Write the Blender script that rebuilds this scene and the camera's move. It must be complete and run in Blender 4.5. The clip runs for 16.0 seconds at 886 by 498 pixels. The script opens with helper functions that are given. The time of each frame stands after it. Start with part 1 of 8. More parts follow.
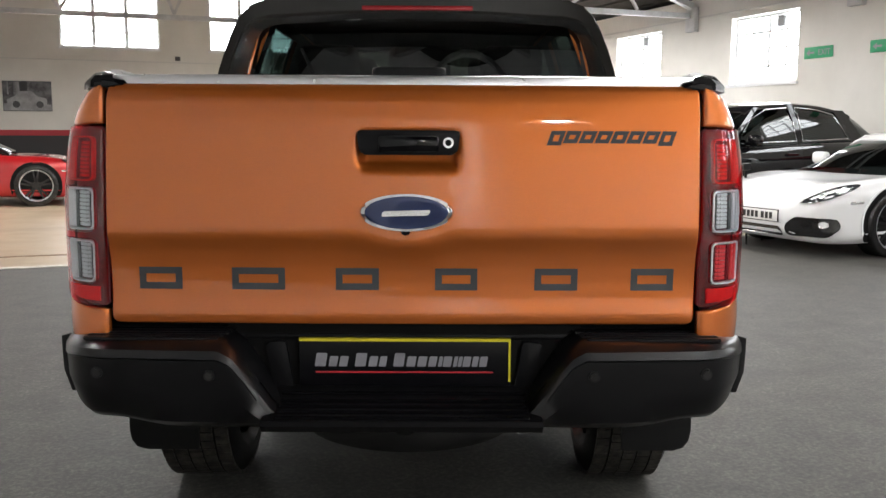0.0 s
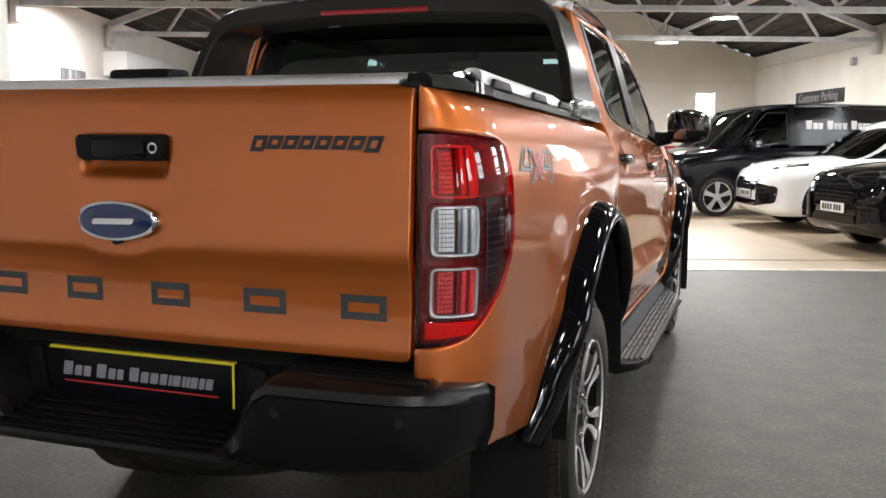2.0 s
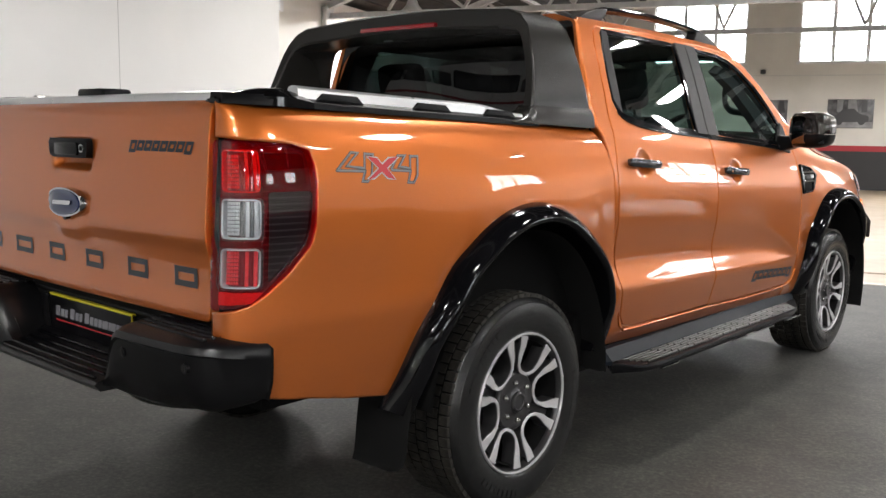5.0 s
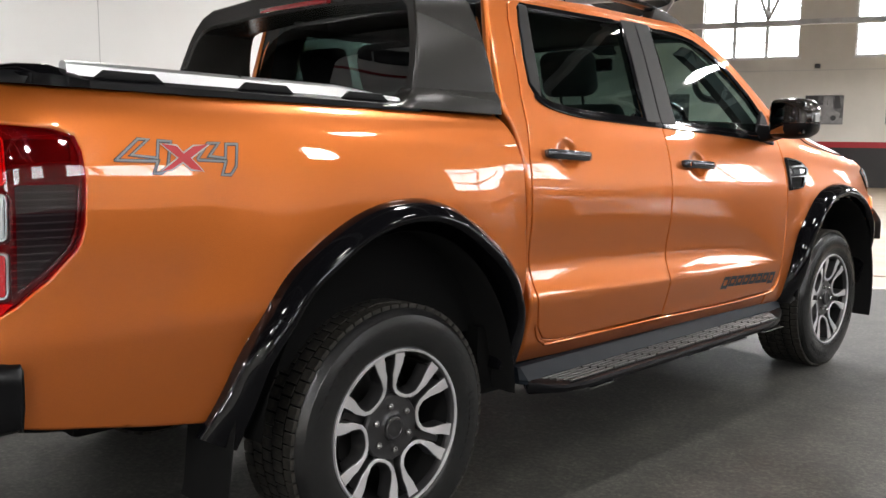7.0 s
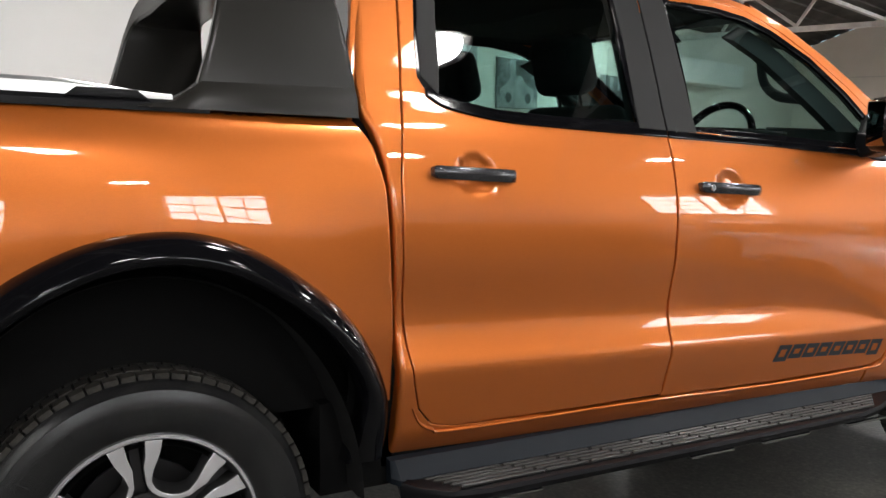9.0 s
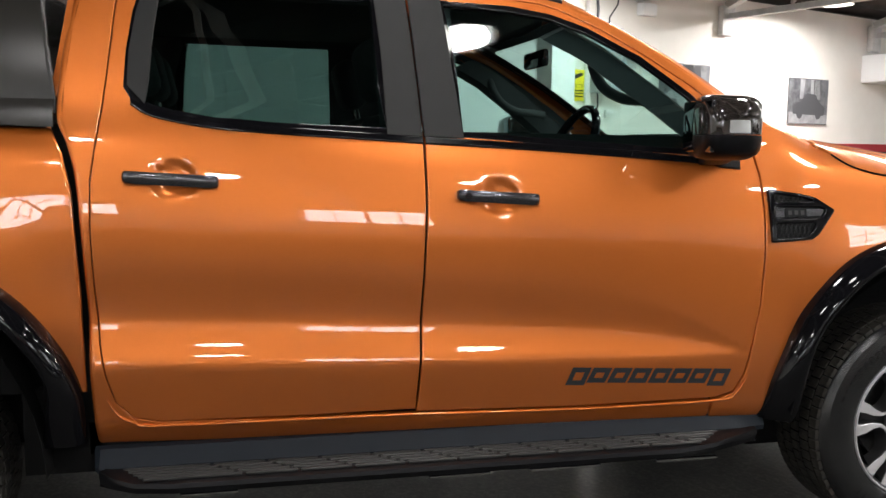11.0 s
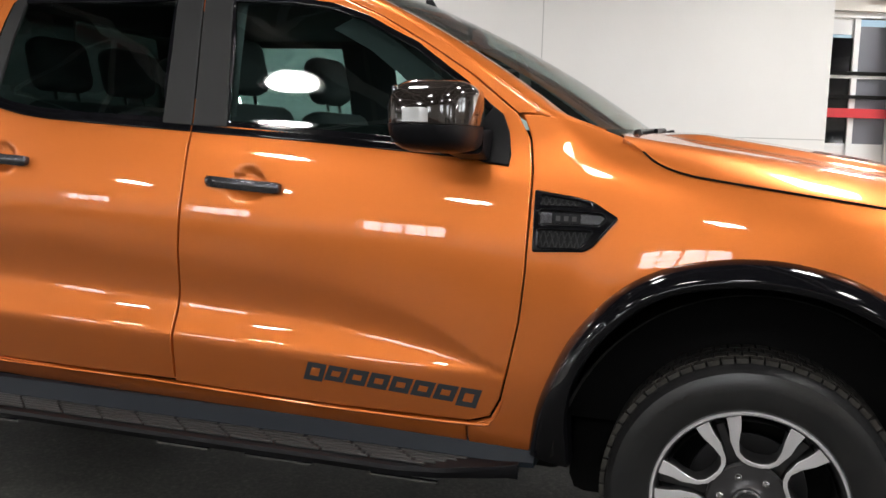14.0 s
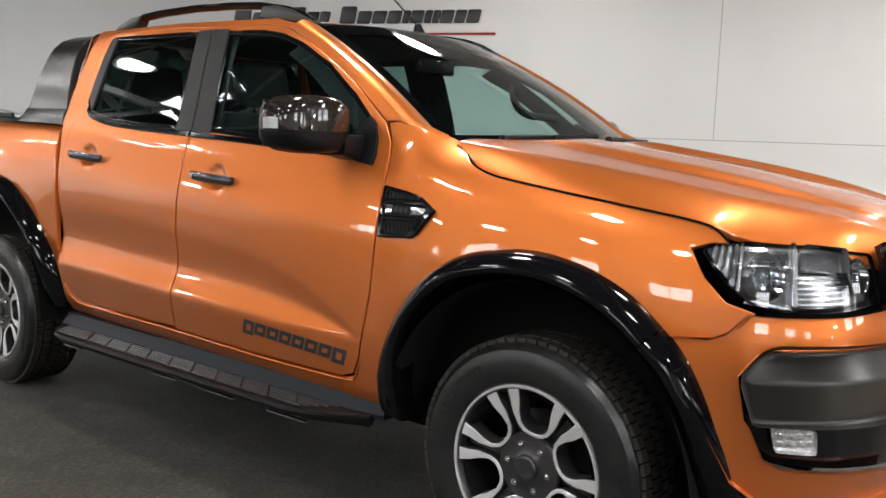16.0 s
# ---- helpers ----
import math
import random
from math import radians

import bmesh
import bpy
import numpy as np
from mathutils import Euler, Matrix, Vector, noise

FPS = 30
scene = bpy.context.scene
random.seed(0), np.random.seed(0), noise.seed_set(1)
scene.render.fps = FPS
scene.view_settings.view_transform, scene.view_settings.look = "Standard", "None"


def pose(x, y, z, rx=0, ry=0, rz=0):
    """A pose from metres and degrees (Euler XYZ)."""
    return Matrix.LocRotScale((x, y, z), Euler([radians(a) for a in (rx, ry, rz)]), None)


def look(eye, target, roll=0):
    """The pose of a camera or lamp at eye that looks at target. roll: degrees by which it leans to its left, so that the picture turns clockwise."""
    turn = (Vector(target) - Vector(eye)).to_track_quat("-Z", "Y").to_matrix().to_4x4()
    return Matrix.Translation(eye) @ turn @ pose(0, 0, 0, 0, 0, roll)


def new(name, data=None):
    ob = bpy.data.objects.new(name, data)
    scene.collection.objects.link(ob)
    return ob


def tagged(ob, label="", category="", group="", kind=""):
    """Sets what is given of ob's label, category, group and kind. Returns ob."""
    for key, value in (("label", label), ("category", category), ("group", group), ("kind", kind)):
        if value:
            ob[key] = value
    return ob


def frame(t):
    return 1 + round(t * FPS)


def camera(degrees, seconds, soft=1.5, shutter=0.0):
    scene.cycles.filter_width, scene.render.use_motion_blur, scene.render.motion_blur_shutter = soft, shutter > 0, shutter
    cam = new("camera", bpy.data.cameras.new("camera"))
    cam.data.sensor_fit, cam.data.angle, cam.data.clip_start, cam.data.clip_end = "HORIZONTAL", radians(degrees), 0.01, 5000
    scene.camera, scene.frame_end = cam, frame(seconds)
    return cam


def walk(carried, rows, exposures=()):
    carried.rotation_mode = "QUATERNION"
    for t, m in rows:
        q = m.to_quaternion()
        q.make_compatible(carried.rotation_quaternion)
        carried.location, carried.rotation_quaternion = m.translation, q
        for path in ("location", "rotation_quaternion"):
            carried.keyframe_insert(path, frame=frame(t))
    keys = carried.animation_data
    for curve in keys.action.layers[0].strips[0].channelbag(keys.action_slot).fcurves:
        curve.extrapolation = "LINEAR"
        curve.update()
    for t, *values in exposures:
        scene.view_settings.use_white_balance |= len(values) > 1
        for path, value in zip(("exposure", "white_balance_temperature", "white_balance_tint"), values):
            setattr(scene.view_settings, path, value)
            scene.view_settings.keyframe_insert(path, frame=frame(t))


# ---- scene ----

cam = camera(52.9, 16.0)
PATH = [
    (0, (0.082, -3.304, 1.28), (0.094, -1.322, 1.011), 0.3),
    (0.5, (0.355, -3.144, 1.276), (0.28, -1.162, 1.016), 0.1),
    (1, (0.689, -3.048, 1.24), (0.496, -1.07, 1.015), 0.3),
    (1.5, (1.041, -2.996, 1.28), (0.644, -1.051, 1.038), 0.3),
    (2, (1.368, -2.851, 1.265), (0.705, -0.98, 1.025), 0.4),
    (2.5, (1.686, -2.762, 1.272), (0.799, -0.987, 1.027), 0.4),
    (3, (1.984, -2.697, 1.289), (0.929, -1.015, 1.046), 0.6),
    (3.5, (2.195, -2.536, 1.261), (1.041, -0.921, 1.019), 0.6),
    (3.7, (2.262, -2.478, 1.27), (1.067, -0.893, 1.025), 0.5),
    (5.8, (2.74, -2.49, 1.305), (1.417, -1.013, 1.044), 0.9),
    (6, (2.737, -2.381, 1.295), (1.409, -0.91, 1.03), 0.8),
    (6.5, (2.742, -2.082, 1.288), (1.39, -0.632, 1.026), 0.6),
    (7, (2.82, -1.775, 1.266), (1.412, -0.377, 1.012), 0.5),
    (7.5, (2.874, -1.477, 1.279), (1.353, -0.203, 1.029), 0.6),
    (8, (2.838, -1.075, 1.286), (1.22, 0.074, 1.038), 0.5),
    (8.5, (2.864, -0.714, 1.27), (1.179, 0.338, 1.031), 0.4),
    (9, (2.856, -0.371, 1.284), (1.112, 0.577, 1.042), 0.8),
    (9.5, (2.863, -0.004, 1.316), (1.071, 0.85, 1.066), 0.8),
    (9.7, (2.909, 0.125, 1.305), (1.106, 0.955, 1.057), 0.8),
    (11.8, (3.483, 1.558, 1.284), (1.501, 1.694, 1.056), 1.0),
    (12, (3.466, 1.699, 1.266), (1.481, 1.775, 1.035), 1.2),
    (12.5, (3.423, 2.059, 1.288), (1.439, 1.99, 1.051), 1.2),
    (13, (3.441, 2.432, 1.281), (1.468, 2.199, 1.046), 1.3),
    (13.5, (3.333, 2.766, 1.278), (1.39, 2.358, 1.036), 1.5),
    (14, (3.223, 3.102, 1.285), (1.328, 2.508, 1.052), 1.7),
    (14.5, (3.21, 3.51, 1.283), (1.383, 2.726, 1.06), 1.8),
    (15, (3.096, 3.849, 1.292), (1.35, 2.904, 1.049), 1.8),
    (15.5, (2.999, 4.175, 1.302), (1.341, 3.083, 1.063), 2.1),
    (16, (2.976, 4.569, 1.311), (1.423, 3.33, 1.076), 2.1),
]
walk(cam, [(t, look(eye, target, roll)) for t, eye, target, roll in PATH],
     exposures=((0.0, 0.48), (1.0, 0.42), (2.5, 0.22), (7.5, 0.33), (9.5, 0.27), (12.0, 0.13), (14.5, 0.27), (16.0, 0.22)))

# ---- the room's axes: it stands at 20 degrees to the truck ----
ROOM = 20.0
CU, SU = math.cos(radians(ROOM)), math.sin(radians(ROOM))


def rm(u, v, z=0.0):
    """A place in the world from the room's axes: u to the right wall, v to the far wall."""
    return Vector((u * CU - v * SU, u * SU + v * CU, z))


ROOM_M = pose(0, 0, 0, 0, 0, ROOM)

# ---- world and lamps ----
world = bpy.data.worlds.new("overcast_sky")
scene.world = world
world.use_nodes = True
sky = world.node_tree.nodes.new("ShaderNodeTexSky")
sky.sky_type, sky.sun_disc = "NISHITA", False
sky.sun_elevation, sky.sun_rotation = radians(40), radians(200)
world.node_tree.links.new(sky.outputs[0], world.node_tree.nodes["Background"].inputs[0])
world.node_tree.nodes["Background"].inputs[1].default_value = 0.12
LAMP_POWER = 99.0
# ---- building tools ----
def principled(name, color, rough=0.5, metal=0.0, coat=0.0, coat_rough=0.05, spec=0.5, trans=0.0):
    m = bpy.data.materials.new(name)
    m.use_nodes = True
    b = m.node_tree.nodes["Principled BSDF"]
    b.inputs["Base Color"].default_value = (*color, 1)
    b.inputs["Roughness"].default_value = rough
    b.inputs["Metallic"].default_value = metal
    b.inputs["Coat Weight"].default_value = coat
    b.inputs["Coat Roughness"].default_value = coat_rough
    b.inputs["Specular IOR Level"].default_value = spec
    b.inputs["Transmission Weight"].default_value = trans
    return m


def nd(m, kind, **values):
    n = m.node_tree.nodes.new(kind)
    for k, v in values.items():
        if k in n.inputs:
            n.inputs[k].default_value = v
    return n


def ln(m, a, b):
    m.node_tree.links.new(a, b)


def ramp(m, src, stops):
    r = m.node_tree.nodes.new("ShaderNodeValToRGB")
    r.color_ramp.elements[0].position, r.color_ramp.elements[0].color = stops[0][0], (*stops[0][1], 1)
    r.color_ramp.elements[1].position, r.color_ramp.elements[1].color = stops[-1][0], (*stops[-1][1], 1)
    for p, c in stops[1:-1]:
        e = r.color_ramp.elements.new(p)
        e.color = (*c, 1)
    ln(m, src, r.inputs[0])
    return r.outputs[0]


def noise_of(m, scale, detail=4.0, rough=0.6, space="Object", stretch=None):
    tc = m.node_tree.nodes.new("ShaderNodeTexCoord")
    src = tc.outputs[space]
    if stretch:
        mp = m.node_tree.nodes.new("ShaderNodeMapping")
        mp.inputs["Scale"].default_value = stretch
        ln(m, src, mp.inputs[0])
        src = mp.outputs[0]
    n = nd(m, "ShaderNodeTexNoise", Scale=scale, Detail=detail, Roughness=rough)
    ln(m, src, n.inputs["Vector"])
    return n.outputs[0]


def mottled(m, scale, a, b, lo=0.35, hi=0.65, detail=4.0):
    """Base colour that wanders between two tints."""
    ln(m, ramp(m, noise_of(m, scale, detail), [(lo, a), (hi, b)]), m.node_tree.nodes["Principled BSDF"].inputs["Base Color"])
    return m


def bumpy(m, scale, strength, dist=0.002, detail=3.0):
    b = nd(m, "ShaderNodeBump", Strength=strength, Distance=dist)
    ln(m, noise_of(m, scale, detail), b.inputs["Height"])
    ln(m, b.outputs[0], m.node_tree.nodes["Principled BSDF"].inputs["Normal"])
    return m


def smudged(m, scale, lo, hi):
    """Roughness that wanders, for dust and wiping marks."""
    mr = nd(m, "ShaderNodeMapRange")
    mr.inputs["To Min"].default_value, mr.inputs["To Max"].default_value = lo, hi
    ln(m, noise_of(m, scale, 5), mr.inputs[0])
    ln(m, mr.outputs[0], m.node_tree.nodes["Principled BSDF"].inputs["Roughness"])
    return m


def glassy(name, tint, rough=0.01, ior=1.5):
    m = bpy.data.materials.new(name)
    m.use_nodes = True
    t = m.node_tree
    t.nodes.clear()
    out = t.nodes.new("ShaderNodeOutputMaterial")
    mix = t.nodes.new("ShaderNodeMixShader")
    tr = t.nodes.new("ShaderNodeBsdfTransparent")
    tr.inputs[0].default_value = (*tint, 1)
    gl = t.nodes.new("ShaderNodeBsdfGlossy")
    gl.inputs["Roughness"].default_value = rough
    # gloss that grows towards the rim, alike from both sides of the sheet
    fr = t.nodes.new("ShaderNodeLayerWeight")
    fr.inputs[0].default_value = 0.5
    pw = t.nodes.new("ShaderNodeMath")
    pw.operation = "POWER"
    pw.inputs[1].default_value = 5.0
    ad = t.nodes.new("ShaderNodeMath")
    ad.operation = "MULTIPLY_ADD"
    r0 = ((ior - 1) / (ior + 1)) ** 2 * 1.5
    ad.inputs[1].default_value, ad.inputs[2].default_value = 1 - r0, r0
    t.links.new(fr.outputs["Facing"], pw.inputs[0])
    t.links.new(pw.outputs[0], ad.inputs[0])
    t.links.new(ad.outputs[0], mix.inputs[0])
    t.links.new(tr.outputs[0], mix.inputs[1])
    t.links.new(gl.outputs[0], mix.inputs[2])
    t.links.new(mix.outputs[0], out.inputs[0])
    return m


def emitter(name, color, strength):
    m = bpy.data.materials.new(name)
    m.use_nodes = True
    b = m.node_tree.nodes["Principled BSDF"]
    b.inputs["Base Color"].default_value = (*color, 1)
    b.inputs["Emission Color"].default_value = (*color, 1)
    b.inputs["Emission Strength"].default_value = strength
    return m


def mesh_ob(name, verts, faces, mat, parent=None, label="", normals=None, sharp=None, smooth=True):
    me = bpy.data.meshes.new(name)
    me.from_pydata([tuple(map(float, v)) for v in verts], [], [tuple(map(int, f)) for f in faces])
    if smooth:
        me.polygons.foreach_set("use_smooth", [True] * len(me.polygons))
        if sharp is not None:
            me.set_sharp_from_angle(angle=radians(sharp))
    if normals is not None:
        me.normals_split_custom_set_from_vertices([tuple(map(float, n)) for n in normals])
    me.materials.append(mat)
    me.update()
    ob = new(name, me)
    if parent:
        ob.parent = parent
        ob.matrix_parent_inverse = parent.matrix_basis.inverted()
    if label:
        tagged(ob, label)
    return ob


def bm_ob(name, bm, mat, parent=None, label="", sharp=35):
    bmesh.ops.recalc_face_normals(bm, faces=bm.faces)
    me = bpy.data.meshes.new(name)
    bm.to_mesh(me)
    bm.free()
    me.polygons.foreach_set("use_smooth", [True] * len(me.polygons))
    me.set_sharp_from_angle(angle=radians(sharp))
    me.materials.append(mat)
    ob = new(name, me)
    if parent:
        ob.parent = parent
        ob.matrix_parent_inverse = parent.matrix_basis.inverted()
    if label:
        tagged(ob, label)
    return ob


def part(name, bm, material, parent, label=""):
    return bm_ob(name, bm, material, parent, label)


def thing(name, at, label, category, group="", kind=""):
    ob = new(name)
    ob.matrix_basis = at if isinstance(at, Matrix) else Matrix.Translation(at)
    ob.empty_display_size = 0.1
    return tagged(ob, label, category, group, kind)


def bm_box(lo, hi, r=0.0, seg=2, m=None):
    bm = bmesh.new()
    add_box(bm, lo, hi, r, seg, m)
    return bm


def add_box(bm, lo, hi, r=0.0, seg=2, m=None):
    made = bmesh.ops.create_cube(bm, size=1.0)["verts"]
    for v in made:
        v.co = Vector([lo[i] + (hi[i] - lo[i]) * (v.co[i] + 0.5) for i in range(3)])
    if r:
        edges = {e for v in made for e in v.link_edges}
        out = bmesh.ops.bevel(bm, geom=list(edges), offset=r, segments=seg, profile=0.5, affect="EDGES")
        made = list({v for f in out["faces"] for v in f.verts} | {v for v in made if v.is_valid})
    if m is not None:
        bmesh.ops.transform(bm, matrix=m, verts=made)
    return made


def add_tube(bm, a, b, r, seg=12, r2=None):
    a, b = Vector(a), Vector(b)
    m = Matrix.Translation((a + b) / 2) @ (b - a).to_track_quat("Z", "Y").to_matrix().to_4x4()
    bmesh.ops.create_cone(bm, cap_ends=True, segments=seg, radius1=r, radius2=r if r2 is None else r2, depth=(b - a).length, matrix=m)


def prism(poly, d0, d1, to3, r=0.0, seg=2):
    """A solid with the outline poly, between the depths d0 and d1; to3(u, v, d) gives the place."""
    bm = bmesh.new()
    low = [bm.verts.new(to3(u, v, d0)) for u, v in poly]
    top = [bm.verts.new(to3(u, v, d1)) for u, v in poly]
    bm.faces.new(low[::-1])
    cap = bm.faces.new(top)
    n = len(poly)
    for i in range(n):
        bm.faces.new((low[i], low[(i + 1) % n], top[(i + 1) % n], top[i]))
    if r:
        bmesh.ops.bevel(bm, geom=list(cap.edges), offset=r, segments=seg, profile=0.5, affect="EDGES")
    return bm


def rounded(poly, r, n=5):
    """The outline with its corners rounded; r one radius or one for each corner."""
    out, k = [], len(poly)
    for i in range(k):
        rr = r[i] if isinstance(r, (list, tuple)) else r
        p, a, b = (np.array(poly[j % k], float) for j in (i, i - 1, i + 1))
        la, lb = np.linalg.norm(a - p), np.linalg.norm(b - p)
        d = min(rr, 0.45 * la, 0.45 * lb)
        if d < 1e-4:
            out.append(tuple(p))
            continue
        s, e = p + (a - p) / la * d, p + (b - p) / lb * d
        for t in np.linspace(0, 1, n):
            out.append(tuple((1 - t) ** 2 * s + 2 * t * (1 - t) * p + t * t * e))
    return out


def dense(poly, step):
    out = []
    for i, p in enumerate(poly):
        q = poly[(i + 1) % len(poly)]
        n = max(1, int(math.ceil(math.dist(p, q) / step)))
        out += [(p[0] + (q[0] - p[0]) * j / n, p[1] + (q[1] - p[1]) * j / n) for j in range(n)]
    return np.array(out)


def smooth_line(pts, n=60, closed=False):
    """A Catmull-Rom line through the points."""
    p = np.array(pts, float)
    if closed:
        p = np.vstack([p[-1], p, p[0], p[1]])
    else:
        p = np.vstack([2 * p[0] - p[1], p, 2 * p[-1] - p[-2]])
    spans = len(p) - 3
    out = []
    for i in range(spans):
        m = max(2, n // spans)
        for t in np.linspace(0, 1, m, endpoint=False):
            a, b, c, d = p[i : i + 4]
            out.append(0.5 * (2 * b + (c - a) * t + (2 * a - 5 * b + 4 * c - d) * t * t + (3 * b - a - 3 * c + d) * t ** 3))
    if not closed:
        out.append(p[-2])
    return [tuple(q) for q in out]


def curve(knots, sigma):
    """A smooth function through about these knots."""
    k = sorted(knots)
    x = np.arange(k[0][0] - 0.3, k[-1][0] + 0.3, 0.002)
    lo = (k[1][1] - k[0][1]) / (k[1][0] - k[0][0])
    hi = (k[-1][1] - k[-2][1]) / (k[-1][0] - k[-2][0])
    y = np.interp(x, [p[0] for p in k], [p[1] for p in k])
    y = np.where(x < k[0][0], k[0][1] + lo * (x - k[0][0]), y)
    y = np.where(x > k[-1][0], k[-1][1] + hi * (x - k[-1][0]), y)
    w = np.exp(-0.5 * (np.arange(-60, 61) * 0.002 / sigma) ** 2)
    y2 = np.convolve(y, w / w.sum(), mode="same")
    y2[:62], y2[-62:] = y[:62], y[-62:]
    return lambda q: np.interp(q, x, y2)


def inside(pts, poly):
    """Even-odd test of points against one outline."""
    x, y = pts[:, 0], pts[:, 1]
    hit = np.zeros(len(pts), bool)
    n = len(poly)
    for i in range(n):
        (x0, y0), (x1, y1) = poly[i], poly[(i + 1) % n]
        if y0 == y1:
            continue
        cross = ((y0 > y) != (y1 > y)) & (x < (x1 - x0) * (y - y0) / (y1 - y0) + x0)
        hit ^= cross
    return hit


def near_dist(pts, ring):
    a, b = ring, np.roll(ring, -1, axis=0)
    best = np.full(len(pts), 9.0)
    for p, q in zip(a, b):
        d = q - p
        t = np.clip(((pts - p) @ d) / max(d @ d, 1e-12), 0, 1)
        best = np.minimum(best, np.linalg.norm(pts - (p + t[:, None] * d), axis=1))
    return best


from mathutils import geometry


def panel(name, outline, lift, mat, parent, step=0.03, thick=0.015, side=1, holes=(), label="", roll=0.004, out=1, drop=0.0025):
    """A sheet of metal with the outline (u, v), laid on the surface lift(u, v), with rolled-over edges and a return of the given depth.
    side -1 mirrors it; out flips which way it faces; drop sinks the very edge."""
    rings = [dense(outline, step)] + [dense(h, step) for h in holes]
    area = lambda r: 0.5 * np.sum(r[:, 0] * np.roll(r[:, 1], -1) - np.roll(r[:, 0], -1) * r[:, 1])
    rings = [r if (area(r) > 0) == (i == 0) else r[::-1] for i, r in enumerate(rings)]
    lo, hi = rings[0].min(0), rings[0].max(0)
    gx, gy = np.meshgrid(np.arange(lo[0] + step / 2, hi[0], step), np.arange(lo[1] + step / 2, hi[1], step))
    grid = np.column_stack([gx.ravel(), gy.ravel()])
    keep = inside(grid, rings[0])
    for r in rings[1:]:
        keep &= ~inside(grid, r)
    grid = grid[keep]
    for r in rings:
        if len(grid):
            grid = grid[near_dist(grid, r) > step * 0.55]
    inner = []
    for r in rings:
        d = np.roll(r, -1, axis=0) - np.roll(r, 1, axis=0)
        nrm = np.column_stack([-d[:, 1], d[:, 0]]) / np.maximum(np.linalg.norm(d, axis=1), 1e-9)[:, None]
        inner.append((r, nrm))
    inset = [r + n * roll for r, n in inner]
    pts = np.vstack(rings + inset + ([grid] if len(grid) else []))
    edges, base = [], 0
    for r in rings:
        edges += [(base + i, base + (i + 1) % len(r)) for i in range(len(r))]
        base += len(r)
    got = geometry.delaunay_2d_cdt([Vector(p) for p in pts], edges, [], 0, 1e-7)
    flat = np.array([(p.x, p.y) for p in got[0]])
    origin = [o[0] if o else -1 for o in got[3]]
    tris = np.array([f for f in got[2] if len(f) == 3])
    mid = flat[tris].mean(1)
    keep = inside(mid, rings[0])
    for r in rings[1:]:
        keep &= ~inside(mid, r)
    tris = tris[keep]
    h = 0.004
    place = lambda q: np.asarray(lift(q[:, 0], q[:, 1]), float).T
    p3 = place(flat)
    du = place(flat + (h, 0)) - place(flat - (h, 0))
    dv = place(flat + (0, h)) - place(flat - (0, h))
    nor = np.cross(du, dv) * out
    nor /= np.maximum(np.linalg.norm(nor, axis=1), 1e-9)[:, None]
    where = {o: i for i, o in enumerate(origin) if o >= 0}
    verts, norms, faces = [p3], [nor.copy()], [tris if out > 0 else tris[:, ::-1]]
    count, base = len(p3), 0
    edge_n = norms[0]
    for r, n2 in inner:
        ids = np.array([where.get(base + i, 0) for i in range(len(r))])
        base += len(r)
        away = -(du[ids] * n2[:, :1] + dv[ids] * n2[:, 1:])
        away /= np.maximum(np.linalg.norm(away, axis=1), 1e-9)[:, None]
        if thick:
            back = p3[ids] - nor[ids] * thick
            p3[ids] -= nor[ids] * drop
            edge_n[ids] = nor[ids] * 0.75 + away * 0.66
            verts += [p3[ids], back]
            norms += [away * 0.98 + nor[ids] * 0.2, away]
            k = len(r)
            a = count + np.arange(k)
            b = count + (np.arange(k) + 1) % k
            quads = np.column_stack([a, a + k, b + k, b])
            faces.append(quads if out > 0 else quads[:, ::-1])
            count += 2 * k
    v, n = np.vstack(verts), np.vstack(norms)
    if side < 0:
        v, n = v * (-1, 1, 1), n * (-1, 1, 1)
    all_faces = [tuple(f) if side > 0 else tuple(f[::-1]) for fs in faces for f in fs]
    n = n / np.linalg.norm(n, axis=1)[:, None]
    return mesh_ob(name, v, all_faces, mat, parent, label, normals=n)


def loft(name, rings, mat, parent, label="", closed=True, caps=True, sharp=40, side=1, loop=False):
    """A skin over rings of equal length."""
    k, verts, faces = len(rings[0]), [p for r in rings for p in r], []
    rows = len(rings) if loop else len(rings) - 1
    for i in range(rows):
        i2 = (i + 1) % len(rings)
        for j in range(k if closed else k - 1):
            j2 = (j + 1) % k
            faces.append((i * k + j, i * k + j2, i2 * k + j2, i2 * k + j))
    if caps and closed and not loop:
        faces += [tuple(range(k))[::-1], tuple(range((len(rings) - 1) * k, len(rings) * k))]
    if side < 0:
        verts = [(-p[0], p[1], p[2]) for p in verts]
    bm = bmesh.new()
    vs = [bm.verts.new(v) for v in verts]
    for f in faces:
        try:
            bm.faces.new([vs[i] for i in f])
        except ValueError:
            pass
    bmesh.ops.remove_doubles(bm, verts=bm.verts, dist=1e-6)
    return bm_ob(name, bm, mat, parent, label, sharp)


def lathe(name, profile, mat, parent, centre, seg=64, label="", sharp=30, out=1, closed=False):
    """Turns (radius, x) round the x axis through centre; out -1 mirrors x."""
    rings = []
    for i in range(seg):
        a = 2 * math.pi * i / seg
        rings.append([(centre[0] + out * x, centre[1] + r * math.cos(a), centre[2] + r * math.sin(a)) for r, x in profile])
    return loft(name, rings, mat, parent, label, closed=closed, caps=False, sharp=sharp, loop=True)


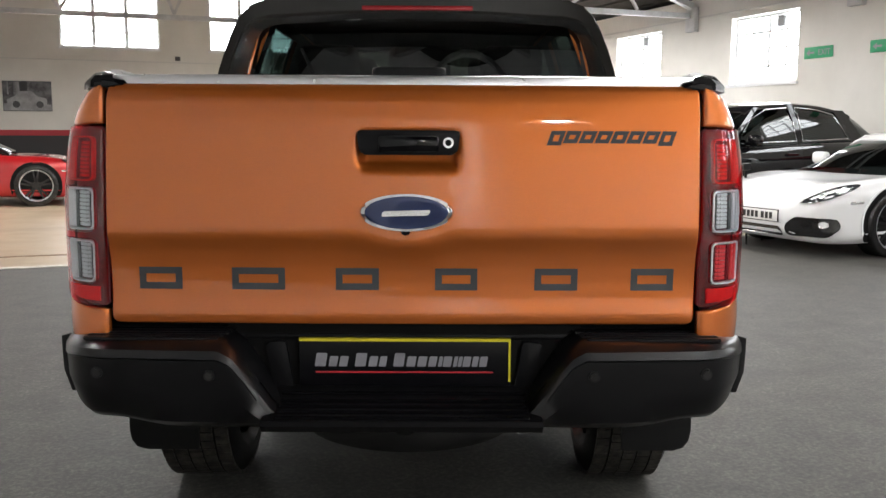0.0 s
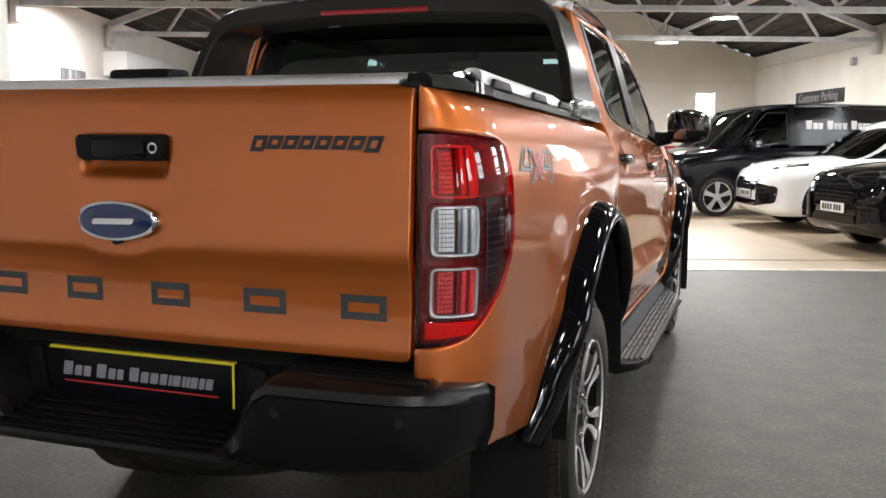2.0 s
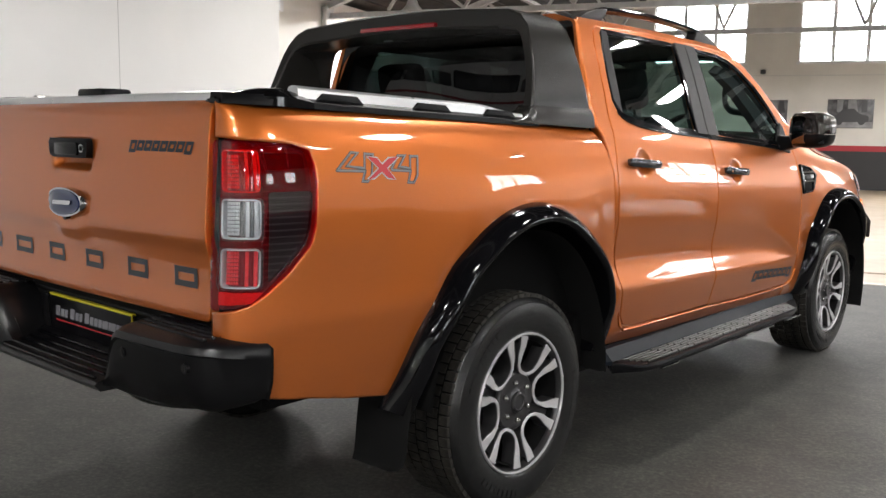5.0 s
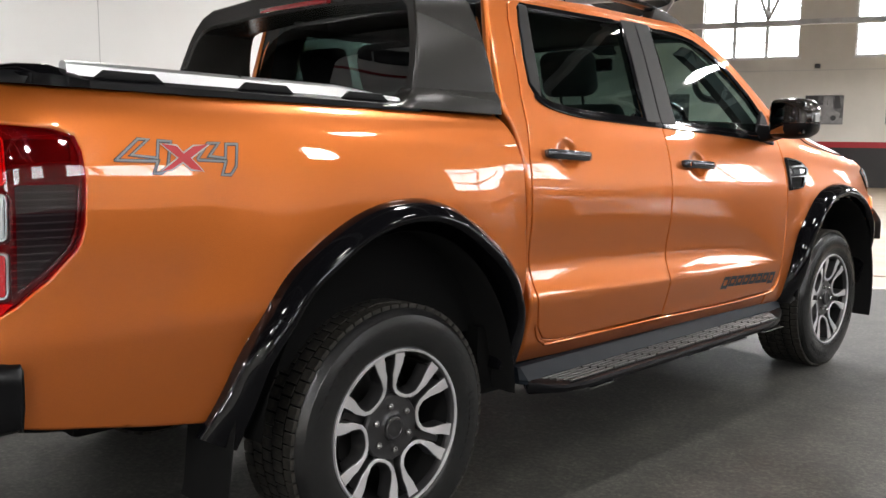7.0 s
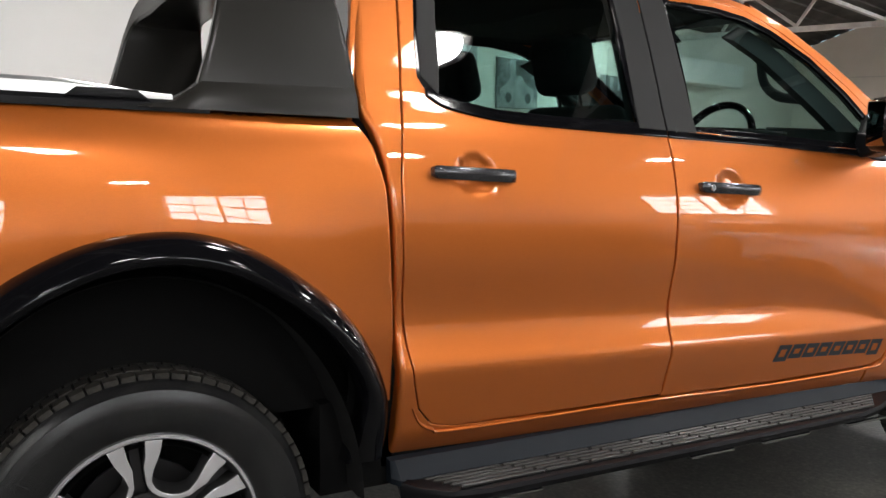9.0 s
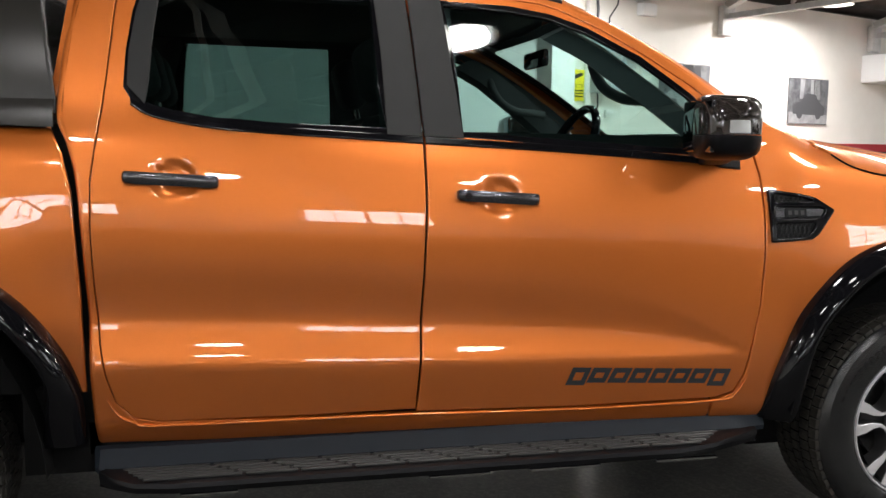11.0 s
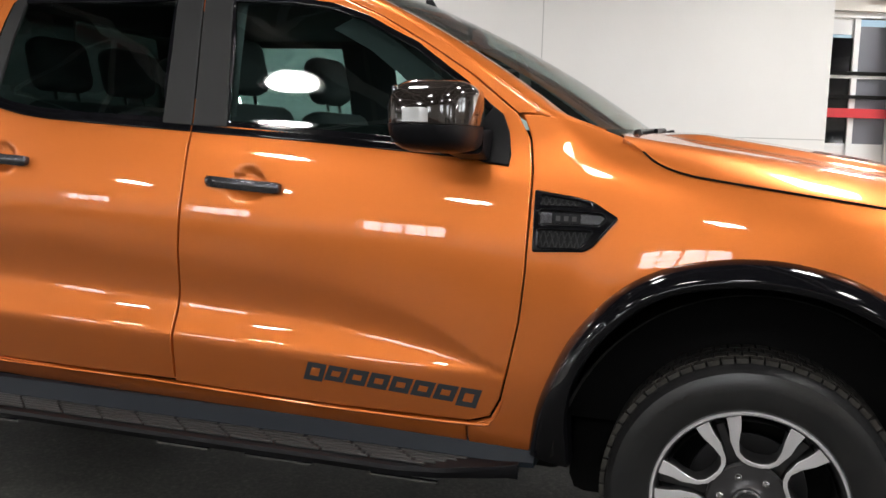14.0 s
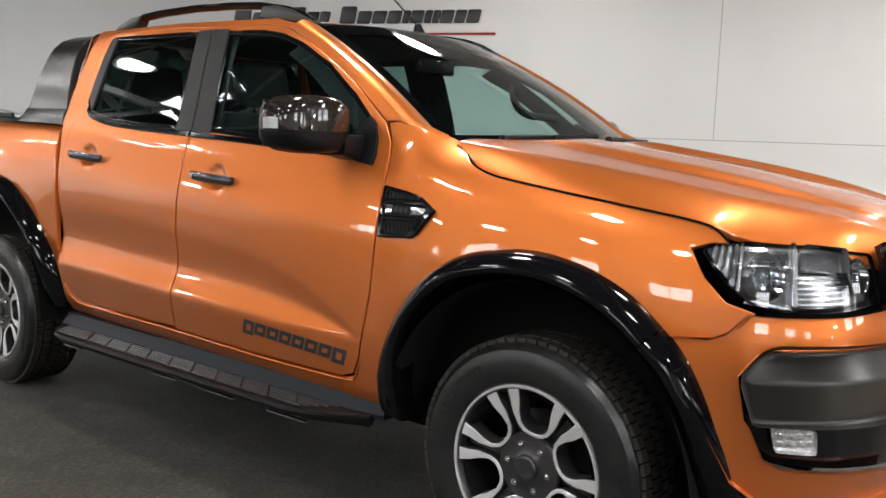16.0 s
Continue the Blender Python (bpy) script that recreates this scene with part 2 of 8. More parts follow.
def letters(text, size, depth, m, mat, name, parent=None, shear=0.0, label="", align="LEFT", bold=0.0):
    c = bpy.data.curves.new(name, "FONT")
    c.body, c.size, c.extrude, c.shear, c.align_x, c.offset = text, size, depth, shear, align, bold
    tmp = bpy.data.objects.new(name, c)
    me = bpy.data.meshes.new_from_object(tmp)
    bpy.data.objects.remove(tmp)
    me.transform(m)
    me.materials.clear()
    me.materials.append(mat)
    ob = new(name, me)
    if parent:
        ob.parent = parent
        ob.matrix_parent_inverse = parent.matrix_basis.inverted()
    return tagged(ob, label) if label else ob


# ---- materials ----
paint = principled("orange_metallic_paint", (0.62, 0.163, 0.024), 0.38, 0.66, 1.0, 0.02)
paint.node_tree.nodes["Principled BSDF"].inputs["Coat IOR"].default_value = 1.6
flake = nd(paint, "ShaderNodeTexVoronoi", Scale=1400.0)
tc = paint.node_tree.nodes.new("ShaderNodeTexCoord")
ln(paint, tc.outputs["Object"], flake.inputs["Vector"])
ln(paint, ramp(paint, flake.outputs["Color"], [(0.2, (0.60, 0.152, 0.021)), (0.8, (0.68, 0.176, 0.026))]), paint.node_tree.nodes["Principled BSDF"].inputs["Base Color"])
gloss_black = smudged(principled("gloss_black_plastic", (0.004, 0.004, 0.005), 0.05, 0, 0.0, 0.03, spec=0.28), 6, 0.03, 0.09)
bar_black = smudged(principled("dark_bar_paint", (0.021, 0.0195, 0.0175), 0.27, 0.0, 0.0, 0.05, spec=0.42), 1.2, 0.25, 0.29)
satin_black = bumpy(principled("textured_black_plastic", (0.006, 0.006, 0.007), 0.38, spec=0.15), 900, 0.25, 0.0006)
bumper_black = smudged(principled("smooth_black_bumper_plastic", (0.0065, 0.0065, 0.0075), 0.28, spec=0.42), 5, 0.26, 0.31)
trim_black = bumpy(principled("matt_trim_black", (0.012, 0.012, 0.0125), 0.45, spec=0.3), 700, 0.2, 0.0006)
grey_plastic = bumpy(principled("dark_grey_plastic", (0.020, 0.019, 0.0185), 0.38, spec=0.4), 700, 0.2, 0.0006)
bumper_grey = smudged(principled("dark_brown_grey_moulding", (0.0135, 0.0125, 0.0115), 0.3, spec=0.4), 12, 0.24, 0.36)
sill_plastic = smudged(principled("blue_grey_sill_plastic", (0.010, 0.0145, 0.021), 0.55, spec=0.25), 6, 0.48, 0.60)
matt_black = principled("matt_black", (0.009, 0.009, 0.009), 0.85, spec=0.12)
void_black = principled("underbody_black", (0.007, 0.007, 0.007), 0.9, spec=0.05)
rubber = bumpy(mottled(principled("tyre_rubber", (0.014, 0.014, 0.0145), 0.27, spec=0.55), 14, (0.007, 0.007, 0.0078), (0.015, 0.0148, 0.0146)), 260, 0.25, 0.001)
dusty_rubber = bumpy(mottled(principled("dusty_tread_rubber", (0.02, 0.019, 0.017), 0.6, spec=0.3), 30, (0.009, 0.009, 0.009), (0.050, 0.045, 0.038), 0.35, 0.7), 260, 0.3, 0.001)
alloy = smudged(principled("machined_alloy", (0.86, 0.85, 0.87), 0.26, 0.62), 3, 0.22, 0.28)
dark_alloy = principled("dark_alloy_paint", (0.062, 0.061, 0.063), 0.28, 0.6)
nut_steel = principled("wheel_nut_steel", (0.50, 0.49, 0.49), 0.25, 0.9)
chrome = principled("chrome", (0.62, 0.62, 0.63), 0.08, 1.0)
brushed = smudged(principled("brushed_aluminium", (0.80, 0.80, 0.81), 0.3, 0.85), 30, 0.22, 0.38)
decal_grey = principled("grey_decal", (0.055, 0.058, 0.062), 0.45)
decal_dark = principled("charcoal_decal", (0.026, 0.027, 0.030), 0.42)
decal_light = principled("pale_grey_decal", (0.24, 0.25, 0.27), 0.35, 0.3)
decal_edge = principled("dark_grey_decal_edge", (0.06, 0.062, 0.066), 0.45)
decal_white = principled("pale_decal_edge", (0.55, 0.55, 0.55), 0.4)
decal_red = principled("red_decal", (0.55, 0.03, 0.04), 0.4)
handle_dark = smudged(principled("dark_metal_handle", (0.06, 0.06, 0.065), 0.2, 0.6, 0.8), 30, 0.15, 0.3)
window_glass = glassy("window_glass", (0.62, 0.81, 0.78), 0.005, 1.5)
privacy_glass = glassy("privacy_glass", (0.24, 0.36, 0.34), 0.005, 1.55)
windscreen_glass = glassy("windscreen_glass", (0.70, 0.84, 0.81), 0.005, 1.5)
lens_red = glassy("red_lens", (0.88, 0.05, 0.08), 0.02, 1.5)
rear_glass = glassy("dark_rear_glass", (0.055, 0.07, 0.068), 0.005, 1.55)
lens_smoke = glassy("smoked_lens", (0.42, 0.37, 0.39), 0.01, 1.55)
lens_clear = glassy("clear_lens", (0.86, 0.88, 0.9), 0.01, 1.5)
red_reflector = smudged(principled("red_reflector", (0.95, 0.05, 0.06), 0.3, 0.0, 0.5), 120, 0.1, 0.4)
silver_reflector = principled("silver_reflector", (0.84, 0.84, 0.85), 0.22, 0.9)
frosted = principled("frosted_grey_lens", (0.20, 0.20, 0.205), 0.22, 0.5, 0.6)
rib_grey = principled("grey_tread_rib", (0.030, 0.0295, 0.029), 0.32)
lamp_housing_red = principled("red_lamp_housing", (0.13, 0.005, 0.012), 0.3, 0.0, 0.3)
lamp_side_red = principled("dark_red_lamp_side", (0.05, 0.005, 0.012), 0.3, 0.2)
lamp_silver = principled("lamp_silver", (0.84, 0.84, 0.86), 0.28, 0.6)
lamp_red_back = principled("dark_red_reflector", (0.30, 0.008, 0.018), 0.25, 0.3)
lamp_grey_back = principled("grey_reflector", (0.28, 0.285, 0.29), 0.25, 0.7)
headlamp_grey = smudged(principled("bright_lamp_liner", (0.30, 0.305, 0.31), 0.2, 0.85), 40, 0.12, 0.3)
lamp_rib = principled("grey_lamp_rib", (0.16, 0.145, 0.15), 0.35, 0.2)
smoke_backing = principled("smoked_lamp_back", (0.07, 0.055, 0.058), 0.35)
lining_dark = principled("dark_headlining", (0.045, 0.045, 0.047), 0.9)
yellow_trim = principled("yellow_plate_edge", (0.75, 0.65, 0.03), 0.4)
plate_black = principled("black_plate", (0.005, 0.005, 0.0065), 0.3, spec=0.15)
white_print = principled("white_print", (0.28, 0.28, 0.31), 0.5)
badge_blue = principled("blue_badge", (0.015, 0.03, 0.11), 0.15, 0.3, 1.0)
seat_cloth = bumpy(principled("dark_seat_cloth", (0.030, 0.030, 0.032), 0.85), 500, 0.3, 0.001)
dash_plastic = principled("dashboard_plastic", (0.035, 0.036, 0.038), 0.55)

# the room's surfaces
wall_paint = smudged(mottled(principled("cream_wall_paint", (0.74, 0.72, 0.675), 0.7), 0.9, (0.68, 0.66, 0.615), (0.78, 0.76, 0.715), 0.3, 0.7, 6), 3, 0.5, 0.8)
white_paint = smudged(mottled(principled("white_board_paint", (0.82, 0.82, 0.81), 0.55), 0.5, (0.79, 0.79, 0.78), (0.85, 0.85, 0.84), 0.3, 0.7, 5), 2, 0.4, 0.65)
black_band = smudged(principled("black_wall_paint", (0.014, 0.013, 0.015), 0.5), 3, 0.35, 0.6)
red_band = principled("red_wall_stripe", (0.36, 0.012, 0.022), 0.45)
steel_paint = mottled(principled("grey_steel_paint", (0.58, 0.58, 0.58), 0.5), 5, (0.50, 0.50, 0.50), (0.66, 0.66, 0.66))
roof_dark = mottled(principled("dark_roof_lining", (0.035, 0.032, 0.03), 0.8), 1.5, (0.02, 0.018, 0.017), (0.055, 0.05, 0.046))
frame_white = principled("white_frame_paint", (0.74, 0.75, 0.76), 0.45)
daylight_pane = emitter("bright_sky_pane", (0.94, 0.97, 1.0), 10.0)
skylight_pane = emitter("bright_roof_pane", (0.94, 0.97, 1.0), 20.0)
lamp_glow = emitter("lamp_diffuser", (1.0, 0.97, 0.92), 14.0)
pipe_white = principled("white_pipe", (0.62, 0.61, 0.58), 0.5)
box_grey = mottled(principled("grey_enamel", (0.42, 0.44, 0.46), 0.45), 6, (0.38, 0.40, 0.42), (0.46, 0.48, 0.50))
sign_yellow = principled("yellow_sign", (0.80, 0.66, 0.02), 0.45)
sign_green = principled("green_sign", (0.03, 0.36, 0.16), 0.45)
print_black = principled("black_print", (0.012, 0.012, 0.012), 0.5)
letter_black = principled("black_letter_acrylic", (0.02, 0.02, 0.022), 0.3)

carpet = principled("grey_carpet", (0.07, 0.07, 0.068), 0.55, spec=0.35)
carpet.node_tree.nodes["Principled BSDF"].inputs["Sheen Weight"].default_value = 0.06
carpet.node_tree.nodes["Principled BSDF"].inputs["Sheen Roughness"].default_value = 0.45
fine = noise_of(carpet, 48, 9, 0.8)
wide = noise_of(carpet, 4.5, 9, 0.8)
mixc = nd(carpet, "ShaderNodeMix")
mixc.data_type, mixc.blend_type = "RGBA", "MULTIPLY"
mixc.inputs[0].default_value = 1.0
ln(carpet, ramp(carpet, fine, [(0.36, (0.015, 0.015, 0.0135)), (0.50, (0.041, 0.040, 0.0355)), (0.64, (0.098, 0.095, 0.083))]), mixc.inputs[6])
ln(carpet, ramp(carpet, wide, [(0.34, (0.50, 0.50, 0.50)), (0.66, (1.5, 1.48, 1.42))]), mixc.inputs[7])
ln(carpet, mixc.outputs[2], carpet.node_tree.nodes["Principled BSDF"].inputs["Base Color"])
bmp = nd(carpet, "ShaderNodeBump", Strength=0.2, Distance=0.0015)
ln(carpet, fine, bmp.inputs["Height"])
ln(carpet, bmp.outputs[0], carpet.node_tree.nodes["Principled BSDF"].inputs["Normal"])
screed = smudged(mottled(principled("tan_painted_floor", (0.36, 0.28, 0.19), 0.4), 0.8, (0.30, 0.235, 0.16), (0.40, 0.315, 0.22), 0.3, 0.7, 7), 2.5, 0.22, 0.5)
line_paint = mottled(principled("floor_line_paint", (0.6, 0.57, 0.52), 0.6), 9, (0.42, 0.39, 0.35), (0.66, 0.63, 0.58))

# ---- the showroom ----
U0, U1, V0, V1 = -6.5, 9.5, -16.0, 23.0     # left wall, right wall, wall behind the camera, far wall
EAVE, RIDGE, UM = 3.75, 6.6, 1.5


def slab(name, lo, hi, mat, label="", kind="structure", parent=None, r=0.0, category=""):
    """A box in the room's axes."""
    ob = bm_ob(name, bm_box(lo, hi, r, 2), mat, None, label)
    ob.matrix_basis = ROOM_M
    if parent:
        ob.parent = parent
        ob.matrix_parent_inverse = parent.matrix_basis.inverted()
    else:
        tagged(ob, label, category, "", kind)
    return ob


slab("floor", (U0 - 0.3, V0 - 0.3, -0.2), (U1 + 0.3, 5.70, 0.0), carpet)
slab("floor_far", (U0 - 0.3, 5.70, -0.2), (U1 + 0.3, V1 + 0.3, 0.004), screed)
slab("floor_line_1", (U0, 5.66, 0.0), (U1, 5.76, 0.008), line_paint)
slab("floor_line_2", (U0, 6.42, 0.003), (U1, 6.49, 0.007), principled("brown_joint", (0.16, 0.10, 0.055), 0.6))


def wall_with_holes(name, axis, at, thick, lo, hi, top, holes, mat):
    """A wall along u (axis 'v') or along v (axis 'u'); holes are (a0, a1, z0, z1). top(a) gives its height."""
    cuts = sorted({lo, hi, UM if axis == "v" else lo, *[h[0] for h in holes], *[h[1] for h in holes]})
    bm = bmesh.new()

    def block(a0, a1, zs):
        pts = [(a0, zs[0]), (a1, zs[1]), (a1, zs[2]), (a0, zs[3])]
        place = lambda a, z, d: rm(a, at + d, z) if axis == "v" else rm(at + d, a, z)
        low = [bm.verts.new(place(a, z, 0)) for a, z in pts]
        far = [bm.verts.new(place(a, z, thick)) for a, z in pts]
        bm.faces.new(low)
        bm.faces.new(far[::-1])
        for i in range(4):
            j = (i + 1) % 4
            bm.faces.new((low[i], low[j], far[j], far[i]))

    for a0, a1 in zip(cuts, cuts[1:]):
        mine = sorted([h for h in holes if h[0] <= a0 + 1e-6 and h[1] >= a1 - 1e-6], key=lambda h: h[2])
        z = 0.0
        for h in mine:
            if h[2] > z:
                block(a0, a1, (z, z, h[2], h[2]))
            z = h[3]
        block(a0, a1, (z, z, top(a1), top(a0)))
    ob = bm_ob(name, bm, mat)
    return tagged(ob, kind="structure")


gable = lambda u: EAVE + (RIDGE - EAVE) * (1 - abs(u - UM) / (U1 - UM)) - 0.02
flat = lambda a: EAVE - 0.02
FAR_WINDOWS = [(-2.2, 0.3, 3.38, 5.1), (1.65, 4.2, 3.38, 5.1)]
SMALL_WINDOW = (7.85, 8.4, 2.05, 2.72)
RIGHT_WINDOWS = [(c - 0.85, c + 0.85, 2.08, 3.25) for c in (-13.0, -8.9, -4.8, -0.7, 5.4, 9.6, 13.5)]
wall_with_holes("wall_far", "v", V1, 0.35, U0 - 0.3, U1 + 0.3, gable, FAR_WINDOWS + [SMALL_WINDOW], wall_paint)
wall_with_holes("wall_back", "v", V0 - 0.35, 0.35, U0 - 0.3, U1 + 0.3, gable, [], wall_paint)
wall_with_holes("wall_right", "u", U1, 0.35, V0, V1, flat, RIGHT_WINDOWS, wall_paint)
wall_with_holes("wall_left", "u", U0 - 0.35, 0.35, V0, V1, flat, [(6.55, 7.72, 0.0, 3.0)], wall_paint)
# the painted dado: black below a red stripe
for nm, lo, hi in (("dado_far", (U0, V1 - 0.012, 0), (U1, V1 + 0.0, 1.03)), ("dado_left_far", (U0, 8.0, 0), (U0 + 0.012, V1, 1.28)),
                   ("dado_right", (U1 - 0.012, V0, 0), (U1, V1, 1.0))):
    slab(nm, lo, hi, black_band)
for nm, lo, hi in (("stripe_far", (U0, V1 - 0.016, 1.03), (U1, V1, 1.18)), ("stripe_left_far", (U0, 8.0, 1.28), (U0 + 0.016, V1, 1.42)),
                   ("stripe_right", (U1 - 0.016, V0, 1.0), (U1, V1, 1.14))):
    slab(nm, lo, hi, red_band)

# the roof, dark inside, with a row of skylights behind the truck
SKYLIGHTS, SKY_A, SKY_B = (-13.2, -11.4, -9.6), 10, 14
bm = bmesh.new()
for s in (0, 1):
    a = (U0 - 0.4, EAVE - 0.05) if s == 0 else (UM, RIDGE)
    b = (UM, RIDGE) if s == 0 else (U1 + 0.4, EAVE - 0.05)
    for i in range(48):
        f0, f1 = i / 48, (i + 1) / 48
        u0, z0 = a[0] + (b[0] - a[0]) * f0, a[1] + (b[1] - a[1]) * f0
        u1, z1 = a[0] + (b[0] - a[0]) * f1, a[1] + (b[1] - a[1]) * f1
        up = 0.04 * (i % 2)
        ends = [V0 - 0.5, V1 + 0.5]
        if s == 1 and SKY_A <= i < SKY_B:
            ends += [q for v in SKYLIGHTS for q in (v - 0.55, v + 0.55)]
        ends.sort()
        for va, vb in zip(ends[::2], ends[1::2]):
            vs = [bm.verts.new(rm(u, v, z + up)) for u, z, v in ((u0, z0, va), (u1, z1, va), (u1, z1, vb), (u0, z0, vb))]
            wt = [bm.verts.new(v.co + Vector((0, 0, 0.05))) for v in vs]
            bm.faces.new(vs[::-1])
            bm.faces.new(wt)
            for k in range(4):
                bm.faces.new((vs[k], vs[(k + 1) % 4], wt[(k + 1) % 4], wt[k]))
tagged(bm_ob("ceiling", bm, roof_dark), kind="structure")


def skylight(name, v):
    """A pale sheet in the roof slope with a thin frame; bright sky above it."""
    slope = lambda f: (UM + (U1 + 0.4 - UM) * f, RIDGE + (EAVE - 0.05 - RIDGE) * f)
    (ua, za), (ub, zb) = slope(SKY_A / 48), slope(SKY_B / 48)
    root = thing(name, rm((ua + ub) / 2, v, (za + zb) / 2), "", "", kind="structure")
    for nm, u0, u1, v0, v1, up, mat in (("pane", ua, ub, v - 0.55, v + 0.55, 0.03, skylight_pane), ("window_frame", ua - 0.03, ub + 0.03, v - 0.58, v - 0.53, -0.02, frame_white), ("window_frame", ua - 0.03, ub + 0.03, v + 0.53, v + 0.58, -0.02, frame_white),
                                        ("window_frame", ua - 0.03, ua + 0.02, v - 0.53, v + 0.53, -0.02, frame_white), ("window_frame", ub - 0.02, ub + 0.03, v - 0.53, v + 0.53, -0.02, frame_white)):
        bm = bmesh.new()
        zz = lambda u: za + (zb - za) * (u - ua) / (ub - ua)
        vs = [bm.verts.new(rm(u, w, zz(u) + up + d)) for u in (u0, u1) for w in (v0, v1) for d in (0.0, 0.03)]
        for f in ((0, 1, 3, 2), (4, 6, 7, 5), (0, 4, 5, 1), (2, 3, 7, 6), (0, 2, 6, 4), (1, 5, 7, 3)):
            bm.faces.new([vs[i] for i in f])
        bm_ob(nm, bm, mat, root)


for n, v in enumerate(SKYLIGHTS):
    skylight(f"skylight_{n + 1}", v)


def window(name, axis, at, a0, a1, z0, z1, cols, rows, inward):
    """A steel window in its opening: frame, bars and panes; bright sky stands behind it."""
    place = (lambda a, d, z: rm(a, at + d, z)) if axis == "v" else (lambda a, d, z: rm(at + d, a, z))
    root = thing(name, place((a0 + a1) / 2, 0.15, z0), "", "", kind="structure")

    def bar(nm, p, q, d0, d1, mat):
        bm = bmesh.new()
        vs = [bm.verts.new(place(a, d, z)) for a in (p[0], q[0]) for d in (d0, d1) for z in (p[1], q[1])]
        for f in ((0, 1, 3, 2), (4, 6, 7, 5), (0, 4, 5, 1), (2, 3, 7, 6), (0, 2, 6, 4), (1, 5, 7, 3)):
            bm.faces.new([vs[i] for i in f])
        return bm_ob(nm, bm, mat, root)

    t = 0.05
    for p, q in (((a0, z0), (a1, z0 + t)), ((a0, z1 - t), (a1, z1)), ((a0, z0 + t), (a0 + t, z1 - t)), ((a1 - t, z0 + t), (a1, z1 - t))):
        bar("window_frame", p, q, 0.12, 0.18, frame_white)
    for i in range(1, cols):
        a = a0 + (a1 - a0) * i / cols
        w = 0.05 if cols == 3 else 0.03 if i % 2 == 0 else 0.015
        bar("glazing_bar", (a - w, z0 + t), (a + w, z1 - t), 0.13, 0.17, frame_white)
    for j in range(1, rows):
        z = z0 + (z1 - z0) * j / rows
        h = 0.04 if cols == 3 and j % 2 == 0 else 0.02
        bar("glazing_bar", (a0 + t, z - h), (a1 - t, z + h), 0.135, 0.165, frame_white)
    bar("pane", (a0 + t, z0 + t), (a1 - t, z1 - t), 0.148, 0.152, daylight_pane)
    bar("window_sill", (a0 - 0.05, z0 - 0.05), (a1 + 0.05, z0 - 0.002), -0.04 if inward > 0 else 0.39, 0.12 if inward > 0 else 0.2, frame_white)
    return root


k = 1
for a0, a1, z0, z1 in FAR_WINDOWS:
    window(f"window_{k}", "v", V1, a0, a1, z0, z1, 3, 4, 1)
    k += 1
window(f"window_{k}", "v", V1, *SMALL_WINDOW, 1, 2, 1)
for a0, a1, z0, z1 in RIGHT_WINDOWS:
    k += 1
    window(f"window_{k}", "u", U1, a0, a1, z0, z1, 4, 4, 1)


# ---- steel roof trusses ----
def truss(v):
    root = thing("roof_truss", rm(UM, v, EAVE - 0.3), "grey painted steel roof truss with angled braces", "truss", "roof trusses")

    def member(nm, a, b, w, h):
        a, b = rm(a[0], v, a[1]), rm(b[0], v, b[1])
        m = Matrix.Translation((a + b) / 2) @ (b - a).to_track_quat("X", "Z").to_matrix().to_4x4()
        L = (b - a).length / 2
        bm = bmesh.new()
        add_box(bm, (-L, -w / 2, -h / 2), (L, w / 2, -h / 2 + 0.018), m=m)
        add_box(bm, (-L, -0.012, -h / 2 + 0.018), (L, 0.012, h / 2), m=m)
        bm_ob(nm, bm, steel_paint, root)

    zb = EAVE - 0.33
    member("bottom_chord", (U0 + 0.02, zb), (U1 - 0.02, zb), 0.11, 0.10)
    for s in (-1, 1):
        E = U0 if s < 0 else U1
        member("top_chord", (E - s * 0.05, EAVE - 0.16), (UM, RIDGE - 0.14), 0.14, 0.14)
        for f, g in ((0.16, 0.22), (0.34, 0.22), (0.34, 0.46), (0.58, 0.46), (0.58, 0.74), (0.84, 0.74), (0.84, 1.0)):
            ub = E + (UM - E) * f
            ut = E + (UM - E) * g
            member("brace", (ub, zb + 0.06), (ut, EAVE - 0.16 + (RIDGE - EAVE) * g - 0.05), 0.055, 0.055)
        bm = bm_box((-0.05, -0.14, -0.30), (0.05, 0.14, 0.16), 0.006)
        bmesh.ops.transform(bm, matrix=Matrix.Translation(rm(E - s * 0.07, v, zb)) @ ROOM_M, verts=bm.verts)
        bm_ob("bearing_plate", bm, steel_paint, root)


for v in (-13.0, -8.9, -4.8, -0.7, 3.4, 7.5, 11.55, 15.65):
    truss(v)
for u in (-4.2, 1.5, 7.2):
    zz = EAVE - 0.08 + (RIDGE - EAVE) * (1 - abs(u - UM) / (U1 - UM)) - 0.06
    tagged(slab("purlin", (u - 0.05, V0, zz - 0.1), (u + 0.05, V1, zz - 0.02), steel_paint, "grey steel purlin under the roof", "", category="beam"), group="purlins")


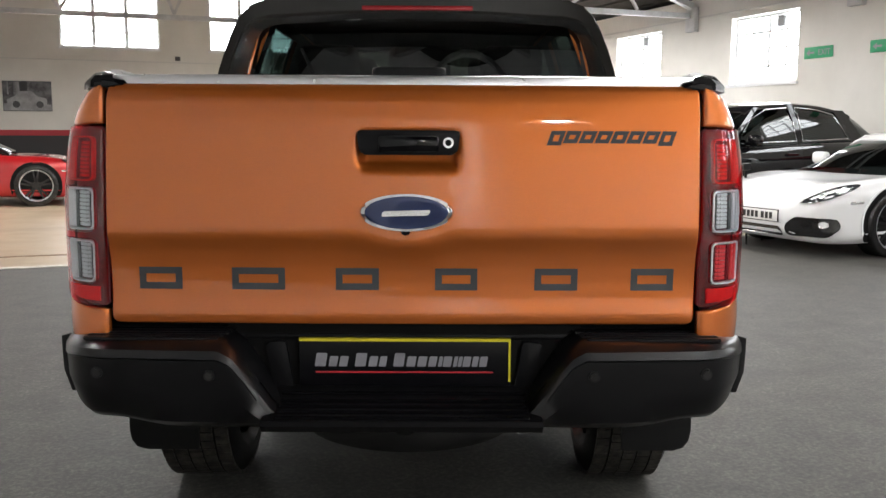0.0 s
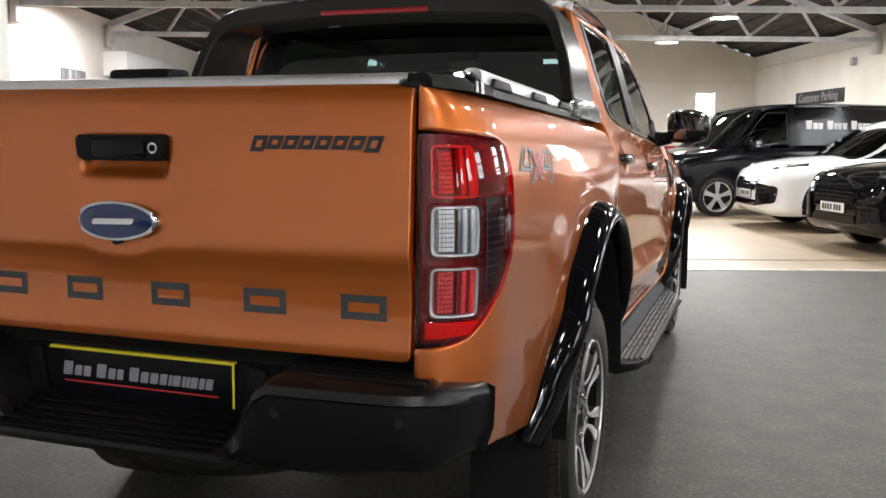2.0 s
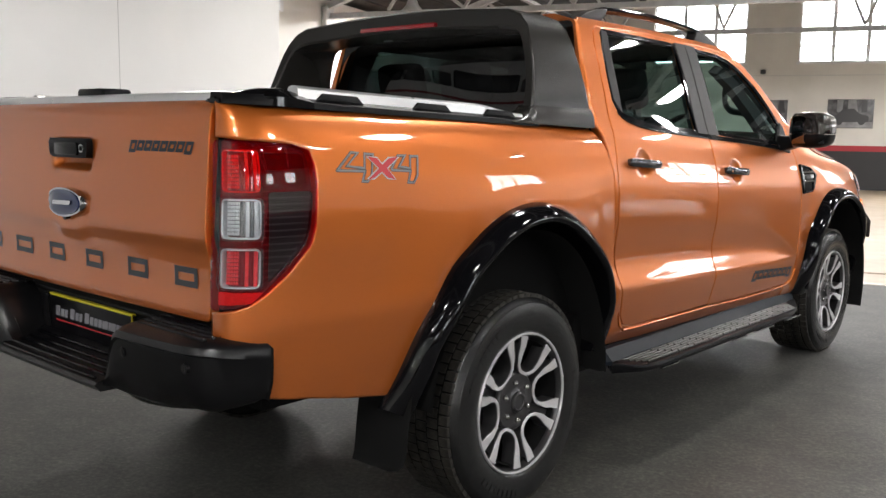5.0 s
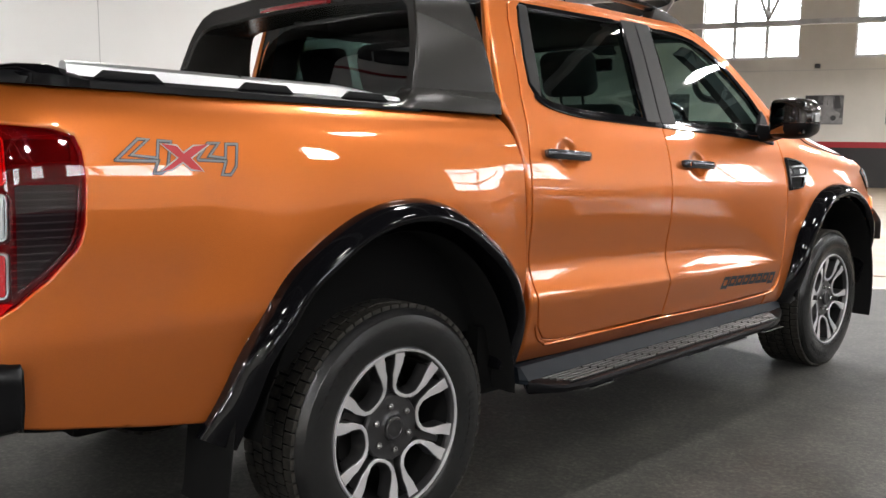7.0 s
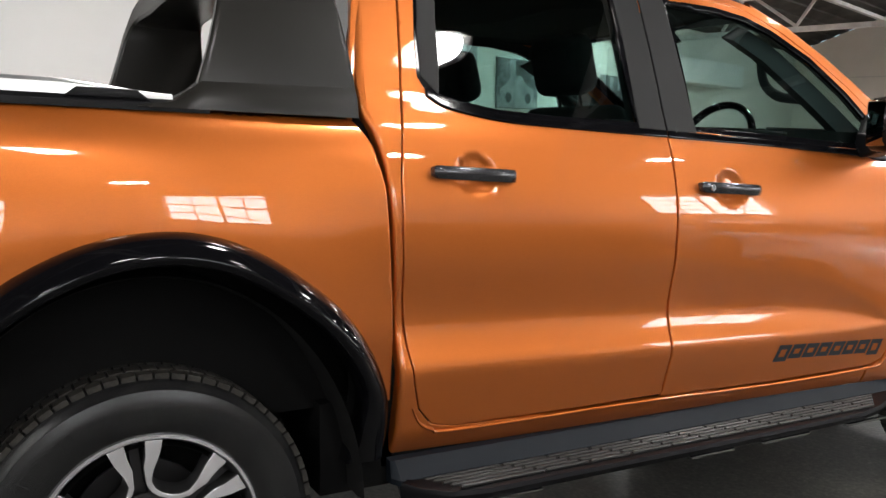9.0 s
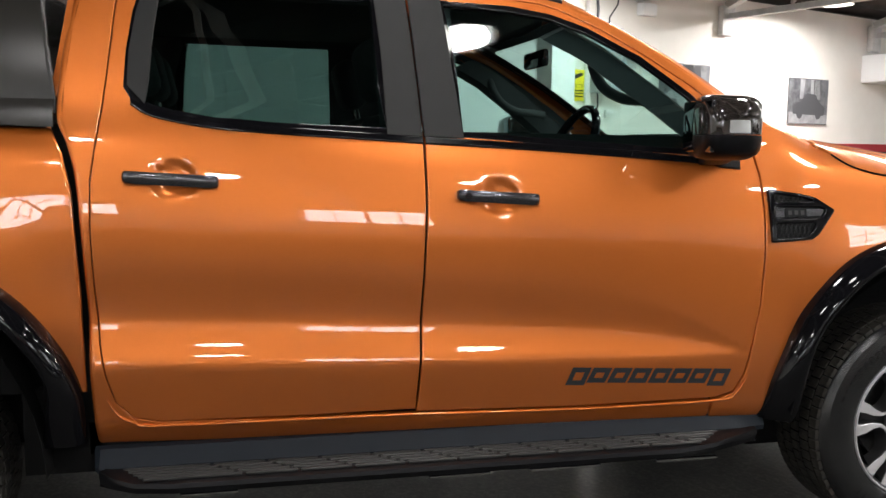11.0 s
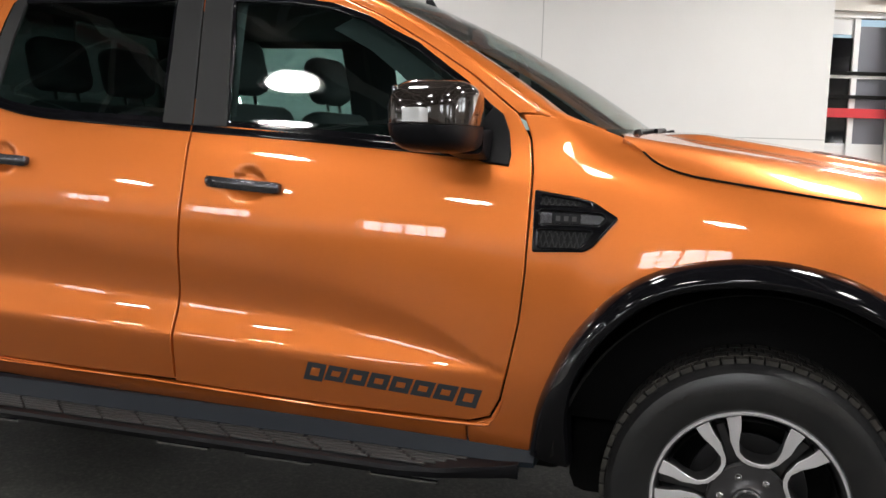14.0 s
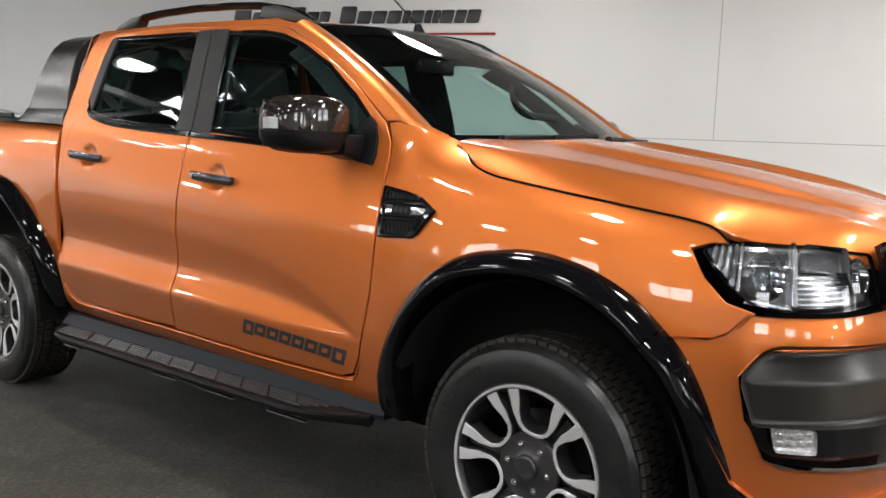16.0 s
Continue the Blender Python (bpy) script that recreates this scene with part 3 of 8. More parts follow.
# ---- pendant lamps under the trusses, some added only to brighten walls and tailgate ----
def pendant(u, v, z=3.55, power=1.0):
    root = thing("pendant_lamp", rm(u, v, z), "round white industrial pendant lamp hanging from the roof", "lamp", "pendant lamps")
    c = rm(u, v, z)
    prof = [(0.06, 0.26), (0.09, 0.25), (0.12, 0.16), (0.24, 0.03), (0.27, 0.0), (0.26, 0.0), (0.22, 0.04), (0.10, 0.15)]
    rings = [[(c.x + r * math.cos(a), c.y + r * math.sin(a), c.z + h) for r, h in prof] for a in np.linspace(0, 2 * math.pi, 28, endpoint=False)]
    loft("shade", rings, frame_white, root, closed=False, caps=False, loop=True)
    bm = bmesh.new()
    bmesh.ops.create_cone(bm, cap_ends=True, segments=28, radius1=0.215, radius2=0.20, depth=0.03, matrix=Matrix.Translation((c.x, c.y, c.z + 0.03)))
    bm_ob("diffuser", bm, lamp_glow, root, "glowing diffuser")
    bm = bmesh.new()
    zt = EAVE + (RIDGE - EAVE) * (1 - abs(u - UM) / (U1 - UM))
    add_tube(bm, (c.x, c.y, c.z + 0.25), (c.x, c.y, zt + 0.06), 0.008, 6)
    bm_ob("cord", bm, matt_black, root)
    d = bpy.data.lights.new("pendant_light", "AREA")
    d.shape, d.size, d.energy, d.color = "DISK", 0.42, LAMP_POWER * power, (1.0, 0.975, 0.95)
    ob = new("pendant_light", d)
    ob.matrix_basis = Matrix.Translation((c.x, c.y, c.z + 0.008))


for u, v, power in ((6.2, -6.6, 0.40), (6.2, -4.0, 0.34), (6.2, -1.3, 0.27), (6.2, 1.2, 0.27), (6.2, 3.8, 0.22), (3.6, -1.3, 0.2), (3.6, 1.2, 0.18), (3.6, 3.8, 0.2),
                    (1.3, -6.6, 0.4), (1.4, -4.1, 0.3), (1.3, 1.2, 0.33), (1.3, 3.8, 0.36), (-1.9, 1.4, 0.2), (-1.9, 5.4, 0.30),
                    # added lamps, unseen by the back wall: they brighten what the tailgate mirrors
                    (1.6, -13.2, 2.5), (-2.2, -12.8, 1.4), (5.4, -13.0, 2.1),
                    # the strong far ones are raised in power to brighten the far wall
                    (5.6, 6.2, 0.55), (1.2, 6.2, 0.6), (5.6, 9.5, 1.0), (1.2, 9.5, 1.6), (5.6, 13.6, 3.2), (5.6, 17.7, 3.4), (-5.2, 8.4, 0.9), (-5.2, 12.6, 2.2)):
    pendant(u, v, power=power)

# ---- the white partition beside the truck ----
slab("wall_partition", (-4.0, V0, 0.0), (-3.77, 5.55, EAVE + 1.2), white_paint)
slab("trim_seam_upright", (-3.772, 2.975, 1.43), (-3.769, 2.983, EAVE + 1.1), principled("seam_grey", (0.5, 0.5, 0.5), 0.7))
slab("trim_seam_level", (-3.772, V0, 1.42), (-3.769, 5.55, 1.428), bpy.data.materials["seam_grey"])
# the dealer's name in raised letters, kept as plain bars, with a red rule under them
sign = thing("wall_sign", rm(-3.77, -0.4, 2.5), "raised black shapes over a red rule on white wall", "sign")
x = -1.80
random.seed(4)
for word in ((0.16, 0.12, 0.11), (0.15, 0.11, 0.09), (0.14, 0.12, 0.12, 0.12, 0.06, 0.11, 0.06, 0.06, 0.11, 0.09, 0.11)):
    for n, w in enumerate([q * 1.31 for q in word]):
        h = 0.165 if n == 0 else 0.12
        pts = [(x, 2.44), (x + w * 0.86, 2.44), (x + w * 0.86 + 0.03, 2.44 + h), (x + 0.03, 2.44 + h)]
        bm = prism(rounded(pts, 0.015, 3), 0.0, 0.02, lambda a, b, d: rm(-3.768 + d, a, b), 0.003)
        bm_ob("raised_shape", bm, letter_black, sign)
        x += w
    x += 0.11
slab("rule", (-3.768, -1.78, 2.33), (-3.755, 0.98, 2.35), red_band, "red rule", parent=sign)

# ---- the orange pickup truck: rear axle at y = 0, front axle at y = 3.22, nose towards +y ----
truck = thing("pickup_truck", (0, 1.5, 0), "orange metallic double-cab pickup truck with black arches and sports bar", "pickup truck")
WB = 3.22

DOOR = curve([(0.40, 0.765), (0.45, 0.813), (0.50, 0.846), (0.547, 0.856), (0.60, 0.869), (0.645, 0.879), (0.672, 0.884), (0.69, 0.881), (0.72, 0.867), (0.755, 0.855),
              (0.785, 0.848), (0.82, 0.8490), (0.86, 0.8545), (0.905, 0.8620), (0.925, 0.8645), (0.95, 0.866), (1.02, 0.866), (1.07, 0.863), (1.11, 0.857), (1.15, 0.849), (1.19, 0.840), (1.25, 0.823), (1.31, 0.799), (1.36, 0.781), (1.45, 0.756),
              (1.6, 0.712), (1.7, 0.680), (1.76, 0.655), (1.80, 0.625)], 0.011)
PLAIN = curve([(0.40, 0.767), (0.45, 0.814), (0.50, 0.847), (0.55, 0.857), (0.60, 0.868), (0.70, 0.877), (0.85, 0.873), (1.0, 0.868), (1.07, 0.863), (1.11, 0.857), (1.15, 0.849), (1.19, 0.840), (1.25, 0.823),
               (1.31, 0.799), (1.36, 0.781), (1.45, 0.756), (1.6, 0.712), (1.7, 0.680), (1.76, 0.655), (1.80, 0.625)], 0.02)
BED = curve([(0.48, 0.822), (0.56, 0.842), (0.66, 0.858), (0.74, 0.868), (0.785, 0.8735), (0.80, 0.8755), (0.812, 0.8755), (0.86, 0.8735), (0.92, 0.8735), (1.0, 0.8755), (1.08, 0.8755), (1.18, 0.868), (1.26, 0.851), (1.315, 0.826), (1.345, 0.802),
             (1.362, 0.775), (1.37, 0.74)], 0.012)
WING = curve([(0.40, 0.83), (0.55, 0.864), (0.70, 0.874), (0.85, 0.876), (0.97, 0.868), (1.05, 0.857), (1.12, 0.843), (1.17, 0.828), (1.21, 0.808), (1.24, 0.785),
              (1.27, 0.755), (1.30, 0.72), (1.36, 0.64)], 0.014)


def ramp01(x, a, b):
    t = np.clip((x - a) / (b - a), 0, 1)
    return t * t * (3 - 2 * t)


HOLLOW = curve([(1.4, 0.0), (1.7, 0.03), (2.0, 0.12), (2.2, 0.28), (2.35, 0.5), (2.45, 0.72), (2.54, 0.93), (2.62, 0.96), (2.9, 0.96)], 0.03)


def cab_x(y, z):
    low = np.clip((z - 0.7) / 0.6, 0, 1)
    top = 1 - np.clip((z - 1.32) / 0.36, 0, 1)
    shift = ((1 - low) * (-0.031 * (y - 1.33)) + low * (-0.06 * (y - 1.5))) * top
    q = z - shift
    # towards the front the hollow narrows down to the crease
    s = HOLLOW(y)
    k = 1 - s
    top = 0.69 + 0.24 * (1 - s)
    m = np.where(q < 0.69, q, np.where(q < top, 0.69 + (q - 0.69) / (1 - s), np.where(q < 1.05, 0.93 + (q - top) / (1.05 - top) * 0.12, q)))
    return DOOR(m) * k + PLAIN(q) * (1 - k)


def bulge(y, z, cy, ry, rz):
    """How far the skin swells towards the wheel opening."""
    r = np.sqrt(((y - cy) / ry) ** 2 + ((z - 0.375) / rz) ** 2)
    return 0.013 * ramp01(r, 1.42, 1.0) * ramp01(z, 0.62, 0.85)


def bed_x(y, z):
    w = np.clip((z - 0.8) / 0.5, 0, 1)
    return BED(z + w * 0.027 * (y + 0.33)) - 0.012 * ramp01(y, -0.3, -1.0) - 0.004 + bulge(y, z, -0.03, 0.59, 0.70) * ramp01(y, 0.56, 0.40)


def wing_x(y, z):
    w = np.clip((z - 0.85) / 0.3, 0, 1)
    k = ramp01(y, 2.62, 2.88)
    return (WING(z + w * 0.125 * (y - 3.05)) - 0.31 * np.clip(y - 3.3, 0, 2) ** 2 * 0.55 + bulge(y, z, WB - 0.01, 0.60, 0.645) * ramp01(y, 2.66, 2.80) - 0.004) * k + cab_x(np.minimum(y, 2.66), z) * (1 - k)


lift_cab = lambda y, z: (cab_x(y, z), y, z)
lift_wing = lambda y, z: (wing_x(y, z), y, z)
# the rear corner runs round from the side to the tailgate: s < 0 is the bend, s > 0 the side
BEND, YB = 0.265, -0.965


def lift_bed(s, z):
    a = np.clip(-s / BEND, 0, 1.05) * math.pi / 2
    y = YB + np.maximum(s, 0)
    r = bed_x(YB + 0 * s, z) - 0.715
    x = np.where(s > 0, bed_x(y, z), 0.715 + r * np.sign(np.cos(a)) * np.abs(np.cos(a)) ** 0.72)
    yy = np.where(s > 0, y, YB - (0.209 - 0.04 * (z - 1.1)) * np.sin(a) ** 0.9)
    return x, yy, z


GATE = curve([(0.78, -1.172), (0.806, -1.190), (0.83, -1.193), (0.87, -1.188), (0.91, -1.1865), (0.95, -1.188), (0.985, -1.1925), (1.005, -1.1975), (1.018, -1.2015), (1.028, -1.203), (1.045, -1.2035),
              (1.12, -1.198), (1.22, -1.190), (1.30, -1.184), (1.345, -1.178), (1.372, -1.168), (1.384, -1.156), (1.39, -1.143)], 0.004)


def lift_gate(x, z):
    dip = -0.026 * np.exp(-((x - 0.008) / 0.085) ** 4)
    near = np.exp(-((z - 1.03) / 0.075) ** 2)
    y = GATE(z - dip * near) + 0.012 * (x / 0.72) ** 2
    sx = 1 / (1 + np.exp((np.abs(x - 0.012) - 0.112) / 0.004))
    sz = 1 / (1 + np.exp((np.abs(z - 1.226) - 0.038) / 0.004))
    return x, y + 0.030 * sx * sz, z


# -- cargo bed --
bed_top = lambda y: 1.362 - 0.027 * (y + 0.33)
arch = lambda cy, rx, rz, a0, a1, n=28: [(cy + rx * math.cos(a), 0.375 + rz * math.sin(a)) for a in np.linspace(radians(a0), radians(a1), n)]
s_of = lambda y: y - YB
LAMP = [(-BEND, 1.282), (-0.12, 1.281), (-0.03, 1.274), (0.006, 1.258), (0.018, 1.225), (0.022, 1.17), (0.014, 1.06), (-0.004, 1.005), (-0.05, 0.943), (-0.105, 0.892),
        (-0.15, 0.864), (-0.19, 0.853), (-BEND, 0.846)]
for sd in (1, -1):
    outline = [(-BEND, 1.288), (-BEND, bed_top(-1.16) - 0.004), (0.0, bed_top(YB)), (s_of(0.2), bed_top(0.2)), (s_of(0.495), bed_top(0.495)), (s_of(0.530), 1.27), (s_of(0.5525), 1.17),
               (s_of(0.569), 0.90), (s_of(0.574), 0.62)]
    outline += [(s_of(y), z) for y, z in arch(-0.02, 0.575, 0.655, 22, 160)]
    outline += [(s_of(-0.575), 0.512), (s_of(-0.80), 0.550), (0.0, 0.586), (-0.06, 0.602), (-0.15, 0.625), (-0.20, 0.66), (-BEND, 0.70)]
    outline += [(-BEND, 0.840)] + LAMP[::-1][1:-1]
    panel("bed_side", outline, lift_bed, paint, truck, 0.026, 0.024, sd, label="orange cargo bed side panel", roll=0.008, drop=0.005)
gate_poly = rounded([(-0.705, 0.808), (0.705, 0.808), (0.707, 1.1), (0.703, 1.384), (-0.703, 1.384), (-0.707, 1.1)], [0.02, 0.02, 0, 0.02, 0.02, 0])
tailgate = panel("tailgate", gate_poly, lift_gate, paint, truck, 0.0095, 0.03, out=1, label="orange tailgate with a horizontal crease")
part("gate_backing", bm_box((-0.74, -1.10, 0.70), (0.74, -1.085, 1.37)), void_black, truck)

# tailgate handle
flat_gate = lambda x, z, d: (x, -1.158 - d, z)
part("tailgate_handle", prism(rounded([(-0.110, 1.275), (-0.104, 1.228), (-0.094, 1.217), (0.118, 1.217), (0.129, 1.228), (0.135, 1.275)], 0.012), 0.0, 0.046, flat_gate, 0.006), satin_black, tailgate, "black plastic tailgate handle")
part("handle_grip", prism(rounded([(-0.058, 1.225), (0.084, 1.225), (0.084, 1.262), (-0.058, 1.262)], 0.006), 0.044, 0.053, flat_gate, 0.003), gloss_black, tailgate)
bm = bmesh.new()
add_tube(bm, (0.106, -1.198, 1.246), (0.106, -1.209, 1.246), 0.0125, 20)
part("lock", bm, chrome, tailgate, "round metal lock barrel")
bm = bmesh.new()
add_tube(bm, (0.106, -1.208, 1.246), (0.106, -1.2105, 1.246), 0.0075, 16)
part("keyhole", bm, matt_black, tailgate)


def ellipse(cx, cz, rx, rz, n=48):
    return [(cx + rx * math.cos(a), cz + rz * math.sin(a)) for a in np.linspace(0, 2 * math.pi, n, endpoint=False)]


badge_at = lambda x, z, d: (x, -1.188 - d - 0.012 * (1 - ((x - 0.008) / 0.12) ** 2), z)
part("badge_bezel", prism(ellipse(0.008, 1.083, 0.112, 0.0440), 0, 0.026, badge_at, 0.012, 4), chrome, tailgate, "oval chrome badge rim")
part("badge", prism(ellipse(0.008, 1.083, 0.099, 0.0385), 0.016, 0.0282, badge_at, 0.003), badge_blue, tailgate, "dark blue oval badge with a pale bar")
part("badge_bar", prism(rounded([(-0.052, 1.074), (0.060, 1.077), (0.066, 1.090), (-0.046, 1.087)], 0.006), 0.0278, 0.0300, badge_at), silver_reflector, tailgate)
bm = bmesh.new()
add_tube(bm, (0.006, -1.185, 1.043), (0.006, -1.218, 1.040), 0.012, 16)
part("camera_housing", bm, gloss_black, tailgate)


def decal(name, poly, lift, mat, parent, proud=0.0016, side=1, label=""):
    """A flat sticker that follows a surface."""
    p = dense(poly, 0.02)
    c = p.mean(0)
    def up(q):
        P = np.asarray(lift(q[:, 0], q[:, 1]), float).T
        h = 0.003
        a = np.asarray(lift(q[:, 0] + h, q[:, 1]), float).T - P
        b = np.asarray(lift(q[:, 0], q[:, 1] + h), float).T - P
        n = np.cross(a, b)
        return P + n / np.linalg.norm(n, axis=1)[:, None] * proud
    v = up(p)
    if side < 0:
        v = v * (-1, 1, 1)
    got = geometry.tessellate_polygon([[Vector((x, y, 0)) for x, y in p]])
    faces = [tuple(t) if side > 0 else tuple(t)[::-1] for t in got]
    return mesh_ob(name, v, faces, mat, parent, label)


def decal_ring(name, poly, width, lift, mat, parent, proud=0.0016, side=1, label=""):
    """A sticker that is only a stroke along the outline, width wide."""
    c = np.array(poly, float)
    if 0.5 * np.sum(c[:, 0] * np.roll(c[:, 1], -1) - np.roll(c[:, 0], -1) * c[:, 1]) < 0:
        c = c[::-1]
    e = np.roll(c, -1, axis=0) - c
    far = np.linalg.norm(e, axis=1)
    e /= far[:, None]
    n = np.column_stack([-e[:, 1], e[:, 0]])
    m = n + np.roll(n, 1, axis=0)
    m /= np.maximum((m * n).sum(1), 0.35)[:, None]
    q = c + m * width
    # the same steps along each side of the outer and the inner line
    steps = [(i, f) for i in range(len(c)) for f in np.linspace(0, 1, max(2, int(far[i] / 0.012) + 1), endpoint=False)]
    p = np.array([c[i] * (1 - f) + c[(i + 1) % len(c)] * f for i, f in steps])
    both = np.vstack([p, [q[i] * (1 - f) + q[(i + 1) % len(c)] * f for i, f in steps]])
    P = np.asarray(lift(both[:, 0], both[:, 1]), float).T
    h = 0.003
    a = np.asarray(lift(both[:, 0] + h, both[:, 1]), float).T - P
    b = np.asarray(lift(both[:, 0], both[:, 1] + h), float).T - P
    up = np.cross(a, b)
    v = P + up / np.linalg.norm(up, axis=1)[:, None] * proud
    k = len(p)
    faces = [(i, (i + 1) % k, k + (i + 1) % k, k + i) for i in range(k)]
    if side < 0:
        v, faces = v * (-1, 1, 1), [f[::-1] for f in faces]
    return mesh_ob(name, v, faces, mat, parent, label)


# six wide grey blocks across the tailgate
for a, b in ((-0.637, -0.533), (-0.413, -0.285), (-0.163, -0.059), (0.076, 0.178), (0.316, 0.420), (0.549, 0.653)):
    decal_ring("tailgate_block", [(a, 0.892), (b, 0.892), (b, 0.946), (a, 0.946)], 0.0165, lift_gate, decal_grey, tailgate)


def slanted_mark(x0, x1, z0, z1, lift, parent, n=8, side=1, name="slanted_mark", slope=0.0):
    """A slanted wordmark as plain hollow sheared blocks."""
    w = (x1 - x0) / n
    t = z1 - z0
    for i in range(n):
        a, b = x0 + i * w, x0 + (i + 0.90) * w
        f = lambda q: slope * (q - x0)
        low = -0.18 * t if i in (0, n - 1) else 0.0
        decal_ring(name, [(a, z0 + f(a) + low), (b, z0 + f(b) + low), (b + t * 0.42, z1 + f(b)), (a + t * 0.42, z1 + f(a))], t * 0.33, lift, decal_dark, parent, side=side)


slanted_mark(0.338, 0.640, 1.246, 1.275, lift_gate, tailgate)

# -- rear lamps --
def lamp_shell(off):
    def lift(s, z):
        x, y, zz = lift_bed(s, z)
        h = 0.004
        x1, y1, _ = lift_bed(s + h, z)
        tx, ty = x1 - x, y1 - y
        L = np.sqrt(tx * tx + ty * ty) + 1e-9
        return x + ty / L * off, y - tx / L * off, zz
    return lift


for sd in (1, -1):
    lamp = new("tail_lamp")
    lamp.parent = truck
    lamp.matrix_parent_inverse = truck.matrix_basis.inverted()
    tagged(lamp, "red and clear tail lamp wrapping round the rear corner")
    P = rounded(LAMP, [0.012, 0, 0, 0, 0, 0, 0, 0, 0, 0, 0, 0, 0.012])
    panel("lamp_housing", P, lamp_shell(-0.022), lamp_housing_red, lamp, 0.03, 0.01, sd)
    inner = lambda pts: rounded(pts, 0.014)
    e = -BEND
    # three chambers on the rear face: a thin bright frame round a dark well, with a lattice of facets on the outer half
    for z0, z1, mat, rim in ((1.150, 1.258, red_reflector, red_reflector), (1.032, 1.134, lamp_silver, lamp_silver), (0.906, 1.008, red_reflector if sd > 0 else lamp_silver, lamp_silver)):
        lead = [(e + 0.020, z0), (e + 0.146, z0), (e + 0.146, z1), (e + 0.020, z1)]
        hole = [(e + 0.0245, z0 + 0.0045), (e + 0.1415, z0 + 0.0045), (e + 0.1415, z1 - 0.0045), (e + 0.0245, z1 - 0.0045)]
        panel("chamber_surround", rounded(lead, 0.016), lamp_shell(-0.004), rim, lamp, 0.012, 0.024, sd, holes=[rounded(hole, 0.013)])
        well = lamp_red_back if mat is red_reflector else lamp_grey_back
        panel("reflector", [(e + 0.026, z0 + 0.006), (e + 0.086, z0 + 0.006), (e + 0.086, z1 - 0.006), (e + 0.026, z1 - 0.006)], lamp_shell(-0.020), well, lamp, 0.02, 0.004, sd, roll=0.003)
        for i in range(4):
            a = e + 0.0885 + 0.0128 * i
            panel("reflector", [(a, z0 + 0.006), (a + 0.0118, z0 + 0.006), (a + 0.0118, z1 - 0.006), (a, z1 - 0.006)], lamp_shell(-0.012 + 0.005 * (i % 2)), mat if i % 2 else well, lamp, 0.02, 0.008, sd, roll=0.004)
        # the small facets that give the lens its lattice
        for i in range(5):
            for j in range(9):
                a, zz = e + 0.036 + 0.0088 * i, z0 + 0.010 + 0.0096 * j
                panel("lens_facet", [(a, zz), (a + 0.0074, zz), (a + 0.0074, zz + 0.0080), (a, zz + 0.0080)], lamp_shell(-0.011 + 0.0022 * math.sin(i * 1.1 + 0.4)), mat, lamp, 0.02, 0.006, sd, roll=0.0022)
    # side ribs behind the smoked part
    panel("side_backing", [(e + 0.150, 1.168), (e + 0.150, 0.905), (-0.105, 0.905), (-0.05, 0.955), (-0.008, 1.01), (0.008, 1.06), (0.014, 1.168)], lamp_shell(-0.016), smoke_backing, lamp, 0.03, 0.004, sd, roll=0.001)
    for i in range(14):
        zz = 1.150 - 0.0168 * i
        b = 0.004 if zz > 1.04 else 0.004 - (1.04 - zz) * 0.8
        panel("side_rib", [(e + 0.15, zz), (b, zz), (b, zz + 0.0045), (e + 0.15, zz + 0.0045)], lamp_shell(-0.009), lamp_rib, lamp, 0.03, 0.005, sd, roll=0.001)
    panel("side_reflector", inner([(e + 0.145, 1.16), (0.0, 1.16), (0.0, 1.25), (e + 0.145, 1.25)]), lamp_shell(-0.015), lamp_side_red, lamp, 0.03, 0.008, sd)
    panel("bottom_reflector", [(e + 0.012, 0.860), (-0.14, 0.868), (-0.11, 0.896), (e + 0.012, 0.896)], lamp_shell(-0.006), red_reflector, lamp, 0.02, 0.008, sd)
    clear_r = [[(e + 0.016, z0), (e + 0.152, z0), (e + 0.152, z1), (e + 0.016, z1)] for z0, z1 in ((1.028, 1.138), (0.902, 1.012))]
    side_r = rounded([(e + 0.163, 1.152), (e + 0.163, 0.925), (-0.098, 0.925), (-0.052, 0.968), (-0.016, 1.012), (-0.004, 1.06), (0.002, 1.152)], 0.012)
    panel("lens", P, lamp_shell(0.004), lens_red, lamp, 0.022, 0.012, sd, holes=[inner(c) for c in clear_r] + [side_r], label="red lamp lens")
    panel("side_lens", side_r, lamp_shell(0.0035), lens_smoke, lamp, 0.022, 0.0, sd, label="smoked grey side lens")
    for c in clear_r:
        panel("clear_lens", inner(c), lamp_shell(0.003), lens_clear, lamp, 0.02, 0.0, sd, label="clear lens window")

# -- roller cover, rails and caps on the bed --
cover = part("load_cover", bm_box((-0.70, -1.135, 1.352), (0.70, -1.07, 1.405), 0.008), brushed, truck, "silver roller load cover closed over the bed")
rise = lambda y: 1.402 - 0.022 * (y + 1.07)
for i in range(24):
    y0 = -1.07 + i * 0.067
    z = rise(y0)
    part("cover_slat", bm_box((-0.70, y0 + 0.002, z - 0.03), (0.70, y0 + 0.065, z), 0.004, 1), brushed, cover)
part("cover_latch", prism(rounded([(-0.085, -1.125), (0.105, -1.125), (0.085, -1.02), (-0.06, -1.02)], 0.03), 0, 0.022, lambda x, y, d: (x, y, 1.403 + d), 0.009, 3), satin_black, cover, "black oval cover latch")
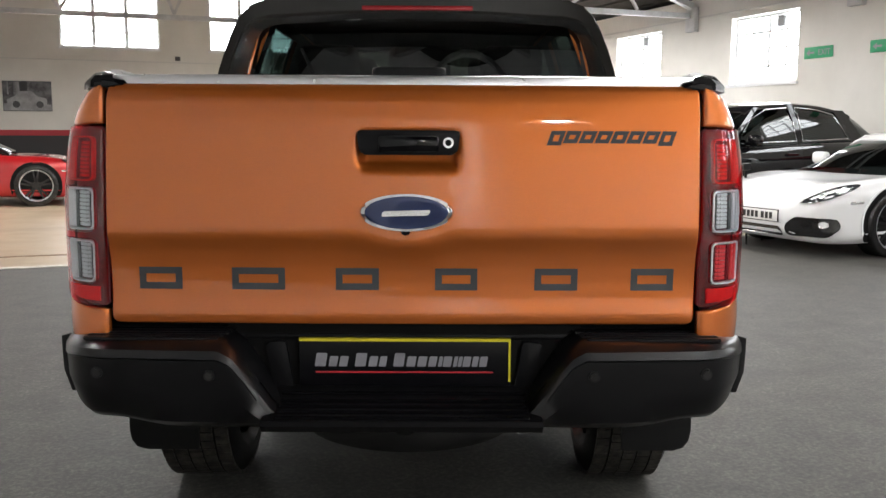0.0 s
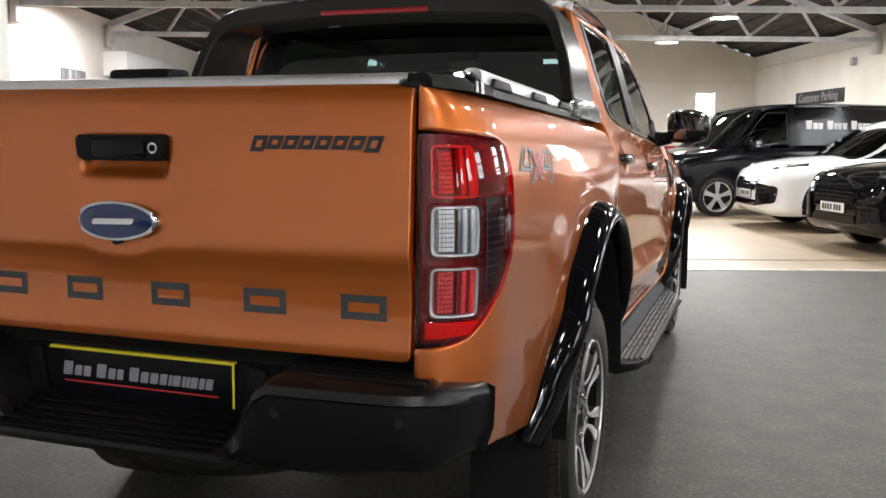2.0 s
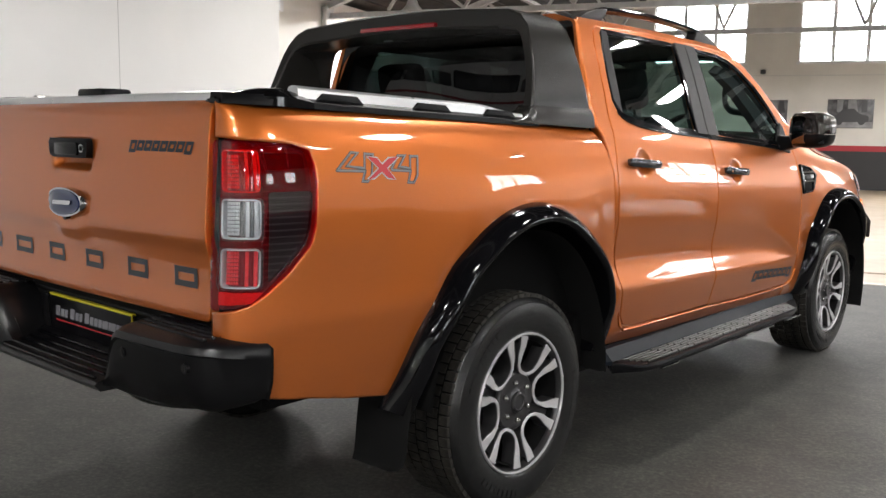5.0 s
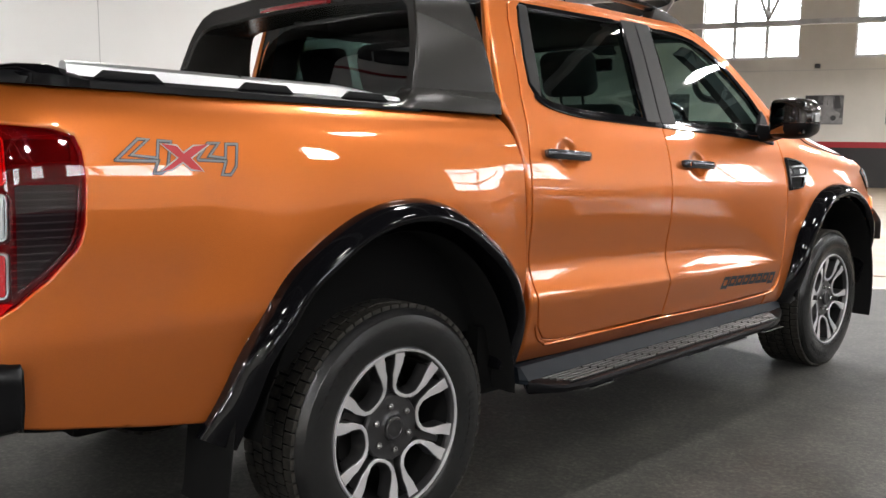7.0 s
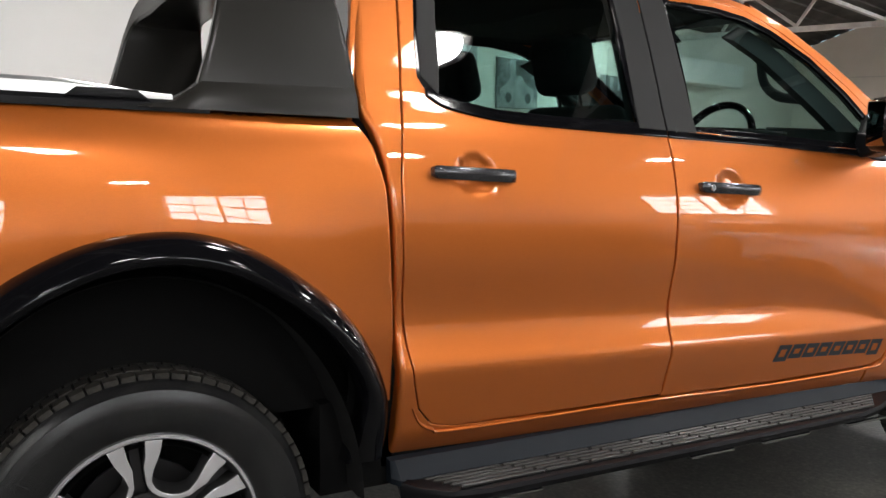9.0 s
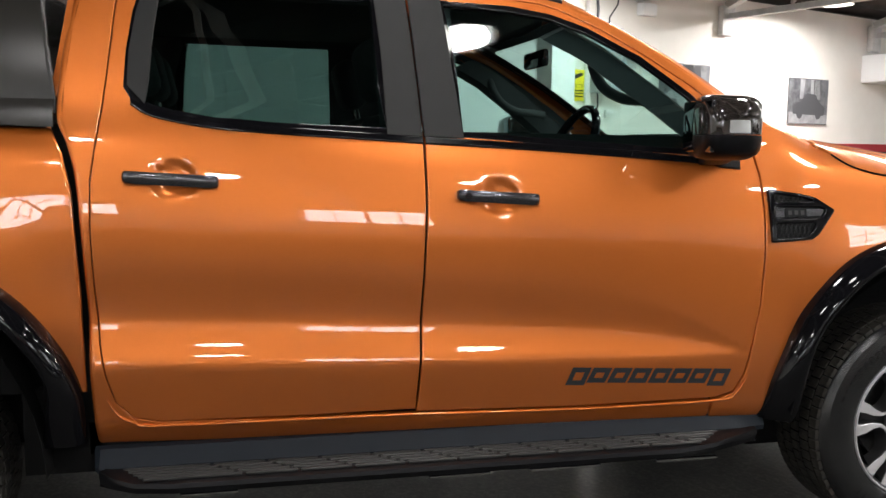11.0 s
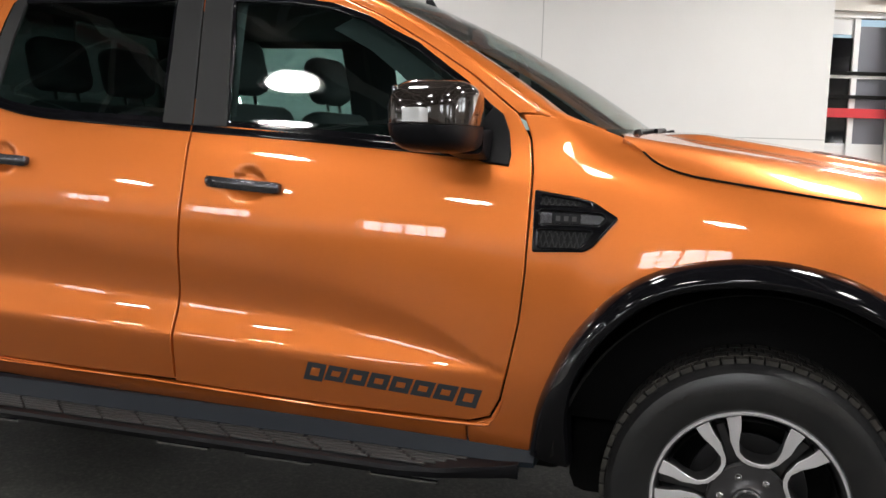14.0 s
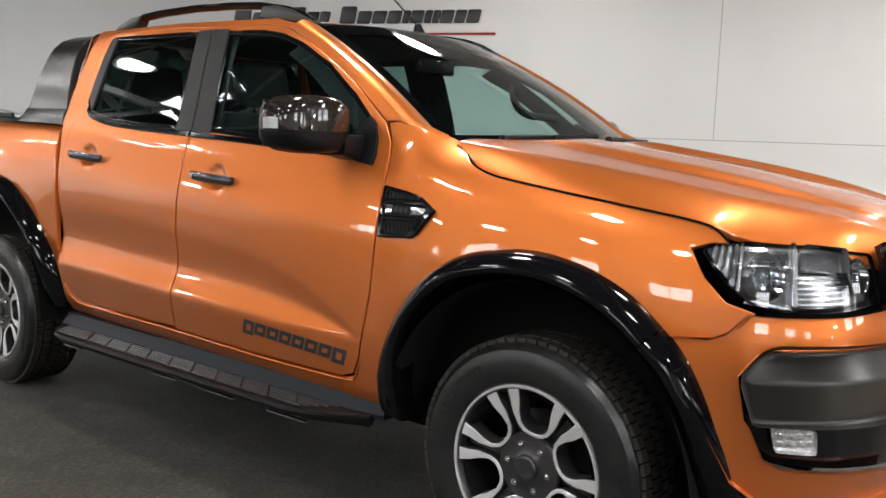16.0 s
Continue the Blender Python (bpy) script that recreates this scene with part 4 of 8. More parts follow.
for sd in (1, -1):
    L = []
    for y in np.linspace(-1.155, 0.14, 30):
        b = bed_top(y)
        x1 = 0.792 - 0.05 * ramp01(y, -1.06, -1.16)
        L.append([(x1 - 0.058, y, b - 0.012), (x1 - 0.052, y, b + 0.018), (x1 - 0.012, y, b + 0.016), (x1, y, b + 0.004), (x1 + 0.001, y, b - 0.012)])
    rail = loft("bed_rail", L, satin_black, truck, "black bed rail with a silver top strip", side=sd)
    L = []
    for y in np.linspace(-0.945, 0.06, 40):
        b = bed_top(y) + 0.012
        h = 0.036 - 0.020 * ramp01(y, -0.2, 0.06)
        L.append([(0.735, y, b), (0.737, y, b + h * 0.8), (0.748, y, b + h), (0.766, y, b + h), (0.778, y, b + h * 0.75), (0.782, y, b)])
    loft("rail_strip", L, brushed, rail, "silver rail strip", side=sd)
    for y0 in (-0.80, -0.42, -0.08):
        pts = [(y0 - 0.09, 0), (y0 - 0.062, 0.022), (y0 + 0.062, 0.022), (y0 + 0.09, 0)]
        part("rail_clip", prism(pts, 0.770, 0.790, lambda a, b, d, sd=sd: (sd * d, a, bed_top(a) + 0.010 + b), 0.004), satin_black, rail)
    L = []
    for y, h, w in ((-1.160, -0.006, 0.03), (-1.14, 0.002, 0.05), (-1.10, 0.014, 0.066), (-1.05, 0.024, 0.072), (-0.985, 0.028, 0.073), (-0.945, 0.020, 0.07), (-0.90, 0.006, 0.06)):
        b = bed_top(y) - 0.002
        o = 0.794 - 0.062 * ramp01(y, -1.03, -1.165)
        L.append([(o - w - 0.03, y, b - 0.005), (o - w - 0.02, y, b + h * 0.8 + 0.006), (o - w * 0.6, y, b + h + 0.012), (o - 0.02, y, b + h + 0.008), (o, y, b + h * 0.4 + 0.004), (o + 0.002, y, b - 0.01)])
    loft("rail_end_cap", L, gloss_black, rail, "raised black end cap", side=sd)

# -- sports bar --
hoop = []
side_of = [(0.786, 1.372, 0.112, 0.512, 0.072), (0.782, 1.418, 0.122, 0.508, 0.072), (0.766, 1.50, 0.150, 0.496, 0.066), (0.744, 1.58, 0.172, 0.484, 0.064), (0.716, 1.655, 0.190, 0.474, 0.066), (0.690, 1.708, 0.206, 0.468, 0.074),
           (0.650, 1.748, 0.216, 0.464, 0.084), (0.585, 1.773, 0.224, 0.462, 0.092)]
for x, z, y0, y1, t in side_of:
    hoop.append((x, z, y0, y1, t))
for x in (0.45, 0.30, 0.15, 0.0):
    hoop.append((x, 1.800 - 0.075 * (x / 0.585) ** 2 * 0.36, 0.236, 0.462, 0.095))
full = hoop + [(-x, z, y0, y1, t) for x, z, y0, y1, t in hoop[-2::-1]]
rings = []
for i, (x, z, y0, y1, t) in enumerate(full):
    a, b = full[max(i - 1, 0)], full[min(i + 1, len(full) - 1)]
    d = Vector((b[0] - a[0], 0, b[1] - a[1])).normalized()
    inn = Vector((-d.z, 0, d.x))
    inn = inn if inn.dot(Vector((-x, 0, 1.3 - z))) > 0 else -inn
    if i in (0, len(full) - 1):
        inn = Vector((-1 if x > 0 else 1, 0, 0))
    ring = []
    for f, g in ((0.022, 0.0), (0.0, 0.09), (0.0, 0.86), (0.03, 1.0), (0.97, 1.0), (1.0, 0.88), (1.0, 0.08), (0.982, 0.0), (0.965, 0.0), (0.7, 0.0), (0.3, 0.0), (0.045, 0.0)):
        ring.append((x * 0.985 + inn.x * t * 0.58 * g, y0 + (y1 - y0) * f, z + inn.z * t * 0.8 * g))
    rings.append(ring)
sports_bar = loft("sports_bar", rings, bar_black, truck, "dark grey sports bar hooped over the bed behind the cab", sharp=28)
for sd in (1, -1):
    L = []
    for y, h in ((-0.02, 0.006), (0.06, 0.022), (0.10, 0.045), (0.125, 0.066), (0.30, 0.070), (0.505, 0.074)):
        b = bed_top(y) - 0.004
        L.append([(0.70, y, b), (0.712, y, b + h), (0.776, y, b + h), (0.793, y, b + h * 0.6), (0.800, y, b)])
    loft("bar_foot", L, bar_black, sports_bar, side=sd)
part("brake_lamp", bm_box((-0.215, 0.218, 1.728), (0.215, 0.245, 1.748), 0.006), principled("brake_lamp_red", (0.30, 0.01, 0.015), 0.15, 0.0, 1.0), sports_bar, "long red high-level brake lamp")

# -- cab --
SPLIT = [(1.512, 1.335), (1.513, 1.14), (1.505, 0.942), (1.497, 0.757), (1.486, 0.55), (1.484, 0.522)]
SPLIT_UP = [(1.512, 1.335), (1.500, 1.50), (1.486, 1.66), (1.478, 1.752)]
REAR_EDGE = [(0.76, 0.524), (0.69, 0.541), (0.648, 0.59), (0.628, 0.66), (0.612, 0.76), (0.602, 0.90), (0.597, 1.05), (0.598, 1.19), (0.612, 1.30), (0.624, 1.38), (0.636, 1.48), (0.656, 1.68), (0.676, 1.735), (0.71, 1.757)]
FRONT_EDGE = [(1.90, 1.738), (1.96, 1.722), (2.10, 1.662), (2.25, 1.580), (2.40, 1.487), (2.54, 1.380), (2.582, 1.31), (2.598, 1.22), (2.602, 1.10), (2.599, 0.95), (2.588, 0.808), (2.568, 0.70), (2.543, 0.585), (2.513, 0.527), (2.45, 0.507)]
R_WIN = [(0.684, 1.448), (0.705, 1.412), (0.745, 1.388), (0.80, 1.373), (0.92, 1.353), (1.10, 1.341), (1.41, 1.331), (1.402, 1.46), (1.393, 1.60), (1.385, 1.735), (1.30, 1.738), (0.745, 1.742), (0.725, 1.725), (0.706, 1.66), (0.690, 1.55)]
F_WIN = [(1.626, 1.324), (1.90, 1.306), (2.20, 1.288), (2.43, 1.275), (2.475, 1.285), (2.505, 1.335), (2.49, 1.372), (2.38, 1.468), (2.22, 1.578), (2.05, 1.662), (1.93, 1.702), (1.80, 1.722), (1.585, 1.730), (1.596, 1.60), (1.610, 1.46)]
gap = 0.0035


def shrink(poly, d):
    r = np.array(poly, float)
    if 0.5 * np.sum(r[:, 0] * np.roll(r[:, 1], -1) - np.roll(r[:, 0], -1) * r[:, 1]) < 0:
        r = r[::-1]
    t = np.roll(r, -1, axis=0) - np.roll(r, 1, axis=0)
    n = np.column_stack([-t[:, 1], t[:, 0]]) / np.linalg.norm(t, axis=1)[:, None]
    return [tuple(p) for p in r + n * d]


def cab_off(d):
    def lift(y, z):
        h = 0.004
        x = cab_x(y, z)
        gy, gz = (cab_x(y + h, z) - x) / h, (cab_x(y, z + h) - x) / h
        L = np.sqrt(1 + gy * gy + gz * gz)
        return x + d / L, y - d * gy / L, z - d * gz / L
    return lift


REAR_DOOR = REAR_EDGE + [(1.2, 1.765), (1.478, 1.752)] + SPLIT_UP[::-1][1:] + SPLIT[1:] + [(1.2, 0.520)]
FRONT_DOOR = [(1.478, 1.752), (1.75, 1.752)] + FRONT_EDGE + [(2.0, 0.503), (1.484, 0.514)] + SPLIT[::-1][1:] + SPLIT_UP[1:-1]


def door_dish(lift, cy, cz):
    """A finger recess in the skin behind the handle."""
    def f(y, z):
        x, yy, zz = lift(y, z)
        r = ((y - cy) / 0.062) ** 2 + ((z - cz) / 0.050) ** 2
        return x - 0.015 / (1 + np.exp((np.sqrt(r) - 0.86) / 0.08)), yy, zz
    return f


def door(name, poly, win, hc, side, label):
    lift = door_dish(lift_cab, *hc)
    d = panel(name, shrink(poly, gap), lift, paint, truck, 0.017, 0.02, side, holes=[win], label=label)
    # black rubber and trim round the glass
    panel("window_trim", shrink(win, -0.004), cab_off(0.001), gloss_black, d, 0.03, 0.012, side, holes=[shrink(win, 0.016)], roll=0.003)
    return d


RC, FC = (0.818, 1.198), (1.736, 1.148)
for sd in (1, -1):
    rd = door("rear_door", REAR_DOOR, R_WIN, RC, sd, "orange rear door with dark tinted glass")
    fd = door("front_door", FRONT_DOOR, F_WIN, FC, sd, "orange front door with a clear side window")
    panel("side_glass", shrink(R_WIN, 0.012), cab_off(-0.006), privacy_glass, rd, 0.05, 0.0, sd, label="dark tinted rear side window")
    panel("side_glass", shrink(F_WIN, 0.012), cab_off(-0.006), window_glass, fd, 0.05, 0.0, sd, label="greenish clear side window")
    # the black uprights between the windows, and the wedge at the rear of the glass
    for own, poly in ((rd, [(1.405, 1.325), (1.509, 1.322), (1.497, 1.50), (1.476, 1.742), (1.380, 1.742), (1.396, 1.56)]), (fd, [(1.515, 1.321), (1.634, 1.318), (1.612, 1.50), (1.583, 1.738), (1.482, 1.742), (1.502, 1.50)]),
                      (rd, [(0.690, 1.452), (0.738, 1.400), (0.748, 1.47), (0.758, 1.60), (0.778, 1.735), (0.735, 1.738), (0.712, 1.66), (0.694, 1.55)])):
        panel("pillar_trim", poly, cab_off(0.004), trim_black, own, 0.04, 0.012, sd, label="matt dark grey window pillar trim")
    # belt moulding
    for own, pts in ((rd, [(0.70, 1.408), (0.74, 1.383), (0.80, 1.366), (0.92, 1.346), (1.10, 1.333), (1.508, 1.312)]), (fd, [(1.516, 1.311), (1.90, 1.292), (2.20, 1.273), (2.42, 1.258)])):
        line = smooth_line(pts, 24)
        poly = [(a, b - 0.011) for a, b in line] + [(a, b + 0.010) for a, b in line[::-1]]
        panel("belt_moulding", poly, cab_off(0.007), gloss_black, own, 0.04, 0.012, sd, roll=0.004, label="black belt moulding")
    # handles
    for own, (cy, cz), key in ((rd, RC, False), (fd, FC, True)):
        L = []
        ends = [(-0.135, 0.022), (-0.128, 0.027), (-0.10, 0.033), (-0.05, 0.037), (0.0, 0.038), (0.05, 0.036), (0.088, 0.031), (0.108, 0.026), (0.114, 0.016)]
        for dy, o in ends:
            y = cy + dy
            zc = cz - 0.055 * dy
            h = 0.017 if -0.13 < dy < 0.11 else 0.012
            xs = float(cab_x(np.array([y]), np.array([zc]))[0])
            thin = 0.014 if abs(dy) < 0.07 else o + 0.004
            L.append([(xs + o - thin, y, zc - h * 0.8), (xs + o - thin, y, zc + h * 0.8), (xs + o - 0.006, y, zc + h), (xs + o, y, zc + h * 0.5), (xs + o, y, zc - h * 0.4), (xs + o - 0.006, y, zc - h)])
        hd = loft("door_handle", L, handle_dark, own, "dark chrome pull handle", sharp=60, side=sd)
        if key:
            xs = float(cab_x(np.array([cy - 0.108]), np.array([cz]))[0])
            bm = bmesh.new()
            add_tube(bm, (sd * (xs + 0.02), cy - 0.107, cz + 0.006), (sd * (xs + 0.0345), cy - 0.107, cz + 0.006), 0.0095, 16)
            part("key_barrel", bm, chrome, own)
    # dark inner door cards
    for own, poly, win in ((rd, REAR_DOOR, R_WIN), (fd, FRONT_DOOR, F_WIN)):
        panel("door_card", shrink(poly, 0.012), cab_off(-0.034), seat_cloth, own, 0.06, 0.0, sd, holes=[shrink(win, 0.004)], label="black inner door card")
    # dark lining inside the roof edge and pillars
    panel("pillar_lining", [(0.60, 1.36), (0.60, 1.765), (1.2, 1.772), (1.84, 1.758), (1.97, 1.725), (2.12, 1.667), (2.27, 1.585), (2.42, 1.492), (2.56, 1.395), (2.50, 1.36), (2.40, 1.455), (2.24, 1.560), (2.07, 1.645), (1.95, 1.690), (1.80, 1.712), (1.62, 1.718), (1.64, 1.36), (1.39, 1.36), (1.37, 1.722), (0.76, 1.728), (0.72, 1.60), (0.72, 1.36)], cab_off(-0.030), lining_dark, truck, 0.05, 0.0, sd)
    # cab side behind and over the doors
    back = [(0.588, 0.446), (0.584, 0.60), (0.578, 0.87), (0.560, 1.17), (0.535, 1.29), (0.508, 1.36), (0.512, 1.47), (0.53, 1.62), (0.548, 1.70), (0.572, 1.765)]
    poly = [(y + 0.018, z) for y, z in back] + [(0.60, 1.782), (1.2, 1.788), (1.85, 1.772)] + [(1.99, 1.738), (2.14, 1.680), (2.29, 1.597), (2.44, 1.503), (2.60, 1.398), (2.64, 1.381)]
    poly += [(2.60, 1.379), (2.548, 1.381)] + FRONT_EDGE[::-1][9:] + [(1.75, 1.752), (1.478, 1.752), (1.2, 1.765)] + REAR_EDGE[::-1] + [(1.2, 0.512), (2.0, 0.497), (2.44, 0.499), (2.44, 0.436), (1.2, 0.446)]
    panel("cab_side", poly, cab_off(-0.002), paint, truck, 0.024, 0.02, sd, roll=0.003, label="orange cab frame round the doors")
    # the cab's rear edge turns in with a wide radius
    L = []
    for y, z in smooth_line(back, 60):
        x = float(cab_x(np.array([y + 0.018]), np.array([z]))[0]) - 0.002
        L.append([(x, y + 0.020, z)] + [(x - 0.014 * (1 - math.cos(a)), y + 0.018 - 0.014 * math.sin(a), z) for a in np.linspace(0, math.pi / 2, 8)] + [(x - 0.05, y + 0.004, z)])
    loft("cab_corner", L, paint, truck, "orange rolled rear edge of the cab", closed=False, caps=False, sharp=60, side=sd)
    # rolled lip of the sill, along the foot of the doors
    foot = smooth_line([(0.628, 0.60), (0.655, 0.552), (0.695, 0.528), (0.76, 0.514), (1.2, 0.511), (1.484, 0.508), (2.0, 0.4955), (2.45, 0.499), (2.520, 0.519), (2.552, 0.582)], 72)
    L = []
    for y, z in foot:
        x = float(cab_x(np.array([y]), np.array([z]))[0]) - 0.003
        L.append([(x + 0.0075 * math.cos(a), y, z + 0.006 * math.sin(a)) for a in np.linspace(-1.9, 1.9, 9)])
    loft("sill_lip", L, paint, truck, "orange rolled sill lip under the doors", closed=False, caps=False, sharp=80, side=sd)
    # dark joint between cab and bed, and shut-line backing
    panel("joint_backing", [(0.46, 0.50), (2.60, 0.50), (2.66, 1.20), (2.60, 1.34), (0.46, 1.36)], cab_off(-0.036), void_black, truck, 0.08, 0.0, sd)

# wheel-arch wing with its vent
def wing_off(d):
    return lambda y, z: (wing_x(y, z) + d, y, z)


GAPLINE = [(2.835, 1.318), (2.875, 1.290), (2.915, 1.258), (2.955, 1.238), (3.01, 1.222), (3.07, 1.212), (3.25, 1.188), (3.43, 1.165), (3.60, 1.142), (3.68, 1.128), (3.715, 1.112), (3.742, 1.09)]
for sd in (1, -1):
    top = [(2.556, 1.375), (2.60, 1.374), (2.66, 1.371), (2.74, 1.348), (2.80, 1.332)] + GAPLINE + [(3.70, 1.087), (3.655, 1.070), (3.70, 1.0), (3.76, 0.945), (3.83, 0.925), (3.80, 0.885), (3.74, 0.853), (3.64, 0.843)]
    ar = arch(WB, 0.585, 0.625, 47, 168)
    poly = top + ar + [(2.62, 0.434), (2.446, 0.436), (2.446, 0.501), (2.47, 0.504), (2.514, 0.521), (2.546, 0.583), (2.570, 0.70), (2.590, 0.808), (2.601, 0.95), (2.604, 1.10), (2.600, 1.22), (2.584, 1.31)]
    wing = panel("front_wing", poly[::-1], lift_wing, paint, truck, 0.022, 0.02, sd, label="orange front wing")
    # black tube along the bonnet edge, standing in for the shade in its gap
    seam = bmesh.new()
    line = [(y, z) for y, z in smooth_line(GAPLINE, 40)]
    pts = [Vector((sd * (float(wing_x(np.array([y]), np.array([z]))[0]) - 0.001), y, z + 0.002)) for y, z in line]
    for a, b in zip(pts, pts[1:]):
        add_tube(seam, a, b, 0.0032, 8)
    part("bonnet_seal", seam, void_black, wing, "dark gap along the bonnet edge")
    vent = rounded([(2.612, 1.172), (2.72, 1.158), (2.775, 1.146), (2.842, 1.106), (2.78, 1.028), (2.755, 1.012), (2.617, 1.004)], 0.008)
    wells = [rounded(q, 0.006, 3) for q in ([(2.630, 1.158), (2.735, 1.146), (2.772, 1.134), (2.630, 1.131)], [(2.630, 1.117), (2.796, 1.114), (2.812, 1.105), (2.795, 1.082), (2.630, 1.078)], [(2.630, 1.064), (2.776, 1.066), (2.760, 1.040), (2.742, 1.022), (2.632, 1.018)])]
    v = panel("wing_vent", vent, wing_off(0.014), gloss_black, wing, 0.012, 0.02, sd, holes=wells, roll=0.005, label="gloss black wing vent with three meshed wells")
    panel("vent_backing", shrink(vent, 0.008), wing_off(0.002), satin_black, wing, 0.03, 0.0, sd)
    for top in (True, False):
        for i in range(8):
            y = 2.634 + i * 0.0165
            z0, z1 = (1.132, 1.156 - 0.0012 * i) if top else (1.020 + (0.004 * max(0, i - 6)), 1.063)
            if top and i > 6:
                continue
            for lean in (0.007, -0.007):
                panel("vent_mesh", [(y - lean, z0), (y + 0.0035 - lean, z0), (y + 0.0035 + lean, z1), (y + lean, z1)], wing_off(0.007), trim_black, wing, 0.03, 0.004, sd, roll=0.0008)
    panel("vent_bar", [(2.632, 1.081), (2.792, 1.085), (2.806, 1.104), (2.792, 1.111), (2.632, 1.114)], wing_off(0.0085), handle_dark, wing, 0.02, 0.006, sd, roll=0.003, label="dark chrome middle bar")
    panel("vent_plate", rounded([(2.664, 1.084), (2.742, 1.086), (2.742, 1.111), (2.664, 1.112)], 0.003), wing_off(0.0115), satin_black, wing, 0.02, 0.005, sd, roll=0.002)
    for i in range(3):
        y = 2.675 + i * 0.022
        panel("vent_mark", [(y, 1.091), (y + 0.013, 1.091), (y + 0.013, 1.105), (y, 1.105)], wing_off(0.0128), grey_plastic, wing, 0.02, 0.002, sd, roll=0.001)

# slanted marks on the lower doors and the drive badge on the bed
fdoors = [o for o in truck.children if o.name.startswith("front_door")]
for sd, own in zip((1, -1), fdoors):
    a, b = (1.940, 2.480)
    slanted_mark(a, b, 0.588, 0.636, lift_cab, own, side=sd, slope=-0.055, name="door_mark")


# -- roof --
ROOF_C = curve([(0.40, 1.790), (0.60, 1.803), (0.9, 1.817), (1.3, 1.820), (1.6, 1.812), (1.85, 1.796), (2.05, 1.770), (2.2, 1.735)], 0.05)
roof_z = lambda x, y: ROOF_C(y) - 0.026 * np.abs(x / 0.6) ** 2.4 - 0.012 * np.clip((np.abs(x) - 0.5) / 0.14, 0, 1) ** 2
lift_roof = lambda x, y: (x, y, roof_z(x, y))
panel("roof", rounded([(-0.636, 0.57), (0.636, 0.57), (0.630, 1.85), (0.60, 1.985), (0.30, 2.075), (0.0, 2.095), (-0.30, 2.075), (-0.60, 1.985), (-0.630, 1.85)], [0.03, 0.03] + [0.0] * 7), lift_roof, paint, truck, 0.04, 0.02, label="orange cab roof")
panel("headlining", [(-0.60, 0.60), (0.60, 0.60), (0.60, 1.85), (0.56, 1.95), (0.28, 2.04), (0.0, 2.06), (-0.28, 2.04), (-0.56, 1.95), (-0.60, 1.85)], lambda x, y: (x, y, roof_z(x, y) - 0.035), lining_dark, truck, 0.06, 0.01, label="dark headlining")
for sd in (1, -1):
    rail = new("roof_rail")
    rail.parent = truck
    rail.matrix_parent_inverse = truck.matrix_basis.inverted()
    tagged(rail, "black and grey roof rail")
    L = []
    for y, z, w in ((0.70, 1.800, 0.026), (0.76, 1.822, 0.026), (0.86, 1.848, 0.024), (1.0, 1.858, 0.022), (1.25, 1.864, 0.022), (1.5, 1.858, 0.022), (1.7, 1.846, 0.022), (1.84, 1.824, 0.022), (1.93, 1.796, 0.02), (1.99, 1.766, 0.014)):
        x = 0.585
        L.append([(x - w, y, z - 0.016), (x - w * 0.7, y, z), (x + w * 0.6, y, z), (x + w, y, z - 0.014), (x + w * 0.6, y, z - 0.028), (x - w * 0.6, y, z - 0.028)])
    loft("rail_bar", L, gloss_black, rail, sharp=60, side=sd)
    for pts in ([(0.64, 1.776), (0.70, 1.806), (0.80, 1.834), (0.875, 1.842), (0.86, 1.825), (0.83, 1.788)], [(1.70, 1.784), (1.72, 1.826), (1.80, 1.826), (1.90, 1.802), (2.02, 1.748), (1.99, 1.744)]):
        part("rail_foot", prism(pts, 0.560, 0.614, lambda a, b, d, sd=sd: (sd * d, a, b), 0.006), grey_plastic, rail, "grey rail foot")
bm = bmesh.new()
add_tube(bm, (0, 2.02, 1.775), (0, 2.01, 1.815), 0.028, 16, 0.014)
add_tube(bm, (0, 2.01, 1.81), (0, 1.80, 1.99), 0.0035, 6)
part("aerial", bm, satin_black, truck, "short black roof aerial")

# -- glass front and rear --


def lift_screen(x, t):
    """The windscreen: t runs 0 at the cowl to 1 at the roof."""
    yc = 2.905 + (2.085 - 2.905) * t
    zc = 1.315 + (1.772 - 1.315) * t + 0.030 * np.sin(math.pi * t)
    k = np.abs(x / 0.68) ** 2.2
    return x, yc - k * (0.135 - 0.02 * t), zc - k * (0.012 + 0.022 * t)


panel("windscreen", rounded([(-0.705, 0.0), (0.705, 0.0), (0.60, 1.0), (-0.60, 1.0)], 0.03), lift_screen, windscreen_glass, truck, 0.06, 0.0, label="clear raked windscreen", out=-1)
panel("screen_band", [(-0.712, -0.03), (0.712, -0.03), (0.604, 1.01), (-0.604, 1.01)], lambda x, t: tuple(np.add(lift_screen(x, t), (0 * x, 0.0 * x, -0.004 + 0 * x))), gloss_black, truck, 0.05, 0.0,
      holes=[rounded([(-0.655, 0.075), (0.655, 0.075), (0.545, 0.90), (0.09, 0.90), (0.06, 0.80), (-0.06, 0.80), (-0.09, 0.90), (-0.545, 0.90)], 0.03)], label="black screen border", out=-1)
